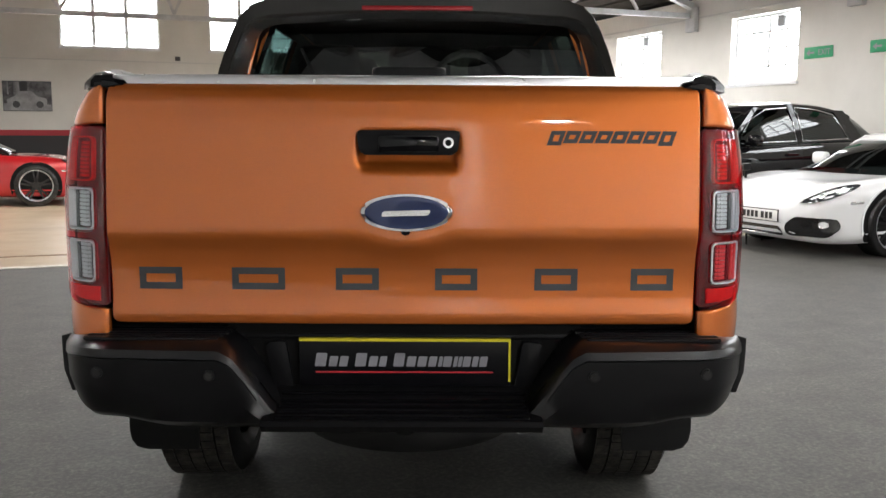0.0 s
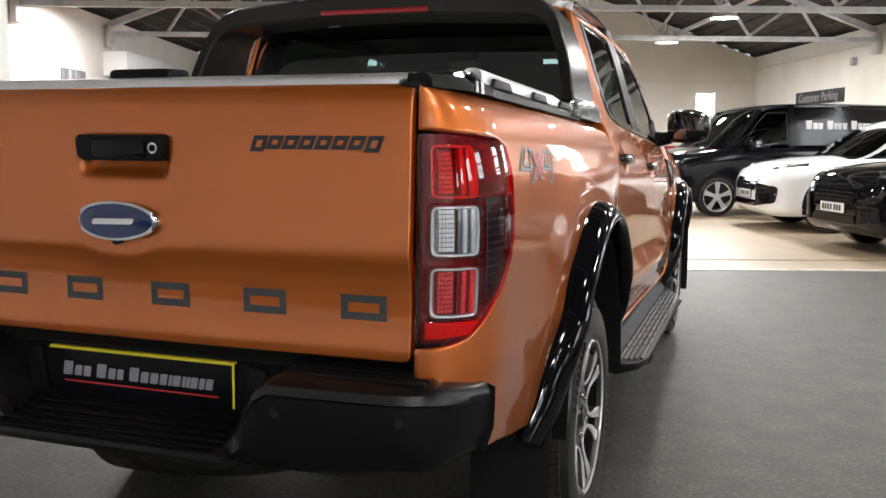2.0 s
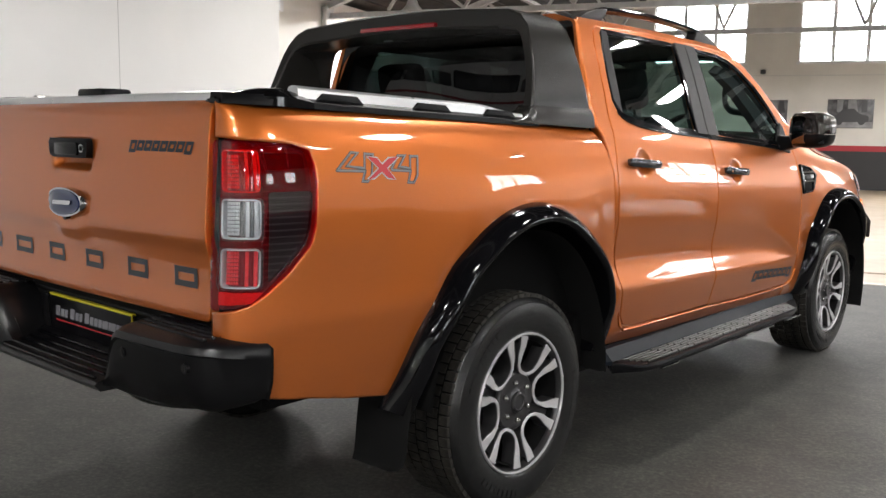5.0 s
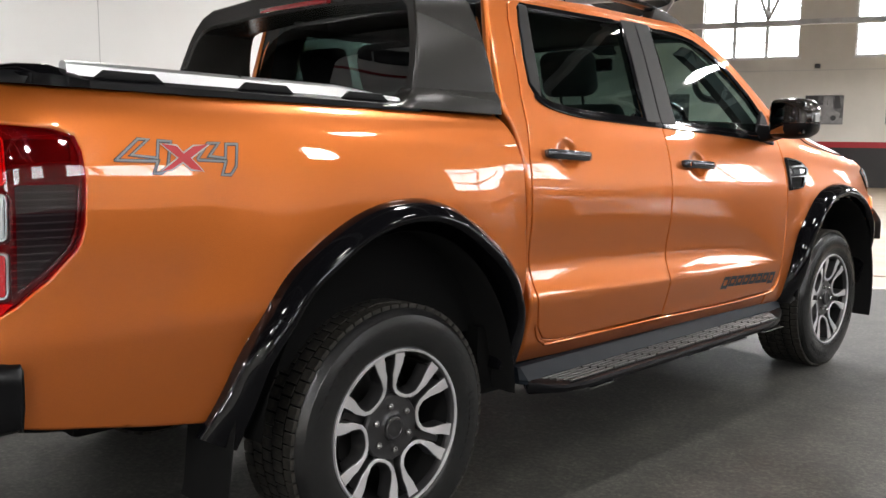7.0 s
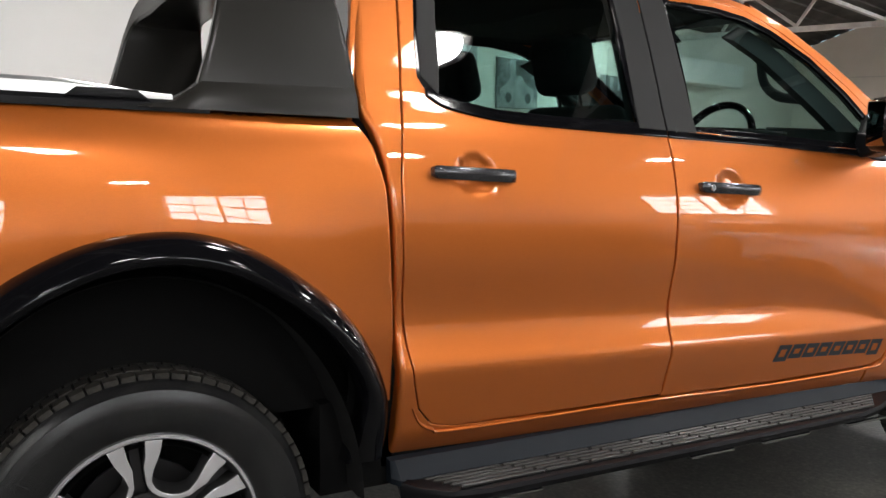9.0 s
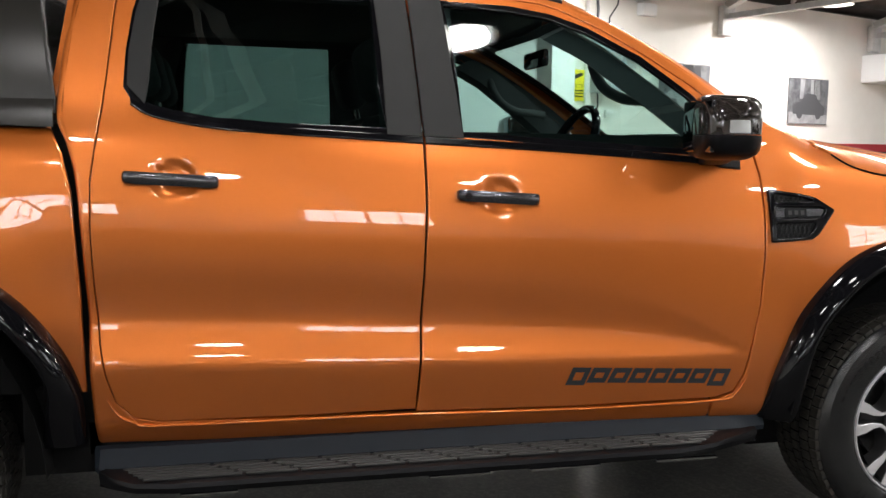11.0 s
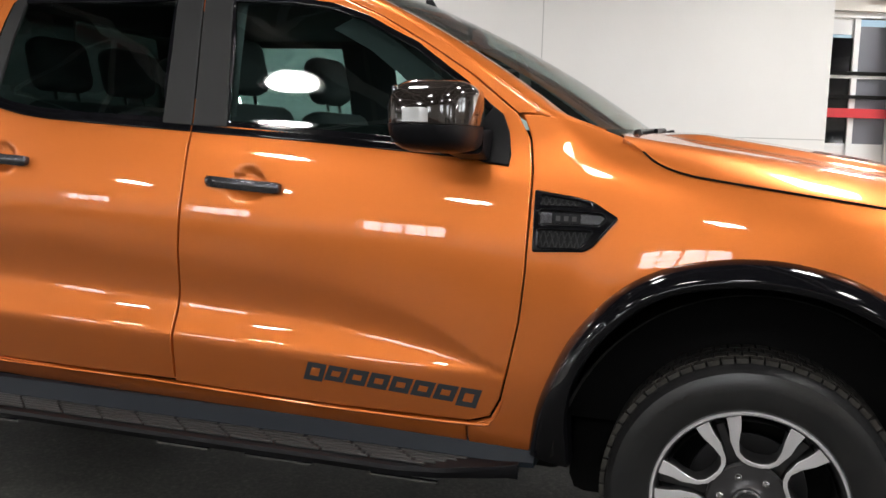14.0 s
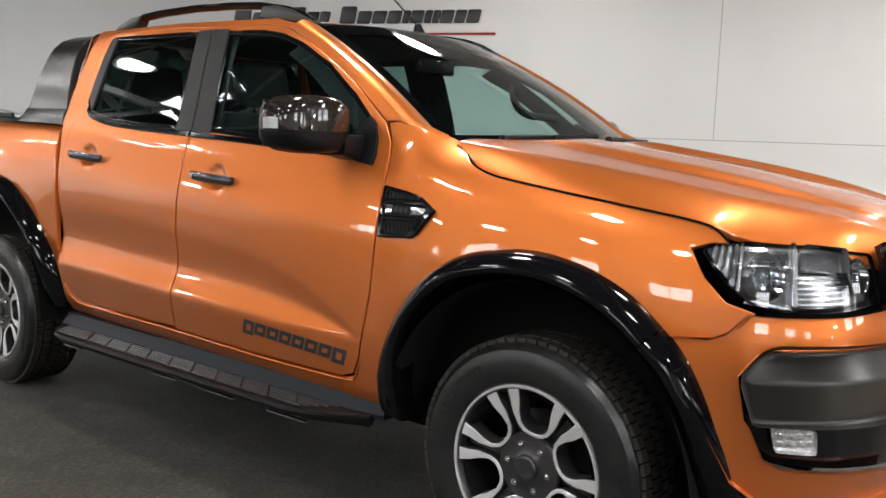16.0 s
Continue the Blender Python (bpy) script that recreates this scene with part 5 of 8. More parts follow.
for sd in (1, -1):
    L = []
    for t in np.linspace(-0.05, 1.0, 22):
        xg = 0.705 + (0.60 - 0.705) * t
        p = [float(c) for c in lift_screen(np.array([xg]), np.array([t]))]
        yy = p[1]
        zt = np.interp(yy, [1.85, 1.99, 2.14, 2.29, 2.44, 2.60, 2.72, 2.80], [1.772, 1.738, 1.680, 1.597, 1.503, 1.398, 1.352, 1.325])
        xo = float(cab_x(np.array([min(yy - 0.02, 2.6)]), np.array([zt - 0.004]))[0]) if yy < 2.62 else float(np.interp(yy, [2.62, 2.80], [0.768, 0.735]))
        L.append([(p[0] - 0.012, p[1] + 0.006, p[2] - 0.006), (p[0] + 0.004, p[1] + 0.002, p[2] + 0.010), (p[0] * 0.5 + xo * 0.5 + 0.004, yy - 0.012, max(p[2], zt) + 0.012), (xo - 0.004, yy - 0.022, zt + 0.006), (xo - 0.001, yy - 0.026, zt - 0.010), (xo - 0.02, yy - 0.03, zt - 0.05)])
    loft("a_pillar", L, paint, truck, "orange windscreen pillar", closed=False, caps=False, sharp=60, side=sd)
# rear wall of the cab with its window
lift_back = lambda x, z: (x, 0.545 + 0.10 * (z - 1.35) + 0.05 * np.abs(x / 0.7) ** 3 * -1 + 0.0 * z, z)
REARWIN = rounded([(-0.742, 1.36), (0.742, 1.36), (0.650, 1.762), (-0.650, 1.762)], 0.03)
panel("cab_back", rounded([(-0.775, 1.0), (0.775, 1.0), (0.770, 1.36), (0.665, 1.76), (0.55, 1.795), (-0.55, 1.795), (-0.665, 1.76), (-0.770, 1.36)], 0.02), lift_back, paint, truck, 0.05, 0.02, holes=[REARWIN], label="orange rear wall of the cab")
panel("rear_window", shrink(REARWIN, -0.012), lambda x, z: (x, lift_back(x, z)[1] + 0.006, z), rear_glass, truck, 0.06, 0.0, label="dark rear window")
# -- bonnet --
GAP_Z = curve([(2.74, 1.348), (2.80, 1.334), (2.835, 1.320), (2.875, 1.293), (2.955, 1.240), (3.07, 1.214), (3.25, 1.190), (3.43, 1.167), (3.60, 1.144), (3.68, 1.130), (3.75, 1.10), (4.0, 1.04)], 0.02)
MID_Z = curve([(2.80, 1.352), (2.95, 1.345), (3.2, 1.312), (3.5, 1.268), (3.8, 1.212), (3.95, 1.175), (4.06, 1.115), (4.12, 1.05)], 0.03)

SHOULDER = curve([(2.74, 1.348), (2.84, 1.322), (3.0, 1.302), (3.25, 1.270), (3.5, 1.234), (3.7, 1.200), (3.95, 1.150), (4.12, 1.07)], 0.02)


def lift_hood(x, y):
    """x 1 is the gap beside the wing; a raised centre with two soft ridges."""
    q = np.abs(x)
    edge_x = np.interp(y, [2.76, 2.83, 2.955, 3.07, 3.43, 3.68, 3.75, 3.85, 3.95, 4.06, 4.12], [0.715, 0.748, 0.783, 0.790, 0.784, 0.757, 0.727, 0.655, 0.57, 0.40, 0.2])
    ez, mz = GAP_Z(y), MID_Z(y)
    # the flank rolls up from the gap to a shoulder that starts at the rear corner; then a flat top with two soft ridges
    zs = np.maximum(SHOULDER(y), ez + 0.002)
    wf = np.interp(y, [2.80, 2.86, 2.96, 3.30, 3.7, 4.0], [0.02, 0.05, 0.12, 0.22, 0.26, 0.30])
    fl = np.clip((1 - q) / wf, 0, 1)
    inn = np.clip((1 - wf - q) / (1 - wf), 0, 1)
    z = ez + (zs - ez) * np.sin(fl * math.pi / 2) ** 0.9 + np.maximum(mz - zs, 0) * np.sin(inn * math.pi / 2)
    on = ramp01(y, 2.88, 3.05) * (1 - 0.6 * ramp01(y, 3.6, 4.0))
    z = z + on * (0.018 * (1 - ramp01(q, 0.50, 0.58)) - 0.020 * (1 - ramp01(q, 0.22, 0.30)))
    return x * edge_x, y, z


panel("bonnet", [(-1, 2.835), (-0.88, 2.815), (-0.7, 2.845), (-0.5, 2.885), (-0.25, 2.912), (0.0, 2.92), (0.25, 2.912), (0.5, 2.885), (0.7, 2.845), (0.88, 2.815), (1, 2.835), (1, 3.05), (1, 3.4), (1, 3.70), (1.0, 3.95), (1.0, 4.09), (-1, 4.09), (-1, 3.95), (-1, 3.70), (-1, 3.4), (-1, 3.05)], lift_hood, paint, truck, 0.028, 0.02, label="orange bonnet with two soft ridges", roll=0.006)
part("cowl", bm_box((-0.66, 2.70, 1.20), (0.66, 2.96, 1.285), 0.01), satin_black, truck, "black plastic cowl under the windscreen")
part("engine_bay", bm_box((-0.66, 2.70, 0.50), (0.66, 3.80, 1.10)), void_black, truck)
for x0, y0, z0, x1, y1, z1 in ((0.52, 2.845, 1.338, -0.05, 2.885, 1.358), (-0.10, 2.905, 1.352, -0.64, 2.80, 1.352)):
    bm = bmesh.new()
    add_tube(bm, (x0, y0, z0), (x1, y1, z1), 0.008, 8)
    add_tube(bm, (x0, y0, z0 + 0.004), (x0 + 0.01, y0 + 0.015, z0 - 0.03), 0.012, 10)
    add_box(bm, (min(x0, x1), y1 - 0.012, z1 - 0.016), (min(x0, x1) + 0.3, y1 + 0.0, z1 - 0.002))
    part("wiper", bm, satin_black, truck, "black windscreen wiper")

# -- nose: headlamps, grille, bumper --
PLAN = smooth_line([(0.872, 3.56), (0.868, 3.66), (0.850, 3.78), (0.800, 3.89), (0.71, 3.985), (0.58, 4.055), (0.36, 4.11), (0.0, 4.135)], 120)
PLAN = np.array(PLAN)
ARC = np.r_[0, np.cumsum(np.linalg.norm(np.diff(PLAN, axis=0), axis=1))]
NOSE_IN = curve([(0.40, 0.035), (0.50, 0.012), (0.62, 0.0), (0.80, 0.004), (0.88, 0.012), (0.93, 0.026), (1.0, 0.040), (1.07, 0.062), (1.12, 0.10)], 0.02)


def nose(off=0.0):
    def lift(s, z):
        x, y = np.interp(s, ARC, PLAN[:, 0]), np.interp(s, ARC, PLAN[:, 1])
        h = 0.03
        tx = np.interp(s + h, ARC, PLAN[:, 0]) - np.interp(s - h, ARC, PLAN[:, 0])
        ty = np.interp(s + h, ARC, PLAN[:, 1]) - np.interp(s - h, ARC, PLAN[:, 1])
        L = np.sqrt(tx * tx + ty * ty) + 1e-9
        d = off - NOSE_IN(z)
        return x + ty / L * d, y - tx / L * d, z
    return lift


S1 = ARC[-1]
for sd in (1, -1):
    # headlamp: dark housing, bright bowls, clear cover
    HL = rounded([(0.128, 1.064), (0.165, 1.081), (0.26, 1.088), (0.45, 1.083), (0.66, 1.064), (0.665, 0.948), (0.50, 0.930), (0.35, 0.932), (0.262, 0.950), (0.200, 0.992)], 0.010)
    hl = panel("headlamp", HL[::-1], nose(-0.045), headlamp_grey, truck, 0.03, 0.01, sd, out=-1, label="clear headlamp with a projector and bright reflectors")
    panel("headlamp_rim", shrink(HL, -0.003), nose(-0.004), gloss_black, hl, 0.03, 0.010, sd, out=-1, holes=[shrink(HL, 0.0035)], roll=0.0012)
    def dished(sc, zc, r, deep, off):
        """A bowl sunk into the lamp round (sc, zc)."""
        def lift(q, z):
            k = np.clip(1 - ((q - sc) ** 2 + (z - zc) ** 2) / r ** 2, 0, 1)
            near, far = nose(off)(q, z), nose(off - deep)(q, z)
            return tuple(a * (1 - k) + b * k for a, b in zip(near, far))
        return lift

    panel("headlamp_liner", rounded([(0.140, 1.060), (0.208, 0.994), (0.268, 0.955), (0.36, 0.937), (0.60, 0.940), (0.63, 1.058), (0.40, 1.079), (0.24, 1.082), (0.170, 1.076)], 0.01), nose(-0.036), headlamp_grey, hl, 0.03, 0.004, sd, out=-1)
    panel("headlamp_tip", rounded([(0.138, 1.060), (0.206, 0.996), (0.218, 1.000), (0.222, 1.078), (0.170, 1.075)], 0.006), nose(-0.014), headlamp_grey, hl, 0.02, 0.02, sd, out=-1, roll=0.004)
    for sc, zc, r in ((0.302, 1.010, 0.062), (0.610, 1.015, 0.046)):
        bowl = panel("headlamp_bowl", ellipse(sc, zc, r, r, 32), dished(sc, zc, r, 0.030, -0.012), chrome, hl, 0.010, 0.006, sd, out=-1, roll=0.002, label="bright round reflector bowl")
        c, c2 = ([float(q) for q in nose(o)(np.array([sc]), np.array([zc]))] for o in (-0.014, -0.05))
        bm = bmesh.new()
        bmesh.ops.create_uvsphere(bm, u_segments=20, v_segments=12, radius=r * 0.46, matrix=Matrix.Translation((sd * (c[0] * 0.55 + c2[0] * 0.45), c[1] * 0.55 + c2[1] * 0.45, c[2])))
        part("projector", bm, lens_clear, hl, "clear projector lens")
    for s0, s1, z0, z1 in ((0.158, 0.166, 1.046, 1.070), (0.176, 0.184, 1.024, 1.072), (0.196, 0.206, 1.004, 1.072), (0.212, 0.224, 0.985, 1.076), (0.230, 0.238, 0.970, 1.080), (0.370, 0.384, 0.945, 1.086)):
        panel("headlamp_bezel", rounded([(s0, z0), (s1, z0 - 0.004), (s1 + 0.004, z1), (s0 + 0.004, z1)], 0.004), nose(-0.012), silver_reflector, hl, 0.014, 0.026, sd, out=-1, roll=0.003)
    panel("headlamp_block", rounded([(0.395, 1.028), (0.545, 1.020), (0.555, 1.074), (0.420, 1.082), (0.395, 1.070)], 0.010), nose(-0.016), frosted, hl, 0.014, 0.03, sd, out=-1, roll=0.010, label="frosted grey running-light block")
    for i in range(6):
        z = 0.944 + i * 0.0125
        panel("headlamp_fin", [(0.392, z), (0.565 - 0.008 * i, z + 0.004), (0.565 - 0.008 * i, z + 0.010), (0.392, z + 0.006)], nose(-0.016 - 0.002 * i), silver_reflector, hl, 0.03, 0.012, sd, out=-1, roll=0.0015)
    panel("headlamp_sill", [(0.25, 0.944), (0.33, 0.932), (0.37, 0.934), (0.37, 0.944), (0.26, 0.956)], nose(-0.014), silver_reflector, hl, 0.02, 0.02, sd, out=-1, roll=0.003)
    panel("headlamp_cover", HL, nose(0.0), lens_clear, hl, 0.03, 0.0, sd, out=-1, label="clear lamp cover")
    # bumper skin with openings for the grey corner and the fog lamp pocket
    skin = [(0.02, 0.838), (0.10, 0.846), (0.175, 0.85), (0.215, 0.868), (0.262, 0.918), (0.335, 0.916), (0.50, 0.918), (0.70, 0.930), (0.84, 0.93), (0.84, 0.845), (0.33, 0.838), (0.295, 0.825), (0.252, 0.770), (0.272, 0.665), (0.285, 0.648), (0.325, 0.565), (0.37, 0.545), (0.84, 0.50), (0.84, 0.42), (0.34, 0.44), (0.250, 0.50), (0.185, 0.62), (0.105, 0.72), (0.06, 0.79)]
    bump = panel("front_bumper", skin[::-1], nose(0.0), paint, truck, 0.02, 0.02, sd, out=-1, label="orange front bumper skin")
    corner = rounded([(0.256, 0.768), (0.30, 0.818), (0.34, 0.833), (0.84, 0.838), (0.84, 0.665), (0.288, 0.664)], 0.012)
    def leaning(q, z):
        """The moulding's upper face leans back above an edge."""
        near, far = nose(0.024)(q, z), nose(-0.016)(q, z)
        k = np.clip((z - 0.768) / 0.07, 0, 1)
        return tuple(a * (1 - k) + b * k for a, b in zip(near, far))

    panel("bumper_corner", corner, leaning, bumper_grey, bump, 0.02, 0.04, sd, out=-1, roll=0.012, drop=0.008, label="dark grey bumper corner moulding")
    panel("fog_pocket", [(0.27, 0.668), (0.84, 0.668), (0.84, 0.49), (0.37, 0.545), (0.325, 0.565)], nose(-0.03), gloss_black, bump, 0.03, 0.0, sd, out=-1)
    FL = rounded([(0.335, 0.648), (0.455, 0.642), (0.462, 0.578), (0.352, 0.585)], 0.012)
    fog = panel("fog_lamp", FL, nose(-0.018), silver_reflector, bump, 0.012, 0.02, sd, out=-1, roll=0.006, label="bright square fog lamp")
    for i in range(4):
        for j in range(3):
            a, b = 0.35 + i * 0.026, 0.592 + j * 0.018
            panel("fog_facet", [(a, b), (a + 0.022, b), (a + 0.018, b + 0.014), (a + 0.004, b + 0.014)], nose(-0.012 + 0.004 * ((i + j) % 2)), silver_reflector, fog, 0.02, 0.006, sd, out=-1, roll=0.002)
grille = panel("grille", [(0.67, 0.945), (S1, 0.95), (S1, 1.10), (0.70, 1.085)], nose(0.0), gloss_black, truck, 0.03, 0.03, 1, out=-1, label="black front grille")
panel("grille_half", [(0.67, 0.945), (S1, 0.95), (S1, 1.10), (0.70, 1.085)], nose(0.0), gloss_black, grille, 0.03, 0.03, -1, out=-1)
for z in (0.975, 1.02, 1.065):
    for sd in (1, -1):
        panel("grille_bar", [(0.69, z), (S1, z), (S1, z + 0.018), (0.69, z + 0.018)], nose(0.02), grey_plastic, grille, 0.04, 0.02, sd, out=-1)

# -- black wheel-arch extensions --
REAR_FLARE = [(-0.668, 0.490), (-0.650, 0.525), (-0.604, 0.612), (-0.545, 0.735), (-0.440, 0.882), (-0.345, 0.958), (-0.248, 1.017), (-0.146, 1.058), (-0.039, 1.077), (0.076, 1.074), (0.197, 1.037),
              (0.328, 0.957), (0.438, 0.862), (0.516, 0.750), (0.557, 0.647), (0.566, 0.568), (0.564, 0.47)]
FRONT_FLARE = [(2.622, 0.430), (2.634, 0.510), (2.644, 0.566), (2.670, 0.646), (2.722, 0.762), (2.788, 0.852), (2.860, 0.922), (2.930, 0.966), (3.000, 0.993), (3.083, 1.011), (3.168, 1.020), (3.265, 1.018),
               (3.370, 0.999), (3.460, 0.967), (3.540, 0.924), (3.618, 0.860), (3.682, 0.795), (3.738, 0.704), (3.786, 0.600), (3.828, 0.470), (3.838, 0.43)]


def flare_section(line, i, body, foot):
    """One cross-section: a rounded bulge from the body edge in to the lip, with a return behind it."""
    (y, z), a, b = line[i], line[max(i - 1, 0)], line[min(i + 1, len(line) - 1)]
    t = Vector((b[0] - a[0], b[1] - a[1])).normalized()
    n = Vector((t.y, -t.x))
    low = float(np.clip((foot + 0.26 - z) / 0.26, 0, 1))
    w = 0.054 + 0.050 * low
    xb = float(body(np.array([y]), np.array([z]))[0])
    prof = []
    for k, o in ((-0.002, -0.008), (0.000, 0.004), (0.004, 0.020), (0.012, 0.038), (0.024, 0.053), (0.038, 0.063), (w - 0.006, 0.069), (w + 0.002, 0.068), (w + 0.010, 0.063), (w + 0.014, 0.052), (w + 0.016, 0.015), (w + 0.016, -0.07)):
        prof.append((xb + o * (1 - 0.45 * low), y + n.x * k, z + n.y * k))
    return prof


for knots, body, cy, rx, rz, rear in ((REAR_FLARE, bed_x, -0.03, 0.580, 0.690, True), (FRONT_FLARE, wing_x, WB - 0.005, 0.596, 0.640, False)):
    line = smooth_line(knots, 96)
    cut = next((i for i, p in enumerate(line) if p[0] > 3.622), len(line))
    for sd in (1, -1):
        rows = [flare_section(line, i, body, 0.43) for i in range(len(line))]
        if rear:
            loft("wheel_arch", rows, gloss_black, truck, "gloss black wheel-arch extension", closed=False, caps=False, sharp=60, side=sd)
        else:
            # two pieces that meet in a fine joint above the bumper
            loft("wheel_arch", rows[:cut], gloss_black, truck, "gloss black wheel-arch extension", closed=False, caps=False, sharp=60, side=sd)
            step = 0.0025 / math.dist(line[cut - 1], line[cut])
            first = [tuple(np.array(p) * (1 - step) + np.array(q) * step) for p, q in zip(rows[cut - 1], rows[cut])]
            loft("wheel_arch", [first] + rows[cut:], gloss_black, truck, "gloss black lower wheel-arch extension on the bumper", closed=False, caps=False, sharp=60, side=sd)
        # liner
        L = []
        for a in np.linspace(radians(2 if rear else -16), radians(172), 40):
            c, s = math.cos(a), math.sin(a)
            L.append([(0.905, cy + (rx - 0.072) * c, 0.375 + (rz - 0.078) * s), (0.88, cy + (rx - 0.080) * c, 0.375 + (rz - 0.085) * s), (0.52, cy + (rx - 0.06) * c, 0.375 + (rz - 0.06) * s), (0.50, cy, 0.375)])
        loft("arch_liner", L, matt_black, truck, closed=False, caps=False, side=sd)
        if rear:
            # pressed edges on the inner panel
            for a, b in (((0.540, -0.205, 0.764), (0.540, 0.080, 0.760)), ((0.74, 0.372, 0.715), (0.74, 0.438, 0.545))):
                bm = bmesh.new()
                add_tube(bm, (sd * a[0], a[1], a[2]), (sd * b[0], b[1], b[2]), 0.0035, 8)
                part("liner_edge", bm, handle_dark, truck, "thin bright pressed edge in the wheel arch")

# -- wheels --
PIECES = {}


def piece(name, lo, hi, m, mat, parent):
    """A small box that shares its mesh with all alike."""
    key = (name, tuple(round(c, 4) for c in lo), tuple(round(c, 4) for c in hi))
    if key not in PIECES:
        me = bpy.data.meshes.new(name)
        bm_box(lo, hi, 0.0, 1).to_mesh(me)
        me.materials.append(mat)
        PIECES[key] = me
    ob = new(name, PIECES[key])
    ob.matrix_basis = m
    ob.parent = parent
    return ob


def wheel(cy, sd):
    cx = 0.876 if cy < 1 else 0.864
    root = new("wheel")
    root.parent = truck
    root.matrix_parent_inverse = truck.matrix_basis.inverted()
    tagged(root, "six twin-spoke alloy wheel with an all-terrain tyre")
    ctr = (sd * cx, cy, 0.378)
    prof = [(0.238, -0.012), (0.250, 0.002), (0.262, 0.008), (0.29, 0.014), (0.318, 0.014), (0.34, 0.009), (0.352, 0.006), (0.355, 0.002), (0.366, -0.006), (0.376, -0.022), (0.381, -0.045), (0.383, -0.09), (0.383, -0.17), (0.381, -0.215), (0.372, -0.24), (0.34, -0.258), (0.28, -0.262), (0.238, -0.24)]
    tyre = lathe("tyre", prof, rubber, root, ctr, 72, "black all-terrain tyre", out=sd)
    bm = bmesh.new()
    rest = sd < 0
    for i in range(66):
        a = 2 * math.pi * i / 66
        for row, (x0, x1, r0, r1, da) in enumerate(((-0.050, -0.014, 0.372, 0.3845, 0.0), (-0.100, -0.058, 0.376, 0.3855, 0.5), (-0.148, -0.106, 0.376, 0.3855, 0.0), (-0.196, -0.154, 0.376, 0.3855, 0.5), (-0.248, -0.204, 0.372, 0.384, 0.0))):
            aa = a + da * 2 * math.pi / 66
            m = Matrix.Translation(ctr) @ Matrix.Rotation(aa, 4, "X")
            lo, hi = sorted((sd * x0, sd * x1))
            if rest or row > 2:
                add_box(bm, (lo, -0.0150, r0), (hi, 0.0150, r1), m=m)
            else:
                piece("tread_block", (lo, -0.0150, r0), (hi, 0.0150, r1), m, dusty_rubber, tyre)
    tagged(bm_ob("tread", bm, dusty_rubber, tyre), kind="stuff")
    # a faint ring of raised marks on the sidewall
    for j, a0 in enumerate((0.55, 2.35, 4.2)):
        for i in range(9):
            m = Matrix.Translation(ctr) @ Matrix.Rotation(a0 + i * 0.085, 4, "X")
            lo, hi = sorted((sd * 0.010, sd * 0.0165))
            piece("sidewall_mark", (lo, -0.0075, 0.300), (hi, 0.0075, 0.324), m, rubber, tyre)
    rim = lathe("rim", [(0.247, -0.004), (0.250, 0.002), (0.2475, 0.0075), (0.2425, 0.0065), (0.2405, 0.001), (0.240, -0.006)], alloy, root, ctr, 72, "silver machined rim edge", out=sd)
    lathe("rim_barrel", [(0.241, 0.002), (0.236, -0.006), (0.229, -0.03), (0.2205, -0.09), (0.2205, -0.2)], dark_alloy, rim, ctr, 72, "dark grey inner barrel", out=sd)
    lathe("rim_well", [(0.221, -0.012), (0.2195, -0.10), (0.2195, -0.20), (0.05, -0.205), (0.0, -0.205)], matt_black, rim, ctr, 48, out=sd)
    lathe("brake_disc", [(0.155, -0.125), (0.155, -0.135), (0.06, -0.135), (0.06, -0.11), (0.0, -0.11)], dark_alloy, rim, ctr, 48, out=sd)
    dish = lambda r: -0.004 - 0.030 * (1 - np.clip((r - 0.06) / 0.18, 0, 1)) ** 1.3
    def face(off):
        def lift(u, v):
            r = np.sqrt(u * u + v * v)
            return cx + dish(r) + off + 0 * u, cy + u, 0.378 + v
        return lift
    pol = lambda r, a: (r * math.cos(a), r * math.sin(a))
    for i in range(6):
        th = math.radians(67 if cy < 1 else 82) + i * math.pi / 3
        R = 0.236
        d = math.radians
        half_in = [(R, 15.2), (0.20, 15.8), (0.165, 18.6), (0.135, 19.4), (0.117, 14.5), (0.108, 6.0)]
        half_out = [(R, 24.5), (0.20, 24.5), (0.172, 26.0), (0.150, 25.0), (0.128, 24.0), (0.108, 18.0), (0.098, 8.0)]
        outer = [pol(r, th - d(t)) for r, t in half_out] + [pol(r, th + d(t)) for r, t in half_out[::-1]] + [pol(r, th + d(t)) for r, t in half_in] + [pol(r, th - d(t)) for r, t in half_in[::-1]]
        panel("spoke_loop", outer, face(0.002), alloy, rim, 0.016, 0.004, sd, roll=0.0015, label="machined bright spoke face")
        panel("spoke_wall", outer, face(-0.003), dark_alloy, rim, 0.03, 0.055, sd, roll=0.001)
        a2 = th + math.pi / 6
        web = [pol(0.085, a2 - d(16)), pol(0.14, a2 - d(5)), pol(R, a2 - d(2.5)), pol(R, a2 + d(2.5)), pol(0.14, a2 + d(5)), pol(0.085, a2 + d(16))]
        panel("spoke_web", web[::-1], face(-0.030), dark_alloy, rim, 0.03, 0.03, sd, roll=0.003)
        bm = bmesh.new()
        y, z = pol(0.070, a2)
        x0 = sd * (cx + float(dish(np.array(0.07))))
        add_tube(bm, (x0 - sd * 0.014, cy + y, 0.378 + z), (x0 + sd * 0.012, cy + y, 0.378 + z), 0.0105, 6)
        add_tube(bm, (x0 + sd * 0.012, cy + y, 0.378 + z), (x0 + sd * 0.018, cy + y, 0.378 + z), 0.009, 10, 0.004)
        bm_ob("wheel_nut", bm, nut_steel, rim)
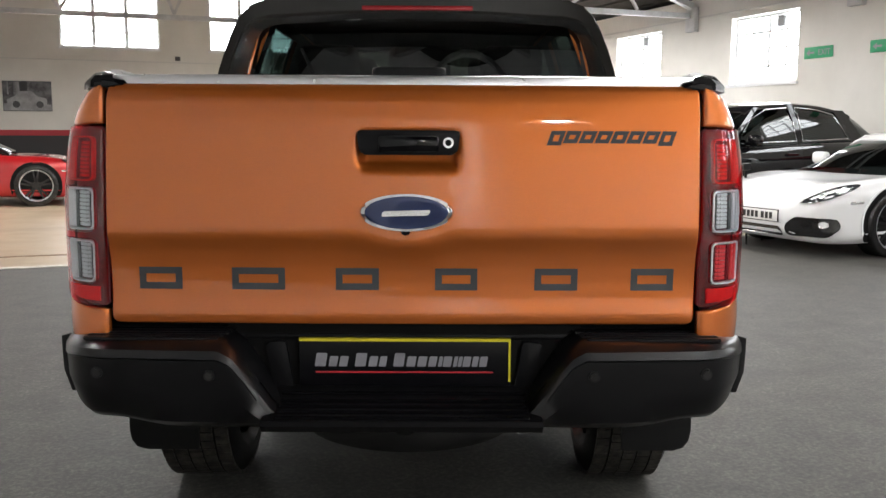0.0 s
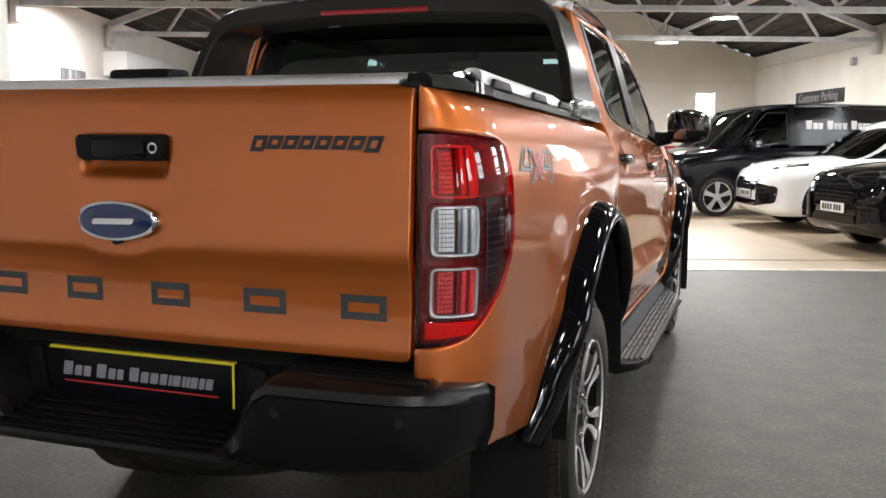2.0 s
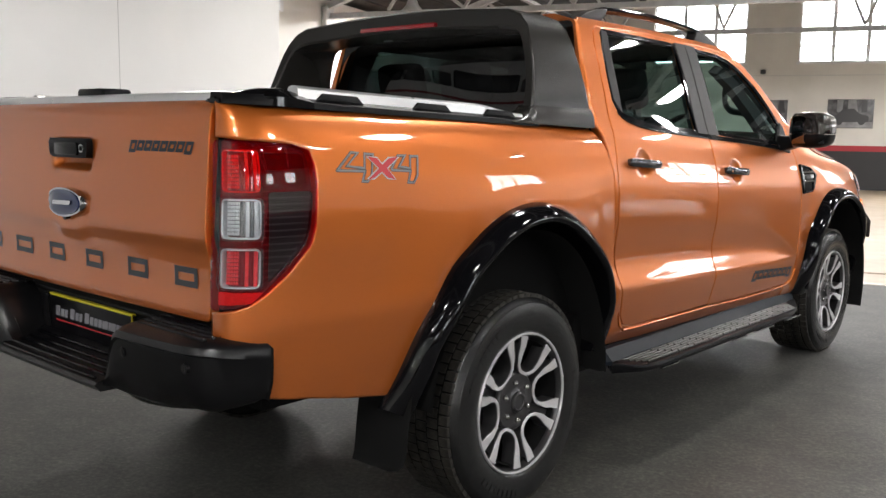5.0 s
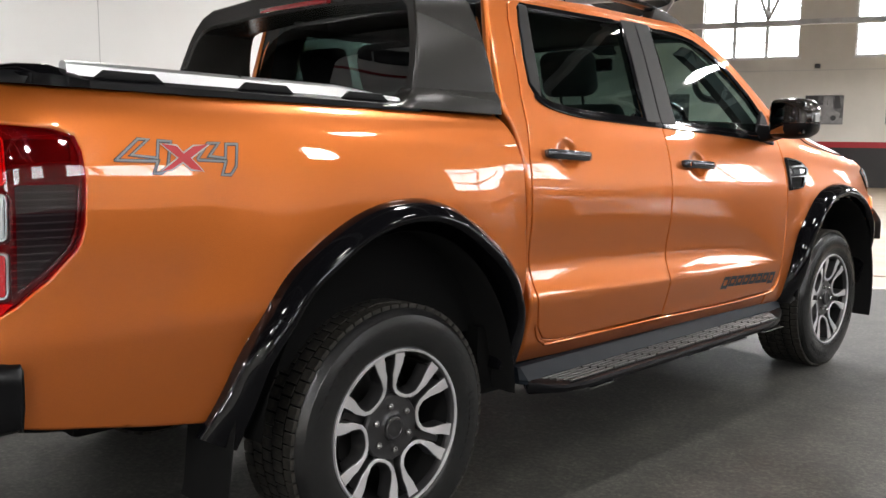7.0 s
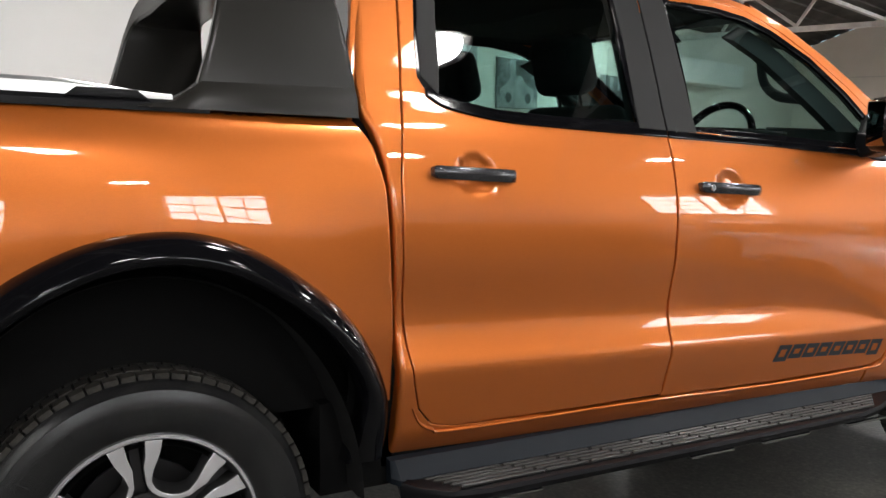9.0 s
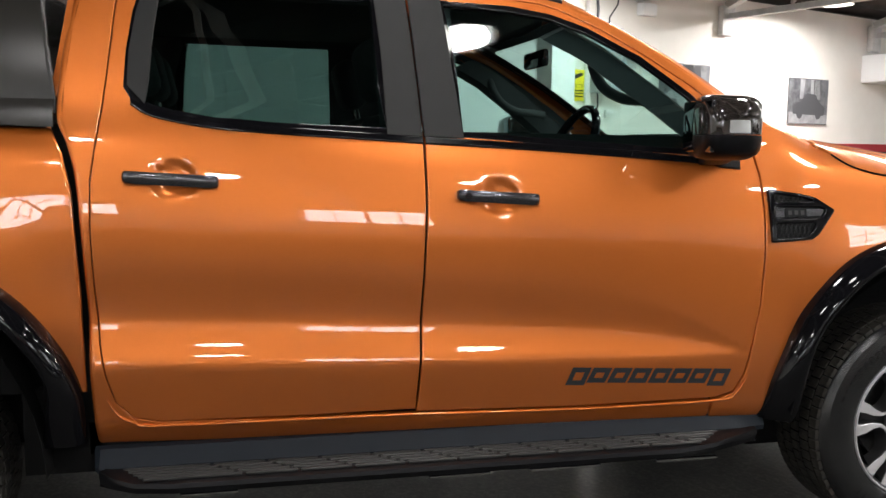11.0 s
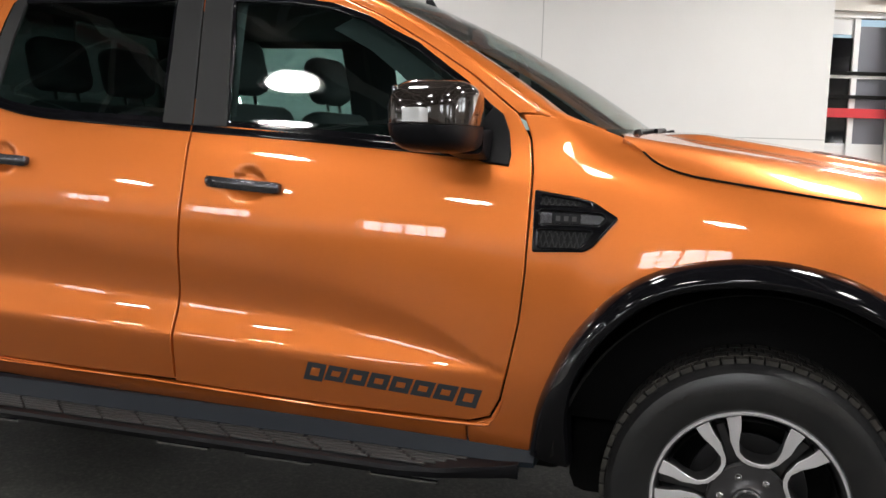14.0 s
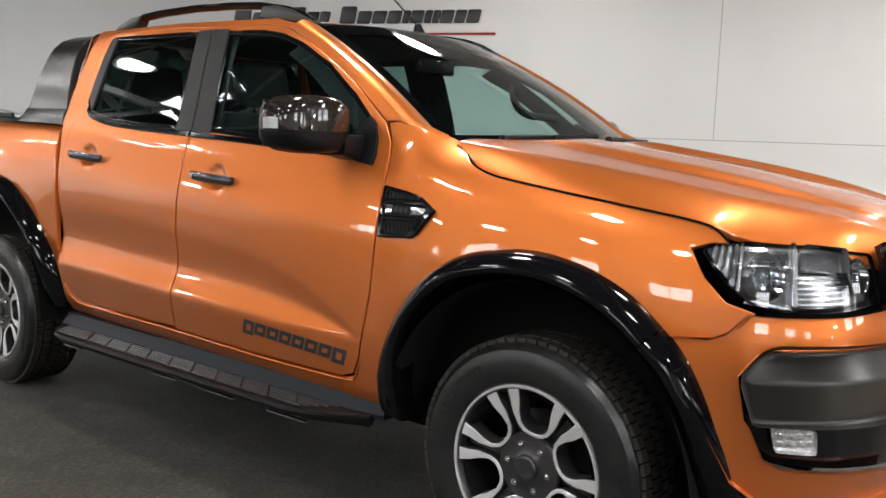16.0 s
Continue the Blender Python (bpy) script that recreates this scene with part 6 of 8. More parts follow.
    lathe("hub", [(0.104, -0.045), (0.104, -0.034), (0.098, -0.028), (0.082, -0.030), (0.050, -0.028), (0.040, -0.022), (0.036, -0.022)], dark_alloy, rim, ctr, 48, "dark grey wheel hub", out=sd)
    lathe("hub_cap", [(0.037, -0.03), (0.037, -0.014), (0.032, -0.010), (0.026, -0.010), (0.024, -0.013), (0.0, -0.013)], dark_alloy, rim, ctr, 32, out=sd)


for cy in (-0.03, WB - 0.010):
    for sd in (1, -1):
        wheel(cy, sd)

# -- steps and sills --
for sd in (1, -1):
    step = new("side_step")
    step.parent = truck
    step.matrix_parent_inverse = truck.matrix_basis.inverted()
    tagged(step, "dark plastic side step with ribbed tread")
    L = []
    for y, k in ((0.585, 0.0), (0.60, 1.0), (1.2, 1.0), (2.0, 1.0), (2.55, 1.0), (2.64, 0.35)):
        L.append([(0.74, y, 0.452), (0.798, y, 0.454), (0.822, y, 0.449), (0.862 - 0.03 * (1 - k), y, 0.406), (0.858 - 0.03 * (1 - k), y, 0.390), (0.74, y, 0.388)])
    loft("sill_panel", L, sill_plastic, step, "blue-grey sill panel", sharp=25, side=sd)
    L = []
    for y, x1, dz in ((0.600, 0.865, 0.010), (0.64, 0.915, 0.004), (0.70, 0.955, 0.0), (0.80, 0.975, 0.0), (1.5, 0.978, 0.0), (2.28, 0.975, 0.0), (2.40, 0.952, 0.002), (2.52, 0.905, 0.006), (2.60, 0.868, 0.01)):
        L.append([(0.84, y, 0.385), (0.842, y, 0.402 + dz), (x1 - 0.022, y, 0.398 + dz), (x1 - 0.004, y, 0.392 + dz), (x1, y, 0.380 + dz), (x1 - 0.012, y, 0.362), (0.86, y, 0.358)])
    board = loft("step_board", L, satin_black, step, "black step board", sharp=40, side=sd)
    for i in range(5):
        x = 0.864 + i * 0.0205
        yA, yB = 0.72 - 0.015 * (4 - i), 2.36 + 0.025 * (4 - i)
        ends = [yA] + [q for q in np.arange(0.90 + 0.022 * i, yB - 0.06, 0.15)] + [yB]
        for a, b in zip(ends[:-1], ends[1:]):
            a, b = a + 0.004, b - 0.004
            lo, hi = sorted((sd * x, sd * (x + 0.0110)))
            part("tread_rib", bm_box((lo, a, 0.397), (hi, b, 0.4065), 0.003, 1), rib_grey, board)
    for ya, yb in ((0.82, 0.97), (1.50, 1.68), (1.80, 2.02), (2.20, 2.40)):
        L = [[(0.955, y, 0.350), (0.972, y, 0.354), (0.975, y, 0.362), (0.958, y, 0.362)] for y in (ya, (ya + yb) / 2, yb)]
        loft("step_edge", L, chrome, step, "bright edge strip under the step", side=sd)
    for y in (0.92, 1.35, 1.8, 2.2):
        part("step_bracket", bm_box((sd * 0.70 if sd > 0 else -0.90, y - 0.02, 0.335), (0.90 if sd > 0 else -0.70, y + 0.02, 0.362), 0.004), matt_black, step)

# -- rear bumper --
rb = new("rear_bumper")
rb.parent = truck
rb.matrix_parent_inverse = truck.matrix_basis.inverted()
tagged(rb, "black plastic rear step bumper with parking sensors")


def bump_plan(x):
    """How far back the bumper reaches at x."""
    q = np.abs(x)
    return -1.300 + 0.020 * (q / 0.6) ** 2 + 0.19 * np.clip((q - 0.66) / 0.205, 0, 1) ** 3.4


for sd in (1, -1):
    L = []
    for x in np.r_[np.linspace(0.285, 0.66, 14), np.linspace(0.68, 0.80, 9), np.linspace(0.81, 0.866, 16)]:
        y = float(bump_plan(x))
        k = ramp01(x, 0.27, 0.43)
        e = float(np.clip((x - 0.755) / 0.11, 0, 1))
        zt = 0.598 + 0.178 * k - 0.024 * e ** 1.5
        zl = zt - 0.030
        bot = 0.568 + 0.02 * ramp01(x, 0.55, 0.70) + 0.030 * ramp01(x, 0.74, 0.84) - 0.004 * k
        inn = 0.07 * (1 - k)
        yb = -1.088 - 0.012 * e
        L.append([(x, yb, zt + 0.004), (x, y + 0.050 + inn * 0.3, zt + 0.004), (x, y + 0.022 + inn, zt - 0.002), (x, y + 0.002 + inn * 0.6, zt - 0.012), (x, y - 0.004 + inn * 0.6, zl), (x, y + 0.005 + inn * 0.4, zl - 0.007), (x, y + 0.010, (zl + bot) / 2), (x, y + 0.030, bot + 0.02), (x, y + 0.060, bot), (x, yb, bot)])
        L[-1] = [(px - 0.32 * e * e * max(0.0, 0.675 - pz), min(py, yb), pz) for px, py, pz in L[-1]]
    blk = loft("bumper_end", L, bumper_black, rb, "black bumper end with a step pad", sharp=40, side=sd)
    for i in range(5):
        y0 = -1.235 + i * 0.026
        lo, hi = sorted((sd * (0.44 - 0.006 * i), sd * (0.76 - 0.0 * i)))
        part("step_rib", bm_box((lo, y0, 0.776), (hi, y0 + 0.012, 0.786), 0.003, 1), bumper_black, blk)
    for x, z in ((0.718, 0.707), (0.449, 0.706)):
        y = float(bump_plan(x)) + 0.004
        bm = bmesh.new()
        add_tube(bm, (sd * x, y + 0.02, z), (sd * x, y - 0.003, z), 0.0135, 20)
        part("parking_sensor", bm, bumper_black, rb, "round parking sensor")
        bm = bmesh.new()
        add_tube(bm, (sd * x, y, z), (sd * x, y - 0.0055, z), 0.009, 16)
        part("sensor_face", bm, grey_plastic, rb)
L = []
for x in np.linspace(-0.33, 0.33, 9):
    L.append([(x, -1.10, 0.640), (x, -1.145, 0.640), (x, -1.20, 0.618), (x, -1.27, 0.606), (x, -1.298, 0.600), (x, -1.305, 0.590), (x, -1.29, 0.572), (x, -1.10, 0.566)])
mid = loft("bumper_step", L, bumper_black, rb, "ribbed centre step of the bumper", sharp=30)
for i in range(5):
    y0 = -1.168 - i * 0.028
    z = float(np.interp(-y0, [1.145, 1.20, 1.27, 1.298], [0.640, 0.618, 0.606, 0.600]))
    part("step_rib", bm_box((-0.30 + 0.012 * i * 0, y0 - 0.012, z - 0.004), (0.30, y0, z + 0.0045), 0.003, 1), gloss_black, mid)
part("bumper_recess", bm_box((-0.44, -1.128, 0.58), (0.44, -1.10, 0.80), 0.004), matt_black, rb)
part("bumper_shelf", bm_box((-0.73, -1.132, 0.755), (0.73, -1.09, 0.772), 0.006), satin_black, rb)
for sd in (1, -1):
    pts = rounded([(sd * 0.275, 0.63), (sd * 0.325, 0.63), (sd * 0.345, 0.75), (sd * 0.295, 0.755)], 0.01)
    bm = prism(pts if sd > 0 else pts[::-1], 0.0, 0.012, lambda a, b, d: (a, -1.130 - d, b), 0.004)
    part("recess_cheek", bm, satin_black, rb)
# dealer plate: black with a yellow edge, its wording kept as bars
plate = part("number_plate", bm_box((-0.260, -1.148, 0.642), (0.264, -1.138, 0.762), 0.002), plate_black, rb, "black dealer plate with yellow edges and pale bars")
part("plate_edge", bm_box((-0.260, -1.150, 0.7560), (0.264, -1.1375, 0.7635)), yellow_trim, plate)
part("plate_edge", bm_box((0.2590, -1.150, 0.655), (0.2645, -1.1475, 0.7555)), yellow_trim, plate)
x = -0.222
for word in ((0.026, 0.02, 0.02), (0.026, 0.02, 0.017), (0.025, 0.021, 0.021, 0.019, 0.009, 0.02, 0.009, 0.009, 0.018, 0.014, 0.018)):
    for n, w in enumerate([q * 1.29 for q in word]):
        h = 0.034 if n == 0 else 0.026
        part("plate_bar", prism(rounded([(x, 0.692), (x + w * 0.80, 0.692), (x + w * 0.80 + 0.005, 0.692 + h), (x + 0.005, 0.692 + h)], 0.003, 3), 0, 0.0015, lambda a, b, d: (a, -1.1478 - d, b)), white_print, plate)
        x += w
    x += 0.014
part("plate_rule", bm_box((-0.219, -1.1495, 0.676), (0.221, -1.148, 0.680)), decal_red, plate)

# mudflaps and underside
for sd in (1, -1):
    L = []
    for z, dy, w in ((0.285, -0.02, 0.82), (0.292, -0.018, 0.845), (0.31, -0.012, 0.862), (0.34, -0.008, 0.870), (0.42, 0.0, 0.872), (0.56, 0.02, 0.872)):
        L.append([(0.66, dy - 0.615, z), (w, dy - 0.615, z), (w + 0.008, dy - 0.609, z), (w, dy - 0.601, z), (0.66, dy - 0.601, z)])
    loft("mudflap", L, matt_black, truck, "black rubber mudflap", side=sd)
    part("sill_end", bm_box((0.50 if sd > 0 else -0.80, 0.40, 0.38), (0.80 if sd > 0 else -0.50, 0.60, 0.62)), void_black, truck)
part("front_axle", bm_box((-0.62, 2.70, 0.24), (0.62, 3.62, 0.52), 0.05), void_black, truck, "dark front suspension under the engine")
bm = bmesh.new()
add_tube(bm, (0, -0.66, 0.40), (0, -0.66, 0.585), 0.345, 40)
bmesh.ops.bevel(bm, geom=[e for e in bm.edges if abs(e.verts[0].co.z - e.verts[1].co.z) < 1e-5 and len(e.link_faces) == 2], offset=0.05, segments=3, profile=0.5, affect="EDGES")
part("spare_wheel", bm, rubber, truck, "spare wheel slung under the bed")
part("fuel_tank", bm_box((-0.70, 0.62, 0.30), (-0.12, 1.75, 0.50), 0.05), void_black, truck, "dark fuel tank under the cab")
part("gearbox", bm_box((-0.10, 0.70, 0.30), (0.62, 2.70, 0.50), 0.05), void_black, truck, "dark gearbox and cross members")
part("rear_axle", bm_box((-0.60, -0.20, 0.28), (0.60, 0.20, 0.46), 0.06), void_black, truck, "dark rear axle")
part("chassis", bm_box((-0.48, -0.85, 0.44), (0.48, 3.9, 0.60), 0.02), void_black, truck)
part("bed_floor", bm_box((-0.74, -1.08, 0.60), (0.74, 0.50, 0.70), 0.01), void_black, truck)
part("cab_floor", bm_box((-0.80, 0.56, 0.42), (0.80, 2.70, 0.58), 0.01), void_black, truck)
for sd in (1, -1):
    part("bed_inner", bm_box((sd * 0.74 if sd > 0 else -0.755, -1.05, 0.60), (0.755 if sd > 0 else -0.74, 0.50, 1.34)), void_black, truck)
bm = bmesh.new()
add_tube(bm, (-0.42, -0.55, 0.44), (-0.42, 0.3, 0.44), 0.034, 16)
part("exhaust_pipe", bm, matt_black, truck, "exhaust pipe under the bed")
bm = bmesh.new()
add_tube(bm, (0, -1.10, 0.53), (0, -0.95, 0.53), 0.035, 12)
part("tow_hitch", bm, matt_black, truck, "black tow hitch")

# -- door mirrors --
for sd in (1, -1):
    mir = new("door_mirror")
    mir.parent = truck
    mir.matrix_parent_inverse = truck.matrix_basis.inverted()
    tagged(mir, "dark door mirror with a clear indicator")
    def ring(x, y0, y1, z0, z1, r):
        p = rounded([(y0, z0), (y1, z0), (y1, z1), (y0, z1)], r, 5)
        return [(x, 2.372 + (a - 2.372) * (1.30 if x > 0.86 else 1.0), b) for a, b in p]
    shell = [ring(0.862, 2.36, 2.445, 1.310, 1.425, 0.03), ring(0.90, 2.312, 2.452, 1.268, 1.446, 0.035), ring(0.98, 2.296, 2.448, 1.262, 1.452, 0.04), ring(1.04, 2.292, 2.436, 1.268, 1.446, 0.045), ring(1.08, 2.296, 2.414, 1.285, 1.424, 0.045), ring(1.095, 2.312, 2.385, 1.318, 1.392, 0.03)]
    cap = lambda r, top: [(x, y, max(z, 1.336) if top else min(z, 1.334)) for x, y, z in r]
    loft("mirror_cover", [cap(r, True) for r in shell], smudged(principled("dark_bronze_cover", (0.022, 0.018, 0.016), 0.08, 0.1, 0.6), 20, 0.05, 0.10) if "dark_bronze_cover" not in bpy.data.materials else bpy.data.materials["dark_bronze_cover"], mir, "glossy dark bronze mirror cover", sharp=50, side=sd)
    loft("mirror_base", [cap(r, False) for r in shell], satin_black, mir, "black lower mirror housing", sharp=50, side=sd)
    L = [ring(0.790, 2.385, 2.475, 1.245, 1.330, 0.01), ring(0.83, 2.385, 2.470, 1.246, 1.325, 0.012), ring(0.885, 2.36, 2.45, 1.262, 1.330, 0.02)]
    loft("mirror_arm", L, satin_black, mir, side=sd)
    tri = [(2.375, 1.262), (2.46, 1.238), (2.528, 1.230), (2.532, 1.262), (2.520, 1.325), (2.500, 1.372), (2.47, 1.395)]
    panel("mirror_sail", tri, cab_off(0.010), satin_black, mir, 0.03, 0.02, sd)
    ind = [[(1.101, 2.312, 1.340), (1.101, 2.312, 1.374), (1.06, 2.325, 1.370), (1.06, 2.325, 1.344)], [(1.1015, 2.345, 1.340), (1.1015, 2.345, 1.376), (1.06, 2.345, 1.370), (1.06, 2.345, 1.344)], [(1.0995, 2.375, 1.340), (1.0985, 2.375, 1.376), (1.06, 2.37, 1.370), (1.06, 2.37, 1.344)],
           [(1.090, 2.398, 1.340), (1.0885, 2.398, 1.366), (1.06, 2.385, 1.362), (1.06, 2.385, 1.344)], [(1.083, 2.410, 1.339), (1.082, 2.410, 1.345), (1.06, 2.40, 1.344), (1.06, 2.40, 1.340)]]
    ind = [[(x, 2.318 + (y - 2.312) * 0.92, z) for x, y, z in r] for r in ind]
    loft("indicator", ind, principled("clear_indicator", (0.42, 0.42, 0.42), 0.2, 0.3, 0.6) if "clear_indicator" not in bpy.data.materials else bpy.data.materials["clear_indicator"], mir, "clear white indicator lens", sharp=50, side=sd)
    lo, hi = sorted((sd * 0.905, sd * 1.07))
    part("mirror_glass", bm_box((lo, 2.276, 1.285), (hi, 2.290, 1.432), 0.005), principled("mirror_silver", (0.14, 0.15, 0.16), 0.02, 1.0) if "mirror_silver" not in bpy.data.materials else bpy.data.materials["mirror_silver"], mir, "mirror glass")

# -- drive badge "4x4" on the bed sides: two outlined figures and a red cross with a pale edge --
FOUR_A = [(-0.878, 1.203), (-0.815, 1.255), (-0.781, 1.251), (-0.826, 1.216), (-0.774, 1.211), (-0.767, 1.251), (-0.727, 1.248), (-0.744, 1.180), (-0.762, 1.166), (-0.788, 1.168), (-0.776, 1.195), (-0.874, 1.198)]
FOUR_B = [(-0.672, 1.205), (-0.637, 1.245), (-0.598, 1.244), (-0.627, 1.212), (-0.595, 1.208), (-0.589, 1.243), (-0.549, 1.242), (-0.560, 1.181), (-0.579, 1.158), (-0.610, 1.160), (-0.597, 1.192), (-0.668, 1.196)]
CROSS = [(-0.762, 1.240), (-0.718, 1.238), (-0.703, 1.220), (-0.676, 1.237), (-0.630, 1.237), (-0.682, 1.204), (-0.652, 1.172), (-0.688, 1.175), (-0.708, 1.192), (-0.738, 1.175), (-0.768, 1.177), (-0.722, 1.206)]
for sd, own in zip((1, -1), [o for o in truck.children if o.name.startswith("bed_side")]):
    on = lambda poly: [(s_of(a), b) for a, b in poly]
    for poly in (FOUR_A, FOUR_B):
        decal_ring("badge_digit", on(poly), 0.0088, lift_bed, decal_edge, own, 0.0012, sd)
        decal_ring("badge_line", on(shrink(poly, 0.002)), 0.0048, lift_bed, decal_light, own, 0.0020, sd)
    decal("badge_x_edge", on(CROSS), lift_bed, decal_white, own, 0.0024, sd)
    decal("badge_x", on(shrink(CROSS, 0.0045)), lift_bed, decal_red, own, 0.0032, sd)

# -- inside the cab --
def seat(x, y, wide):
    root = new("seat")
    root.parent = truck
    root.matrix_parent_inverse = truck.matrix_basis.inverted()
    tagged(root, "dark cloth seat with a headrest")
    part("cushion", bm_box((x - wide / 2, y - 0.05, 0.72), (x + wide / 2, y + 0.45, 0.90), 0.05, 3), seat_cloth, root)
    m = Matrix.Translation((x, y, 0.86)) @ Matrix.Rotation(radians(14), 4, "X")
    part("backrest", bm_box((-wide / 2, -0.07, 0.0), (wide / 2, 0.06, 0.56), 0.05, 3, m), seat_cloth, root)
    part("headrest", bm_box((-0.135, -0.055, 0.60), (0.135, 0.05, 0.80), 0.045, 3, m), seat_cloth, root, "dark headrest")
    bm = bmesh.new()
    for dx in (-0.06, 0.06):
        add_tube(bm, m @ Vector((dx, 0, 0.54)), m @ Vector((dx, 0, 0.64)), 0.007, 8)
    part("headrest_posts", bm, chrome, root)


for x in (-0.37, 0.37):
    seat(x, 1.60, 0.50)
for x in (-0.40, 0.0, 0.40):
    seat(x, 0.85, 0.40)
dash = part("dashboard", bm_box((-0.70, 2.26, 0.75), (0.70, 2.80, 1.262), 0.06, 3), dash_plastic, truck, "dark grey dashboard")
part("instrument_hood", bm_box((0.20, 2.24, 1.20), (0.56, 2.50, 1.335), 0.04, 3), dash_plastic, dash)
rings = []
c, tilt = Vector((0.38, 2.11, 1.262)), Matrix.Rotation(radians(-24), 4, "X")
for a in np.linspace(0, 2 * math.pi, 40, endpoint=False):
    rings.append([tuple(c + tilt @ Vector(((0.185 + 0.014 * math.cos(b)) * math.cos(a), 0.016 * math.sin(b), (0.185 + 0.014 * math.cos(b)) * math.sin(a)))) for b in np.linspace(0, 2 * math.pi, 8, endpoint=False)])
sw = loft("steering_wheel", rings, gloss_black, truck, "black steering wheel", loop=True, caps=False, sharp=60)
bm = bmesh.new()
add_box(bm, (-0.17, -0.015, -0.025), (0.17, 0.02, 0.03), 0.012, 2, Matrix.Translation(c) @ tilt)
add_box(bm, (-0.06, -0.03, -0.07), (0.06, 0.02, 0.06), 0.02, 2, Matrix.Translation(c) @ tilt)
add_box(bm, (-0.02, -0.01, -0.17), (0.02, 0.02, -0.05), 0.006, 2, Matrix.Translation(c) @ tilt)
bm_ob("wheel_boss", bm, dash_plastic, sw)
part("inner_mirror", bm_box((-0.12, 2.10, 1.60), (0.12, 2.13, 1.665), 0.012), gloss_black, truck, "rear-view mirror")
part("roof_lining", bm_box((-0.56, 0.62, 1.735), (0.56, 2.02, 1.752), 0.004), seat_cloth, truck)
for sd in (1, -1):
    line = [(2.50, 1.31), (2.30, 1.46), (2.10, 1.60), (1.97, 1.665)]
    L = [[(sd * (cab_x(np.array([y]), np.array([z]))[0] - 0.045), y + 0.02, z), (sd * (cab_x(np.array([y]), np.array([z]))[0] - 0.045), y - 0.05, z - 0.035), (sd * (cab_x(np.array([y]), np.array([z]))[0] - 0.11), y - 0.04, z - 0.02), (sd * (cab_x(np.array([y]), np.array([z]))[0] - 0.11), y + 0.04, z + 0.02)] for y, z in line]
    loft("inner_pillar", L, seat_cloth, truck)
    # looped grab handle on the pillar
    line = smooth_line([(2.095, 1.615), (2.115, 1.545), (2.155, 1.490), (2.225, 1.456), (2.300, 1.450), (2.365, 1.442)], 24)
    L = []
    for i, (y, z) in enumerate(line):
        a, b = line[max(i - 1, 0)], line[min(i + 1, len(line) - 1)]
        n = Vector((b[1] - a[1], a[0] - b[0])).normalized()
        x = 0.615 - 0.03 * math.sin(math.pi * i / (len(line) - 1))
        L.append([(x + 0.014 * math.cos(q), y + n.x * 0.018 * math.sin(q), z + n.y * 0.018 * math.sin(q)) for q in np.linspace(0, 2 * math.pi, 10, endpoint=False)])
    loft("grab_handle", L, seat_cloth, truck, "dark looped grab handle on the pillar", side=sd, sharp=60)
# ---- the other cars on show ----
from mathutils.bvhtree import BVHTree
car_glass = glassy("car_glass", (0.10, 0.12, 0.12), 0.01, 1.55)
rim_silver = principled("silver_rim", (0.62, 0.62, 0.64), 0.36, 0.55)
rim_black = principled("black_rim", (0.02, 0.02, 0.022), 0.25, 0.4, 0.5)
lamp_dark = principled("dark_lamp_unit", (0.05, 0.055, 0.06), 0.08, 0.4, 1.0)
plate_white = principled("white_plate", (0.75, 0.75, 0.73), 0.5)


def car_paint(name, col, metal=0.0):
    return principled(name, col, 0.3, metal, 1.0, 0.02, spec=0.0 if max(col) < 0.02 else 0.5)


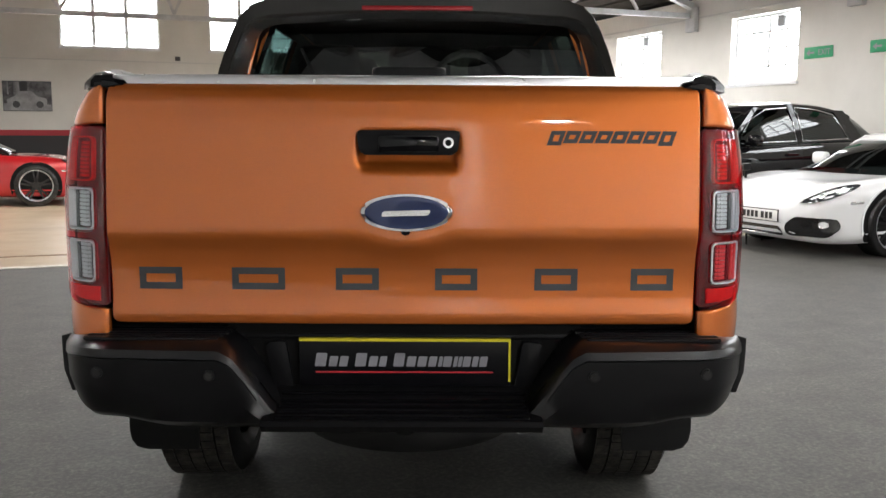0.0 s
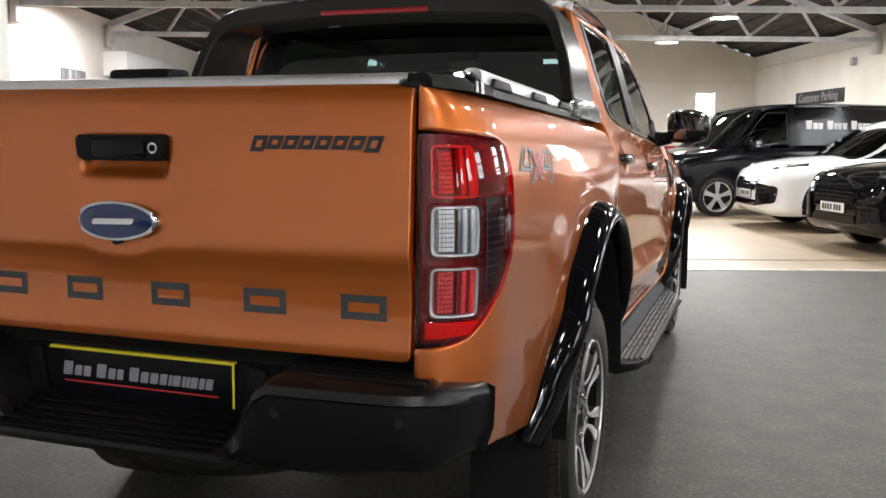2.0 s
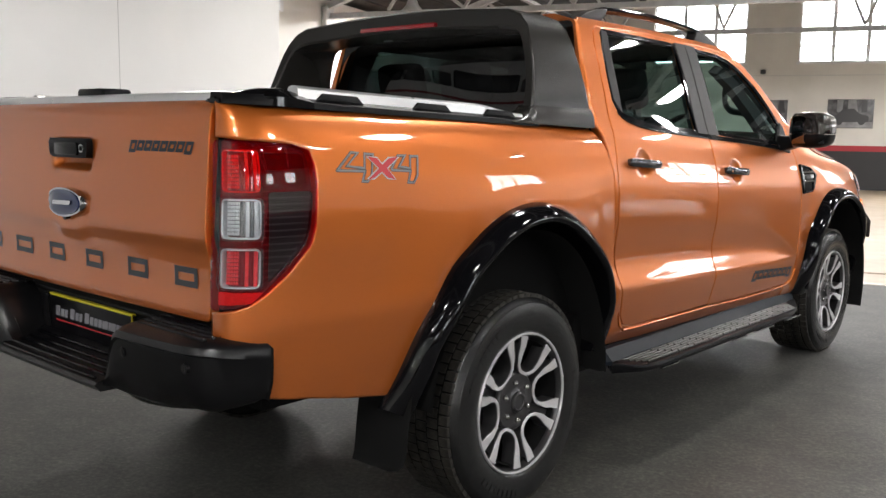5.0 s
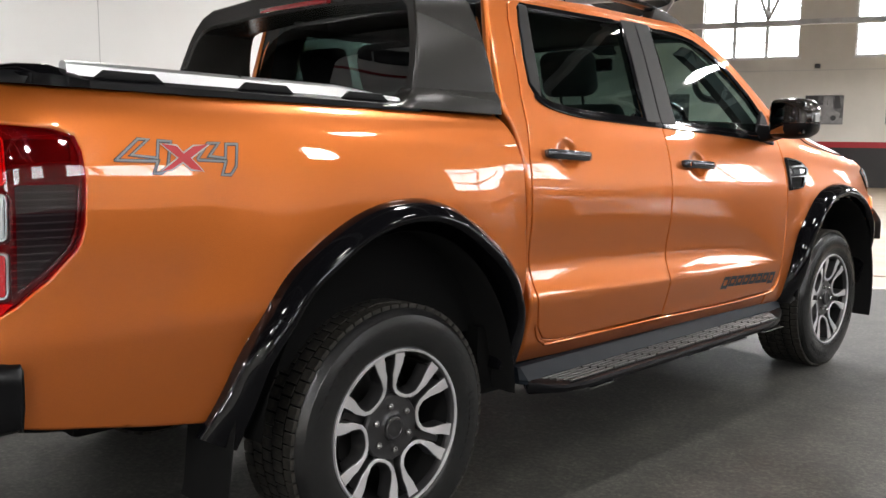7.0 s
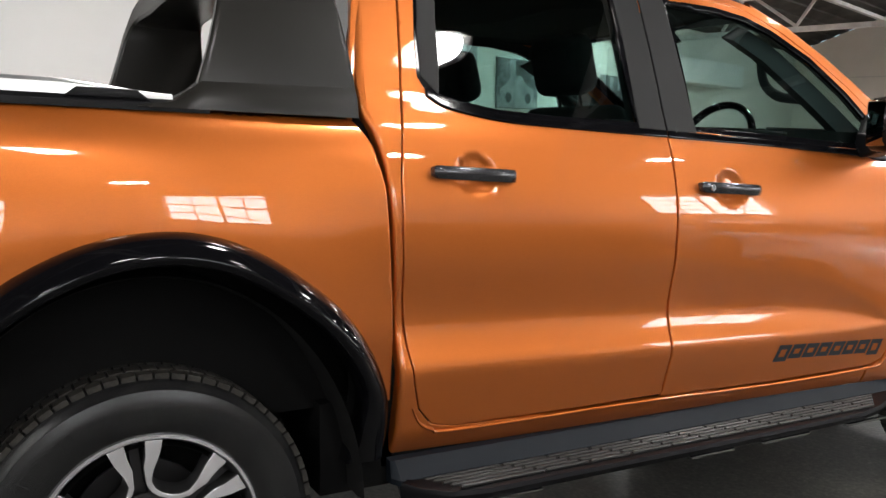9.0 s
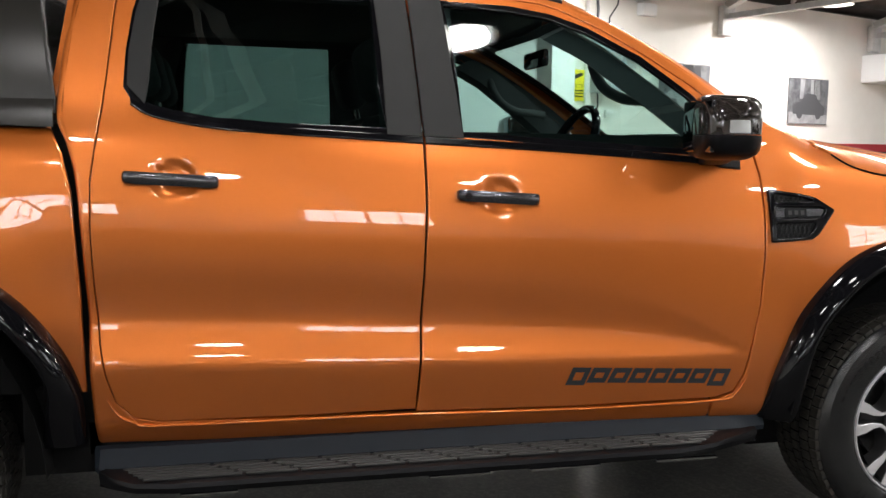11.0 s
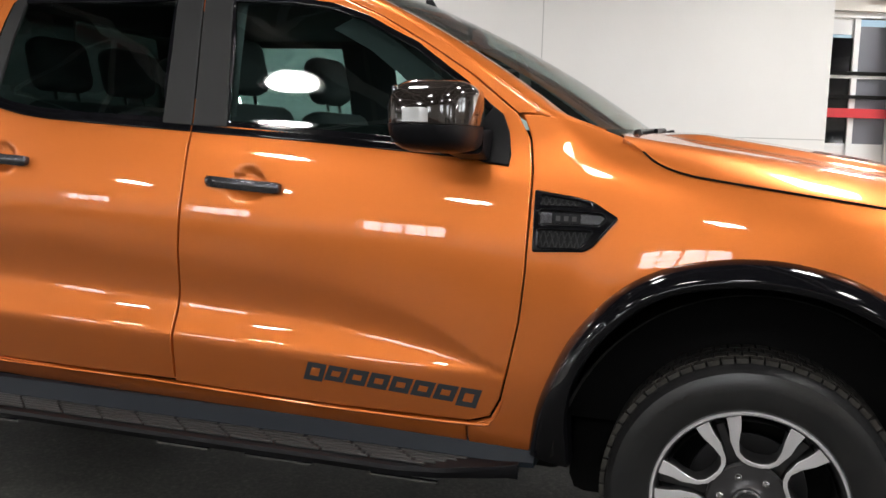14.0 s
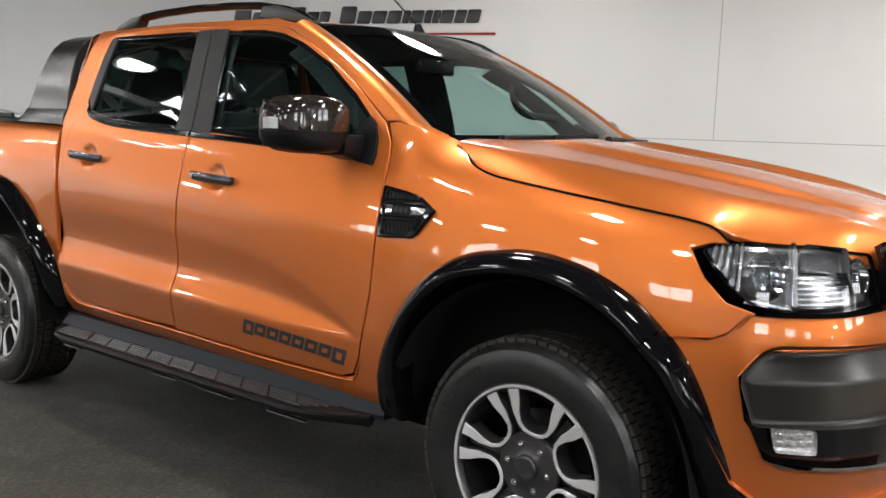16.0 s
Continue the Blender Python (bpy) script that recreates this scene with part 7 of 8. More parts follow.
def build_car(name, label, at, turn, paint_m, sh, rim_m, group="cars on show", category="car"):
    """A car from its stations: body rows (y, half width, sill, waist, crown) with the nose at y = 0, glasshouse rows
    (y, waist half width, waist, roof half width, roof); lamps, grilles, glass edges and shut lines are laid on the skin."""
    root = thing(name, Matrix.Translation(at) @ Matrix.Rotation(radians(turn), 4, "Z"), label, category, group)
    M = root.matrix_basis.copy()

    def own(ob, parent, lab=""):
        ob.data.transform(M)
        ob.parent = parent
        if parent is root:
            ob.matrix_parent_inverse = M.inverted()
        if lab:
            tagged(ob, lab)
        return ob

    def lay(nm, rings, mat, parent, lab="", **k):
        return own(loft(nm, rings, mat, None, **k), parent, lab)

    def lump(nm, bm, mat, parent, lab=""):
        return own(bm_ob(nm, bm, mat), parent, lab)

    def sm(rows, n, soft=3):
        cols = np.array(rows, float)
        y = np.linspace(cols[0, 0], cols[-1, 0], n)
        out = [y]
        for c in range(1, cols.shape[1]):
            g = np.interp(y, cols[:, 0], cols[:, c])
            for _ in range(soft):
                g[1:-1] = (g[:-2] + 2 * g[1:-1] + g[2:]) / 4
            out.append(g)
        return np.array(out).T

    def skin(rings):
        n = len(rings[0])
        vs = [p for r in rings for p in r]
        fs = [(i * n + j, i * n + (j + 1) % n, (i + 1) * n + (j + 1) % n, (i + 1) * n + j) for i in range(len(rings) - 1) for j in range(n)]
        fs += [tuple(range(n)), tuple((len(rings) - 1) * n + j for j in range(n))]
        return BVHTree.FromPolygons(vs, fs)

    B = sm(sh["body"], 90)
    rings = []
    for y, w, zb, zw, cr in B:
        half = [(w * 0.80, zb), (w * 0.97, zb + 0.03), (w, zb + 0.12), (w * 0.992, zb + (zw - zb) * 0.38), (w * 0.985, zb + (zw - zb) * 0.55), (w * 0.992, zb + (zw - zb) * 0.72), (w * 0.985, zw - 0.10), (w * 0.955, zw - 0.035), (w * 0.89, zw), (w * 0.6, zw + cr * 0.6), (w * 0.25, zw + cr)]
        rings.append([(x, y, z) for x, z in half] + [(-x, y, z) for x, z in half[::-1]])
    body_skin = skin(rings)
    body = lay("body", rings, paint_m, root, sharp=70)
    G = sm(sh["glass"], 34, 2)
    rings = []
    for y, w0, z0, w1, z1 in G:
        half = [(w0, z0 - 0.05), (w0, z0), (w0 * 0.6 + w1 * 0.4, z0 + (z1 - z0) * 0.5), (w1, z1 - 0.03), (w1 * 0.85, z1)]
        rings.append([(x, y, z) for x, z in half] + [(-x, y, z) for x, z in half[::-1]])
    glass_skin = skin(rings)
    lay("glasshouse", rings, gloss_black if sh.get("opaque") else car_glass, root, "dark tinted glass", sharp=50)
    tops = [g for g in G if g[4] > max(G[:, 4]) - sh.get("roof_drop", 0.16)]
    rings = []
    for y, w0, z0, w1, z1 in tops:
        a = [(w1 * 1.012, z1 - 0.045), (w1 * 1.01, z1 - 0.01), (w1 * 0.88, z1 + 0.014), (w1 * 0.4, z1 + 0.022)]
        rings.append([(x, y, z) for x, z in a] + [(-x, y, z) for x, z in a[::-1]])
    lay("roof", rings, paint_m, root, sharp=60)
    glass_at = lambda y: [float(np.interp(y, G[:, 0], G[:, k])) for k in range(1, 5)]
    half_at = lambda y: float(np.interp(y, B[:, 0], B[:, 1]))

    def on_skin(tree, way, off):
        """A lift onto the skin seen from the front (x, z), the side (y, z) or above (x, y)."""
        def f(a, b):
            a, b = np.asarray(a, float).ravel(), np.asarray(b, float).ravel()
            out = []
            for p, q in zip(a, b):
                o, d = {"front": (Vector((p, -3, q)), Vector((0, 1, 0))), "side": (Vector((4, p, q)), Vector((-1, 0, 0))), "top": (Vector((p, q, 4)), Vector((0, 0, -1)))}[way]
                hit, n, i, dist = tree.ray_cast(o, d)
                if hit is None:
                    hit, n, i, dist = tree.find_nearest({"front": Vector((p, 0.1, q)), "side": Vector((0.9, p, q)), "top": Vector((p, q, 1.0))}[way])
                out.append(hit - d * off)
            v = np.array(out)
            return v[:, 0], v[:, 1], v[:, 2]
        return f

    def lay_on(nm, way, poly, mat, parent, off=0.004, lab="", tree=None, both=True, holes=(), thick=0.012, step=0.05):
        for sd in ((1, -1) if both else (1,)):
            ob = panel(nm, poly, on_skin(tree or body_skin, way, off), mat, None, step, thick, sd, holes=holes, roll=0.004, out=-1 if way == "front" else 1)
            own(ob, parent, lab)

    for y0, y1, wd, mat in sh["pillars"]:
        for sd in (1, -1):
            L = []
            for f in np.linspace(0, 1, 8):
                y = y0 + (y1 - y0) * f
                w0, z0, w1, z1 = glass_at(y)
                z = z0 + (z1 - z0) * f
                g = np.clip((z - z0) / max(z1 - z0, 0.02), 0, 1)
                x = np.interp(g, [0, 0.5, 1], [w0, w0 * 0.6 + w1 * 0.4, w1]) + 0.008
                L.append([(sd * x, y - wd / 2, z), (sd * x, y + wd / 2, z), (sd * (x - 0.04), y + wd / 2, z), (sd * (x - 0.04), y - wd / 2, z)])
            lay("pillar", L, paint_m if mat else gloss_black, root)
    # wheels over black sheets laid on the skin in place of shaded arch hollows
    for yc in sh["axles"]:
        R, w = sh["wheel"], half_at(yc) - 0.004
        circle = [(yc + R * 1.16 * math.cos(t), max(R + R * 1.16 * math.sin(t), sh["sill"])) for t in np.linspace(radians(-40), radians(220), 30)]
        lay_on("arch_opening", "side", circle, matt_black, body, 0.002, thick=0.004)
        lip = [(yc + R * 1.21 * math.cos(t), R + R * 1.21 * math.sin(t)) for t in np.linspace(radians(-15), radians(195), 26)] + [(yc + R * 1.15 * math.cos(t), R + R * 1.15 * math.sin(t)) for t in np.linspace(radians(195), radians(-15), 26)]
        lay_on("arch_lip", "side", lip, sh.get("lip", paint_m), body, 0.012, thick=0.02)
        for sd in (1, -1):
            wl = new("wheel")
            wl.parent = root
            wl.matrix_parent_inverse = M.inverted()
            wl.matrix_basis = M
            prof = [(R * 0.74, 0.0), (R * 0.77, 0.012), (R * 0.87, 0.016), (R * 0.97, 0.006), (R, -0.03), (R, -0.2), (R * 0.9, -0.23)]
            c = (sd * (w + 0.012), yc, R)
            hold = lambda ob: (ob.data.transform(M), hang_under(ob, wl))[1]
            hold(lathe("tyre", prof, rubber, None, c, 44, out=sd))
            hold(lathe("rim", [(R * 0.765, 0.0), (R * 0.75, 0.008), (R * 0.72, 0.004), (R * 0.69, -0.05), (R * 0.67, -0.13)], sh.get("rim_edge", rim_m), None, c, 44, out=sd))
            hold(lathe("rim_back", [(R * 0.68, -0.10), (R * 0.3, -0.11), (0.0, -0.11)], void_black, None, c, 44, out=sd))
            n = sh["spokes"]
            for i in range(n):
                bm = bmesh.new()
                for dd in (-sh.get("fork", 0.09), sh.get("fork", 0.09)):
                    m = Matrix.Translation((sd * (w - 0.002), yc, R)) @ Matrix.Rotation(2 * math.pi * i / n + dd, 4, "X")
                    add_box(bm, (-0.014, -R * sh.get("thin", 0.035), 0.05), (0.010, R * sh.get("thin", 0.035), R * 0.735), 0.0, 1, m)
                hold(bm_ob("spoke", bm, rim_m))
            bm = bmesh.new()
            add_tube(bm, (sd * (w - 0.02), yc, R), (sd * (w + 0.010), yc, R), 0.07, 20)
            hold(bm_ob("hub", bm, rim_m))
    # lamps, grilles, intakes and shut lines on the skin
    for nm, way, poly, mat, lab, off in sh["laid"]:
        both = nm not in ("grille", "centre_intake", "windscreen_edge")
        lay_on(nm, way, poly, mat, root, off, lab, both=both, step=0.04)
    for nm, way, x0, x1, rows, h, mat in sh.get("slats", ()):
        for z in rows:
            lay_on(nm, way, [(x0, z), (x1, z), (x1, z + h), (x0, z + h)], mat, root, 0.014, both=x0 > 0, thick=0.01, step=0.08)
    for win in sh["side_windows"]:
        lay_on("window_edge", "side", shrink(win, -0.006), sh["edge"], root, 0.010, tree=glass_skin, holes=[shrink(win, 0.006)], thick=0.012)
    if sh.get("panel_side"):
        lay_on("side_panel", "side", sh["panel_side"], paint_m, root, 0.008, tree=glass_skin, thick=0.01, step=0.2)
    px, pz = sh["plate"]
    hit = body_skin.ray_cast(Vector((px, -3, pz)), Vector((0, 1, 0)))[0]
    pl = lump("number_plate", bm_box((px - 0.26, hit.y - 0.020, pz - 0.056), (px + 0.26, hit.y - 0.008, pz + 0.056), 0.003), plate_white, root, "white number plate with dark bars")
    lump("plate_surround", bm_box((px - 0.268, hit.y - 0.014, pz - 0.064), (px + 0.268, hit.y + 0.03, pz + 0.064), 0.003), matt_black, root)
    for i in range(7):
        x = px - 0.215 + i * 0.058 + (0.025 if i > 3 else 0)
        lump("plate_bar", bm_box((x, hit.y - 0.022, pz - 0.034), (x + 0.040, hit.y - 0.0195, pz + 0.034)), print_black, None).parent = pl
        pl_bar = pl.children[-1]
        pl_bar.matrix_parent_inverse = Matrix.Identity(4)
    my, mz = sh["mirror"]
    w = glass_at(my)[0]
    for sd in (1, -1):
        lo, hi = sorted((sd * (w + 0.04), sd * (w + 0.25)))
        lump("door_mirror", bm_box((lo, my - 0.05, mz), (hi, my + 0.07, mz + 0.14), 0.045, 3), paint_m, root)
        lo, hi = sorted((sd * (w - 0.03), sd * (w + 0.08)))
        lump("mirror_arm", bm_box((lo, my - 0.01, mz + 0.01), (hi, my + 0.04, mz + 0.05), 0.01), gloss_black, root)
    for y in sh["shuts"]:
        zw = float(np.interp(y, B[:, 0], B[:, 3]))
        lay_on("shut_line", "side", [(y - 0.004, 0.36), (y + 0.004, 0.36), (y + 0.004, zw - 0.05), (y - 0.004, zw - 0.05)], matt_black, body, 0.0015, thick=0.002)
    for y0, y1, z in sh.get("handles", ()):
        lay_on("door_handle", "side", rounded([(y0, z), (y1, z), (y1, z + 0.035), (y0, z + 0.035)], 0.012), paint_m, body, 0.03, thick=0.03)
    return root


def hang_under(ob, parent):
    ob.parent = parent
    ob.matrix_parent_inverse = parent.matrix_basis.inverted()
    return ob


slat_black = principled("black_slat", (0.010, 0.010, 0.011), 0.25, 0.2, 0.5)
SUV = dict(
    body=[(0.0, 0.60, 0.34, 0.66, 0.02), (0.05, 0.76, 0.27, 0.78, 0.03), (0.14, 0.86, 0.23, 0.87, 0.04), (0.32, 0.92, 0.22, 0.94, 0.05), (0.70, 0.955, 0.22, 1.00, 0.06), (1.25, 0.955, 0.24, 1.05, 0.05), (2.2, 0.945, 0.26, 1.08, 0.02), (3.2, 0.96, 0.26, 1.12, 0.02), (4.1, 0.95, 0.28, 1.13, 0.02), (4.55, 0.86, 0.34, 1.05, 0.02), (4.72, 0.70, 0.40, 0.92, 0.02)],
    glass=[(1.18, 0.80, 1.05, 0.62, 1.10), (1.60, 0.83, 1.06, 0.66, 1.36), (2.05, 0.85, 1.08, 0.67, 1.59), (2.6, 0.86, 1.09, 0.67, 1.65), (3.3, 0.86, 1.11, 0.66, 1.62), (3.9, 0.83, 1.13, 0.63, 1.52), (4.35, 0.78, 1.12, 0.58, 1.32), (4.55, 0.74, 1.08, 0.56, 1.12)],
    pillars=[(1.30, 2.08, 0.09, True), (2.75, 2.68, 0.09, False), (3.92, 3.66, 0.22, True)], axles=(0.95, 3.76), wheel=0.385, spokes=10, fork=0.11, thin=0.034, mirror=(1.80, 1.07), shuts=(1.52, 2.74, 3.60), sill=0.26, plate=(0.0, 0.53),
    handles=((2.42, 2.62, 0.93), (3.30, 3.50, 0.95)), side_windows=[[(1.66, 1.10), (2.68, 1.13), (2.66, 1.585), (2.25, 1.56), (1.95, 1.42)], [(2.80, 1.13), (3.70, 1.16), (3.52, 1.50), (3.2, 1.565), (2.79, 1.59)]], edge=chrome,
    laid=[("grille", "front", rounded([(-0.44, 0.58), (0.44, 0.58), (0.50, 0.76), (-0.50, 0.76)], 0.03), gloss_black, "black slatted grille", 0.006), ("air_intake", "front", rounded([(0.49, 0.36), (0.85, 0.42), (0.86, 0.66), (0.53, 0.70)], 0.04), gloss_black, "black bumper intake", 0.006),
          ("centre_intake", "front", rounded([(-0.50, 0.36), (0.50, 0.36), (0.46, 0.45), (-0.46, 0.45)], 0.02), gloss_black, "", 0.006),
          ("headlamp", "top", rounded([(0.56, 0.17), (0.70, 0.19), (0.84, 0.34), (0.90, 0.58), (0.84, 0.62), (0.70, 0.46), (0.60, 0.33)], 0.02), lamp_dark, "clear wrapped headlamp", 0.006), ("headlamp_bowl", "top", ellipse(0.70, 0.30, 0.055, 0.065, 16), silver_reflector, "", 0.012), ("headlamp_bowl", "top", ellipse(0.79, 0.43, 0.04, 0.06, 16), silver_reflector, "", 0.012)],
    slats=[("grille_slat", "front", -0.40, 0.40, (0.625, 0.665, 0.705), 0.012, slat_black), ("intake_slat", "front", 0.50, 0.78, (0.50, 0.56, 0.62), 0.014, slat_black)])
SPORT = dict(
    rim_edge=rim_silver,
    body=[(0.0, 0.30, 0.25, 0.46, 0.02), (0.03, 0.45, 0.20, 0.52, 0.03), (0.09, 0.60, 0.16, 0.58, 0.03), (0.20, 0.73, 0.14, 0.65, 0.01), (0.38, 0.835, 0.13, 0.72, -0.02), (0.60, 0.89, 0.13, 0.775, -0.04), (0.85, 0.905, 0.14, 0.80, -0.05), (1.25, 0.90, 0.15, 0.81, -0.01), (1.9, 0.88, 0.16, 0.84, 0.02), (2.7, 0.89, 0.16, 0.86, 0.02), (3.3, 0.915, 0.17, 0.89, 0.02), (3.9, 0.88, 0.22, 0.86, 0.04), (4.28, 0.78, 0.32, 0.80, 0.03), (4.38, 0.62, 0.42, 0.72, 0.02)],
    glass=[(1.28, 0.72, 0.82, 0.52, 0.86), (1.70, 0.75, 0.84, 0.54, 1.06), (2.15, 0.77, 0.86, 0.54, 1.22), (2.6, 0.77, 0.88, 0.53, 1.27), (3.0, 0.75, 0.89, 0.50, 1.22), (3.5, 0.68, 0.90, 0.46, 1.06), (3.9, 0.58, 0.88, 0.42, 0.92)], roof_drop=0.1,
    pillars=[(1.42, 2.22, 0.09, True), (2.95, 3.1, 0.16, True)], axles=(0.90, 3.36), wheel=0.335, spokes=5, fork=0.16, thin=0.05, mirror=(1.85, 0.88), shuts=(1.52, 2.75), sill=0.16, plate=(0.0, 0.40),
    handles=((2.45, 2.65, 0.72),), side_windows=[[(1.75, 0.90), (2.85, 0.93), (2.70, 1.17), (2.3, 1.16)]], edge=gloss_black,
    laid=[("air_intake", "front", rounded([(0.36, 0.22), (0.72, 0.21), (0.79, 0.30), (0.77, 0.40), (0.44, 0.41), (0.34, 0.32)], 0.04), slat_black, "black bumper intake", 0.005), ("fog_lamp", "front", ellipse(0.69, 0.34, 0.035, 0.035, 20), silver_reflector, "round fog lamp", 0.016),
          ("centre_intake", "front", rounded([(-0.32, 0.21), (0.32, 0.21), (0.29, 0.30), (-0.29, 0.30)], 0.03), slat_black, "", 0.005),
          ("headlamp", "front", smooth_line([(0.47, 0.545), (0.60, 0.555), (0.72, 0.60), (0.80, 0.675), (0.815, 0.725), (0.77, 0.735), (0.66, 0.69), (0.56, 0.62), (0.47, 0.545)], 40)[:-1], lamp_dark, "swept clear headlamp", 0.005), ("headlamp_bowl", "front", ellipse(0.645, 0.625, 0.034, 0.028, 18), silver_reflector, "", 0.010), ("headlamp_bowl", "front", ellipse(0.745, 0.680, 0.026, 0.028, 18), silver_reflector, "", 0.010),
          ("side_marker", "side", rounded([(0.38, 0.545), (0.52, 0.555), (0.52, 0.580), (0.38, 0.575)], 0.008), silver_reflector, "", 0.004)])
VAN = dict(
    body=[(0.0, 0.68, 0.34, 0.86, 0.02), (0.05, 0.84, 0.27, 0.97, 0.03), (0.22, 0.925, 0.24, 1.05, 0.05), (0.80, 0.95, 0.22, 1.15, 0.05), (1.2, 0.955, 0.22, 1.21, 0.03), (2.0, 0.955, 0.22, 1.22, 0.02), (4.6, 0.955, 0.24, 1.22, 0.02), (4.86, 0.92, 0.28, 1.22, 0.02), (4.90, 0.88, 0.34, 1.20, 0.02)],
    glass=[(0.86, 0.86, 1.16, 0.70, 1.20), (1.25, 0.88, 1.20, 0.72, 1.52), (1.65, 0.90, 1.21, 0.76, 1.86), (2.1, 0.91, 1.22, 0.78, 1.94), (3.2, 0.91, 1.22, 0.79, 1.96), (4.5, 0.91, 1.22, 0.79, 1.95), (4.88, 0.90, 1.22, 0.78, 1.88)], opaque=False, roof_drop=0.14,
    pillars=[(1.0, 1.72, 0.10, True), (2.28, 2.28, 0.12, True)], axles=(0.92, 3.90), wheel=0.345, spokes=5, fork=0.10, thin=0.06, mirror=(1.45, 1.18), shuts=(1.30, 2.30, 3.4), sill=0.24, plate=(0.0, 0.50),
    handles=((2.05, 2.24, 1.02),), side_windows=[[(1.42, 1.25), (2.20, 1.26), (2.20, 1.80), (1.85, 1.80), (1.66, 1.62)]], edge=grey_plastic, panel_side=[(2.32, 1.235), (4.86, 1.235), (4.84, 1.86), (2.32, 1.88)],
    laid=[("grille", "front", rounded([(-0.50, 0.68), (0.50, 0.68), (0.52, 0.85), (-0.52, 0.85)], 0.02), slat_black, "black slatted grille", 0.006), ("centre_intake", "front", rounded([(-0.66, 0.36), (0.66, 0.36), (0.60, 0.43), (-0.60, 0.43)], 0.02), slat_black, "", 0.006),
          ("headlamp", "front", rounded([(0.54, 0.70), (0.76, 0.73), (0.88, 0.86), (0.90, 0.97), (0.76, 0.93), (0.54, 0.86)], 0.02), lamp_silver, "bright headlamp", 0.008)],
    slats=[("grille_bar", "front", -0.50, 0.50, (0.74, 0.80), 0.012, chrome)])
black_paint = car_paint("black_car_paint", (0.004, 0.004, 0.005))
van_black = principled("black_van_paint", (0.004, 0.004, 0.0055), 0.12, 0.0, 0.0, 0.12, spec=0.3)
van_print = principled("white_van_lettering", (0.80, 0.80, 0.82), 0.5)
white_car = car_paint("white_car_paint", (0.78, 0.79, 0.80))
red_car = car_paint("red_car_paint", (0.42, 0.010, 0.014), 0.2)
T = ROOM - 90
build_car("sports_car", "white low sports car parked on the grey carpet", rm(5.35, 4.51), T + 5, white_car, SPORT, rim_black)
build_car("suv", "glossy black estate car with silver multi-spoke wheels", rm(5.01, 7.33), T + 5, black_paint, SUV, rim_silver)
build_car("suv", "white estate car with black wheels and tinted glass", rm(5.02, 10.34), T - 2.7, white_car, SUV, rim_black)
van = build_car("van", "black panel van with pale bars of writing on its side", rm(4.13, 13.02), T + 8, van_black, VAN, rim_silver, category="van")
build_car("sports_car", "red sports car with black and silver wheels", rm(-1.3, 13.35), T + 180, red_car, SPORT, rim_black)
# writing on the van's side, kept as bars
x = 2.55
for word in ((0.13, 0.10, 0.10), (0.13, 0.06, 0.10, 0.10), (0.12, 0.10, 0.10, 0.10, 0.05, 0.10, 0.05, 0.05, 0.10, 0.07, 0.10)):
    for n, w in enumerate(word):
        h = 0.15 if n == 0 else 0.11
        bm = bm_box((0.868 - 0.05, x, 1.52), (0.868 + 0.016, x + w * 0.8, 1.52 + h), 0.004, 1, van.matrix_basis)
        bm_ob("side_bar", bm, van_print, van)
        x += w
    x += 0.07

# a camera tripod beside the cars
tri = thing("tripod", rm(5.75, 5.25), "slim black folded camera tripod standing on the carpet", "tripod")
c = rm(5.75, 5.25)
for a in (20, 140, 260):
    bm = bmesh.new()
    f = Vector((0.28 * math.cos(radians(a)), 0.28 * math.sin(radians(a)), 0))
    add_tube(bm, c + f, c + Vector((0, 0, 0.74)), 0.011, 8, 0.016)
    bm_ob("leg", bm, satin_black, tri)
bm = bmesh.new()
add_tube(bm, c + Vector((0, 0, 0.60)), c + Vector((0, 0, 0.84)), 0.016, 10)
bm_ob("column", bm, satin_black, tri)
bm_ob("head", bm_box(c + Vector((-0.04, -0.05, 0.82)), c + Vector((0.04, 0.05, 0.90)), 0.012), satin_black, tri)

# ---- pictures, signs and services on the walls ----
photo_dark = principled("photo_dark_grey", (0.05, 0.05, 0.055), 0.4)
photo_mid = mottled(principled("photo_mid_grey", (0.10, 0.10, 0.108), 0.4), 5, (0.045, 0.045, 0.05), (0.17, 0.17, 0.18))
photo_pale = mottled(principled("photo_pale_grey", (0.28, 0.28, 0.29), 0.4), 4, (0.20, 0.20, 0.21), (0.36, 0.36, 0.37))


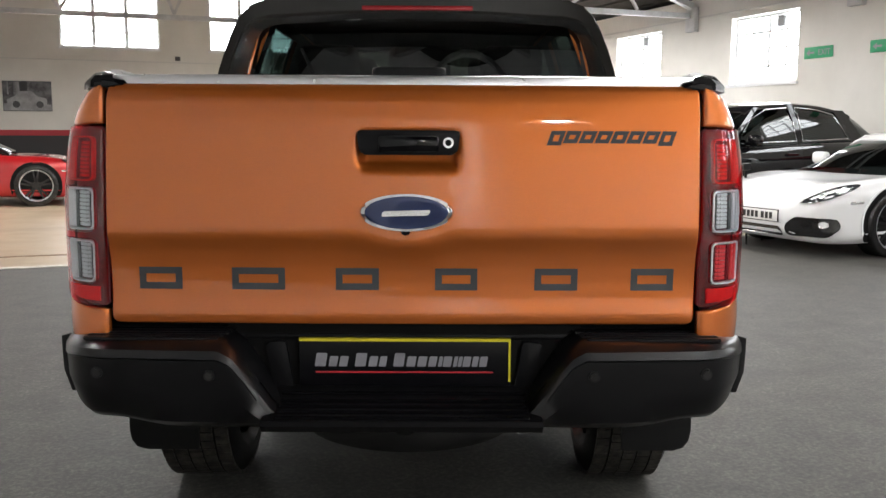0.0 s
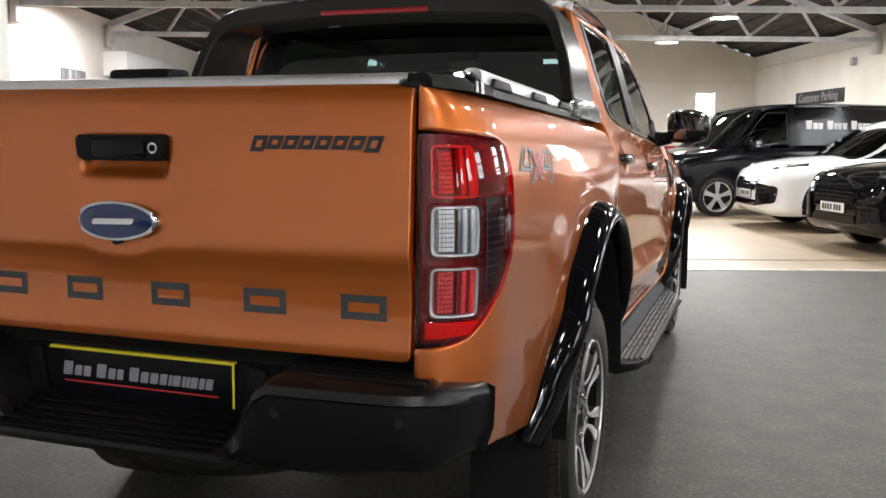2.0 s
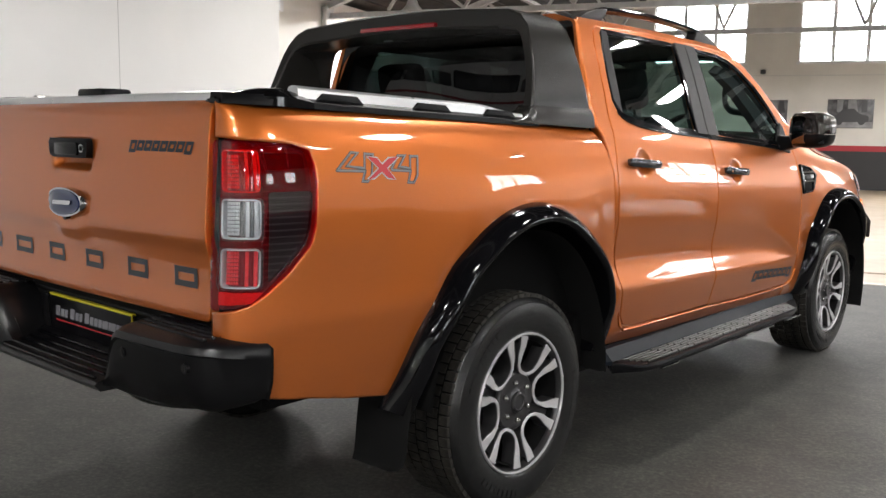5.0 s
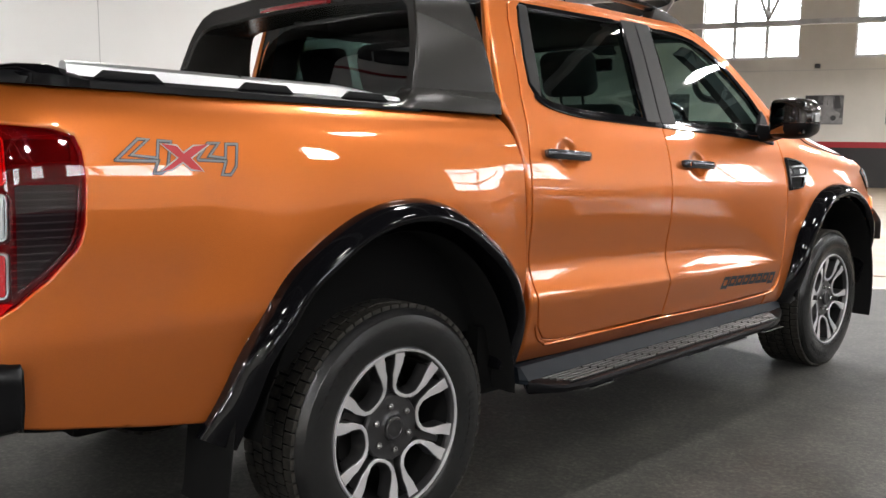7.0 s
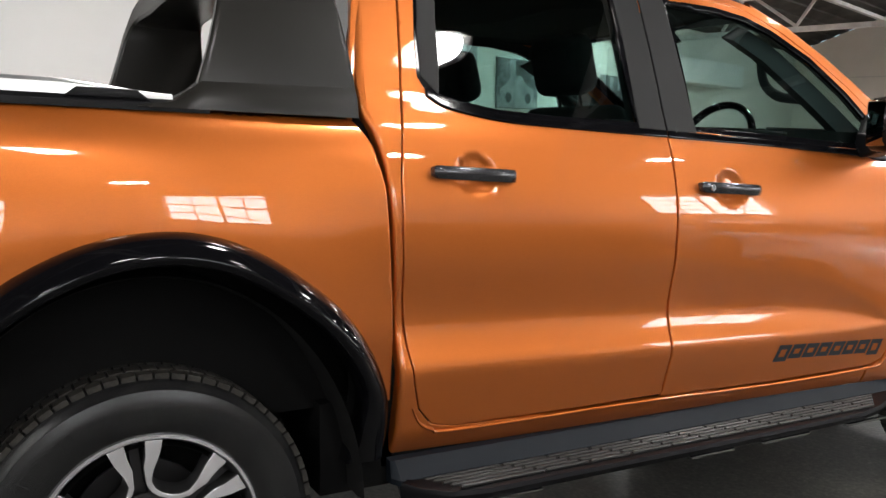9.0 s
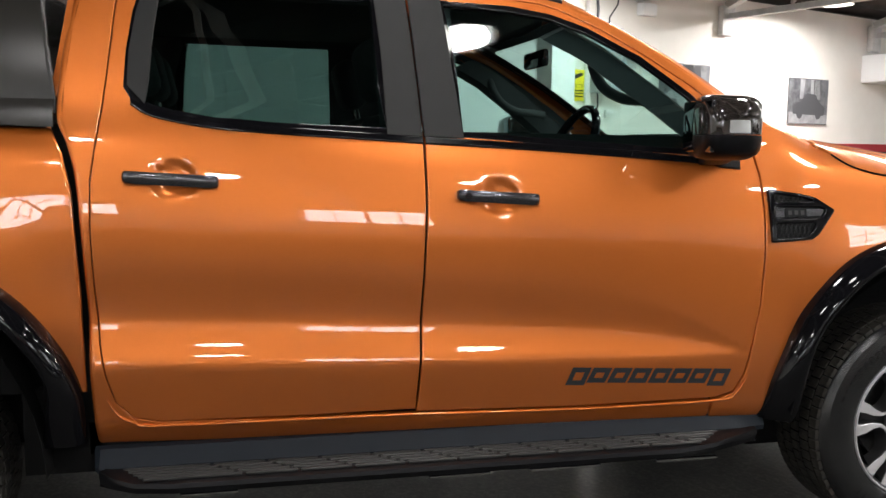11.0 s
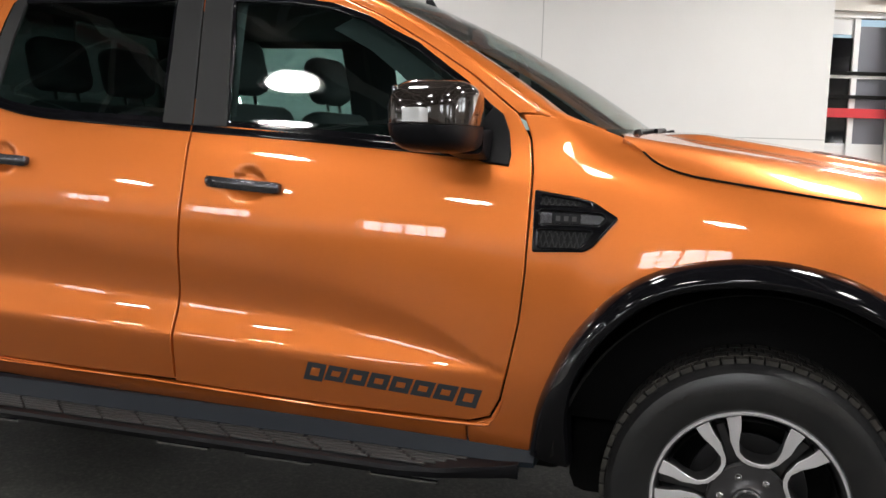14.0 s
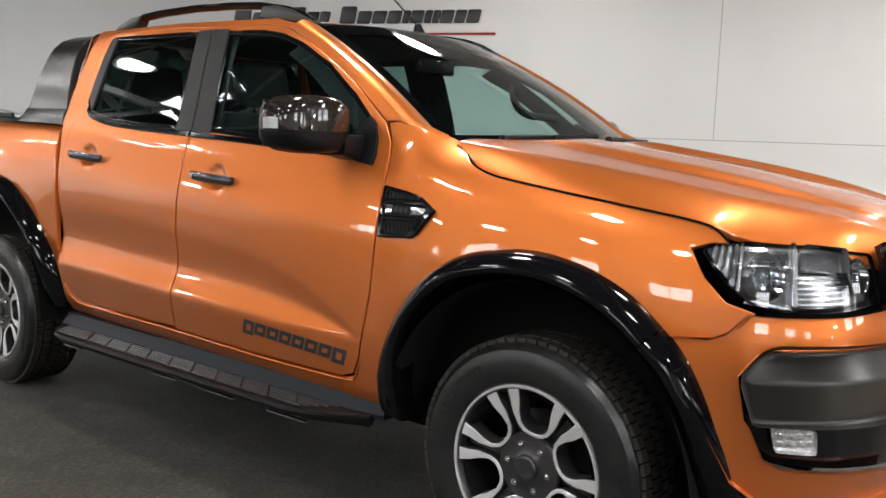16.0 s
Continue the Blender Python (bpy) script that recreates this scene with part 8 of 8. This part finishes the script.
def picture(axis, at, a0, a1, z0, z1, seed, label):
    """An unframed photograph of an old car on board, in greys."""
    place = (lambda a, z, d: rm(a, at - d, z)) if axis == "v" else (lambda a, z, d: rm(at + d, a, z))
    root = thing("picture", place((a0 + a1) / 2, z0, 0.01), label, "picture", "wall pictures")
    w, h = a1 - a0, z1 - z0
    P = lambda pts: [(a0 + w * x, z0 + h * y) for x, y in pts]
    bm_ob("board", prism(P([(0, 0), (1, 0), (1, 1), (0, 1)]), 0.0, 0.03, place, 0.002), photo_mid, root)
    rnd = random.Random(seed)
    for i in range(5):
        x = rnd.uniform(0.02, 0.8)
        bm_ob("backdrop_shape", prism(P([(x, 0.55), (x + rnd.uniform(0.08, 0.18), 0.55), (x + 0.12, 0.98), (x, 0.98)]), 0.03, 0.0325, place), rnd.choice((photo_dark, photo_pale)), root)
    bm_ob("ground_shape", prism(P([(0.01, 0.02), (0.99, 0.02), (0.99, 0.22), (0.01, 0.26)]), 0.03, 0.033, place), photo_pale, root)
    body = [(0.10, 0.22), (0.90, 0.20), (0.93, 0.38), (0.78, 0.48), (0.66, 0.66), (0.42, 0.68), (0.30, 0.50), (0.10, 0.42)]
    if seed % 2:
        body = [(1 - x, y) for x, y in body[::-1]]
    bm_ob("car_shape", prism(rounded(P(body), 0.03), 0.033, 0.036, place), photo_pale if seed % 3 else photo_dark, root)
    for x in (0.27, 0.75):
        bm_ob("wheel_shape", prism(P([(x + 0.075 * math.cos(a), 0.22 + 0.075 * w / h * math.sin(a)) for a in np.linspace(0, 2 * math.pi, 16, endpoint=False)]), 0.036, 0.038, place), photo_dark, root)


picture("v", V1, -3.66, -2.48, 1.67, 2.45, 1, "grey photograph of a classic car on the cream wall")
picture("v", V1, 0.52, 1.45, 1.63, 2.38, 2, "grey photograph of a car between two windows")
picture("v", V1, 2.45, 3.58, 1.64, 2.40, 3, "dark grey photograph under a window")
picture("v", V1, 4.60, 5.78, 1.70, 2.44, 4, "grey photograph beside the white car")
picture("u", U0, 10.14, 11.26, 1.82, 2.63, 5, "grey photograph of an old saloon near the meter box")
picture("u", U0, 13.3, 14.4, 1.75, 2.55, 6, "grey photograph further along the cream wall")

# green exit signs and the parking sign on the right wall
def wall_sign(axis, at, a0, a1, z0, z1, mat, name, label, category):
    place = (lambda a, z, d: rm(a, at - d, z))if axis == "v" else (lambda a, z, d: rm(at - d if at > 0 else at + d, a, z))
    root = thing(name, place((a0 + a1) / 2, z0, 0.0), label, category)
    bm_ob("board", prism(rounded([(a0, z0), (a1, z0), (a1, z1), (a0, z1)], 0.01), 0.0, 0.02, place, 0.002), mat, root)
    return root, place


# text on the right wall reads towards smaller v
def right_text(txt, size, v, z, mat, root, nm):
    m = Matrix.Translation(rm(U1 - 0.024, v, z)) @ Matrix.Rotation(radians(ROOM - 90), 4, "Z") @ Matrix.Rotation(radians(90), 4, "X")
    letters(txt, size, 0.001, m, mat, nm, root)


for v0, v1 in ((7.98, 8.58), (6.62, 7.24)):
    s, place = wall_sign("u", U1, v0, v1, 2.41, 2.59, sign_green, "exit_sign", "green exit sign with white wording and an arrow", "sign")
    right_text("EXIT", 0.13, v0 + 0.30, 2.455, white_print, s, "exit_word")
    bm_ob("arrow", prism([(v1 - 0.05, 2.50), (v1 - 0.12, 2.55), (v1 - 0.12, 2.515), (v1 - 0.22, 2.515), (v1 - 0.22, 2.485), (v1 - 0.12, 2.485), (v1 - 0.12, 2.45)], 0.02, 0.022, place), white_print, s)
s, place = wall_sign("u", U1, 17.1, 19.8, 2.22, 2.54, print_black, "parking_sign", "black customer parking sign with pale lettering", "sign")
right_text("Customer Parking", 0.30, 19.6, 2.29, white_print, s, "sign_wording")
for v in (9.0, 13.0, 16.6):
    b = slab("junction_box", (U1 - 0.10, v, 2.98), (U1, v + 0.16, 3.16), box_grey, "small grey junction box on the white wall", "", category="box", r=0.01)
    tagged(b, group="junction boxes")
# cable runs along the walls
for nm, lo, hi in (("cable_run", (U0, V1 - 0.02, 3.02), (U1, V1 - 0.002, 3.05)), ("cable_run", (U1 - 0.02, V0, 3.36), (U1 - 0.002, V1, 3.39))):
    slab(nm, lo, hi, pipe_white, "thin painted cable run along the wall", "", category="conduit")
slab("alarm_sounder", (0.7, V1 - 0.08, 3.08), (0.84, V1, 3.2), photo_dark, "small dark alarm sounder on the cream wall", "", category="alarm", r=0.02)

# left wall: glazed door, white column, meter boxes, warning signs
door1 = thing("door_1", rm(U0 - 0.15, 7.13, 0), "", "", kind="structure")
dark_panel = principled("grey_door_panel", (0.12, 0.125, 0.15), 0.35)
for nm, lo, hi, mat in (("door_frame", (U0 - 0.20, 6.55, 0), (U0 - 0.08, 6.64, 3.0), frame_white), ("door_frame", (U0 - 0.20, 7.63, 0), (U0 - 0.08, 7.72, 3.0), frame_white), ("door_frame", (U0 - 0.20, 6.64, 2.93), (U0 - 0.08, 7.63, 3.0), frame_white),
                        ("mullion", (U0 - 0.18, 7.16, 0), (U0 - 0.10, 7.23, 2.93), frame_white), ("dark_pane", (U0 - 0.16, 6.64, 1.44), (U0 - 0.13, 7.16, 2.70), gloss_black), ("grey_panel", (U0 - 0.16, 7.23, 1.44), (U0 - 0.13, 7.63, 2.84), dark_panel),
                        ("head_panel", (U0 - 0.16, 6.64, 2.74), (U0 - 0.13, 7.16, 2.93), frame_white), ("lower_panel", (U0 - 0.16, 6.64, 0.0), (U0 - 0.13, 7.63, 1.44), frame_white),
                        ("push_bar", (U0 - 0.12, 6.64, 2.26), (U0 - 0.06, 7.63, 2.30), matt_black), ("push_bar", (U0 - 0.12, 6.64, 1.98), (U0 - 0.06, 7.63, 2.02), matt_black), ("white_bar", (U0 - 0.13, 6.64, 2.22), (U0 - 0.09, 7.63, 2.255), frame_white),
                        ("red_rail", (U0 - 0.12, 6.60, 1.75), (U0 - 0.05, 7.66, 1.86), principled("red_rail_paint", (0.55, 0.02, 0.03), 0.4))):
    slab(nm, lo, hi, mat, parent=door1)
slab("pier_left", (U0, 7.74, 0), (U0 + 0.32, 8.16, EAVE - 0.1), white_paint)
s, place = wall_sign("u", U0, 8.30, 8.66, 1.97, 2.42, sign_yellow, "camera_notice", "yellow surveillance notice with a black camera symbol", "sign")
bm_ob("camera_shape", prism([(8.40, 2.33), (8.55, 2.38), (8.58, 2.34), (8.43, 2.28)], 0.02, 0.022, place), print_black, s)
letters("CCTV", 0.075, 0.001, Matrix.Translation(rm(U0 + 0.022, 8.39, 2.165)) @ Matrix.Rotation(radians(ROOM + 90), 4, "Z") @ Matrix.Rotation(radians(90), 4, "X"), print_black, "notice_word", s)
for z in (2.11, 2.07, 2.03):
    bm_ob("notice_line", prism([(8.36, z), (8.60, z), (8.60, z + 0.018), (8.36, z + 0.018)], 0.02, 0.0215, place), print_black, s)
s, place = wall_sign("u", U0, 8.22, 8.38, 1.50, 1.80, sign_yellow, "warning_notice", "small yellow warning notice with a black triangle", "sign")
bm_ob("triangle", prism([(8.25, 1.66), (8.35, 1.66), (8.30, 1.76)], 0.02, 0.022, place), print_black, s)
meter = thing("meter_box", rm(U0, 9.0, 2.1), "tall grey enamel meter box with hinged door on the wall", "cabinet")
slab("body", (U0, 8.72, 2.10), (U0 + 0.16, 9.22, 3.05), box_grey, parent=meter, r=0.012)
slab("door", (U0 + 0.16, 8.74, 2.58), (U0 + 0.175, 9.20, 3.03), box_grey, parent=meter, r=0.004)
slab("door", (U0 + 0.16, 8.74, 2.12), (U0 + 0.175, 9.20, 2.56), box_grey, parent=meter, r=0.004)
for z in (2.3, 2.8):
    slab("hinge", (U0 + 0.16, 9.20, z), (U0 + 0.185, 9.225, z + 0.06), matt_black, parent=meter)
sw = thing("switch_box", rm(U0, 9.45, 2.5), "small grey switch box with a window", "box")
slab("body", (U0, 9.30, 2.48), (U0 + 0.12, 9.54, 2.82), box_grey, parent=sw, r=0.01)
slab("window", (U0 + 0.12, 9.34, 2.55), (U0 + 0.124, 9.50, 2.75), photo_pale, parent=sw)
slab("wall_socket", (U0, 9.02, 1.74), (U0 + 0.05, 9.14, 1.86), pipe_white, "white surface socket below the meter box", "", category="socket", r=0.008)
for nm, pts, r in (("wall_pipe", [(8.62, 1.95), (8.62, 3.7)], 0.03), ("wall_cable", [(8.85, 2.10), (8.86, 1.90), (8.80, 1.84), (8.72, 1.84)], 0.012), ("wall_cable", [(8.80, 3.05), (8.82, 3.3), (8.76, 3.7)], 0.02), ("wall_cable", [(9.05, 3.05), (9.04, 3.2), (9.2, 3.4), (9.24, 3.7)], 0.012)):
    bm = bmesh.new()
    for a, b in zip(pts, pts[1:]):
        add_tube(bm, rm(U0 + 0.04, a[0], a[1]), rm(U0 + 0.04, b[0], b[1]), r, 8)
    tagged(bm_ob(nm, bm, pipe_white if nm == "wall_pipe" else photo_dark), "painted service pipe on the wall" if nm == "wall_pipe" else "dark cable clipped to the wall by the meter", "pipe" if nm == "wall_pipe" else "cable", "wall services")
slab("wall_lamp", (U0, 9.62, 3.28), (U0 + 0.14, 9.92, 3.46), frame_white, "white bulkhead fitting high on the wall", "", category="light", r=0.02)
slab("shutter_box", (U0, 15.4, 2.55), (U0 + 0.5, 18.6, 3.05), frame_white, "white roller shutter housing on the wall", "", category="shutter", r=0.02)
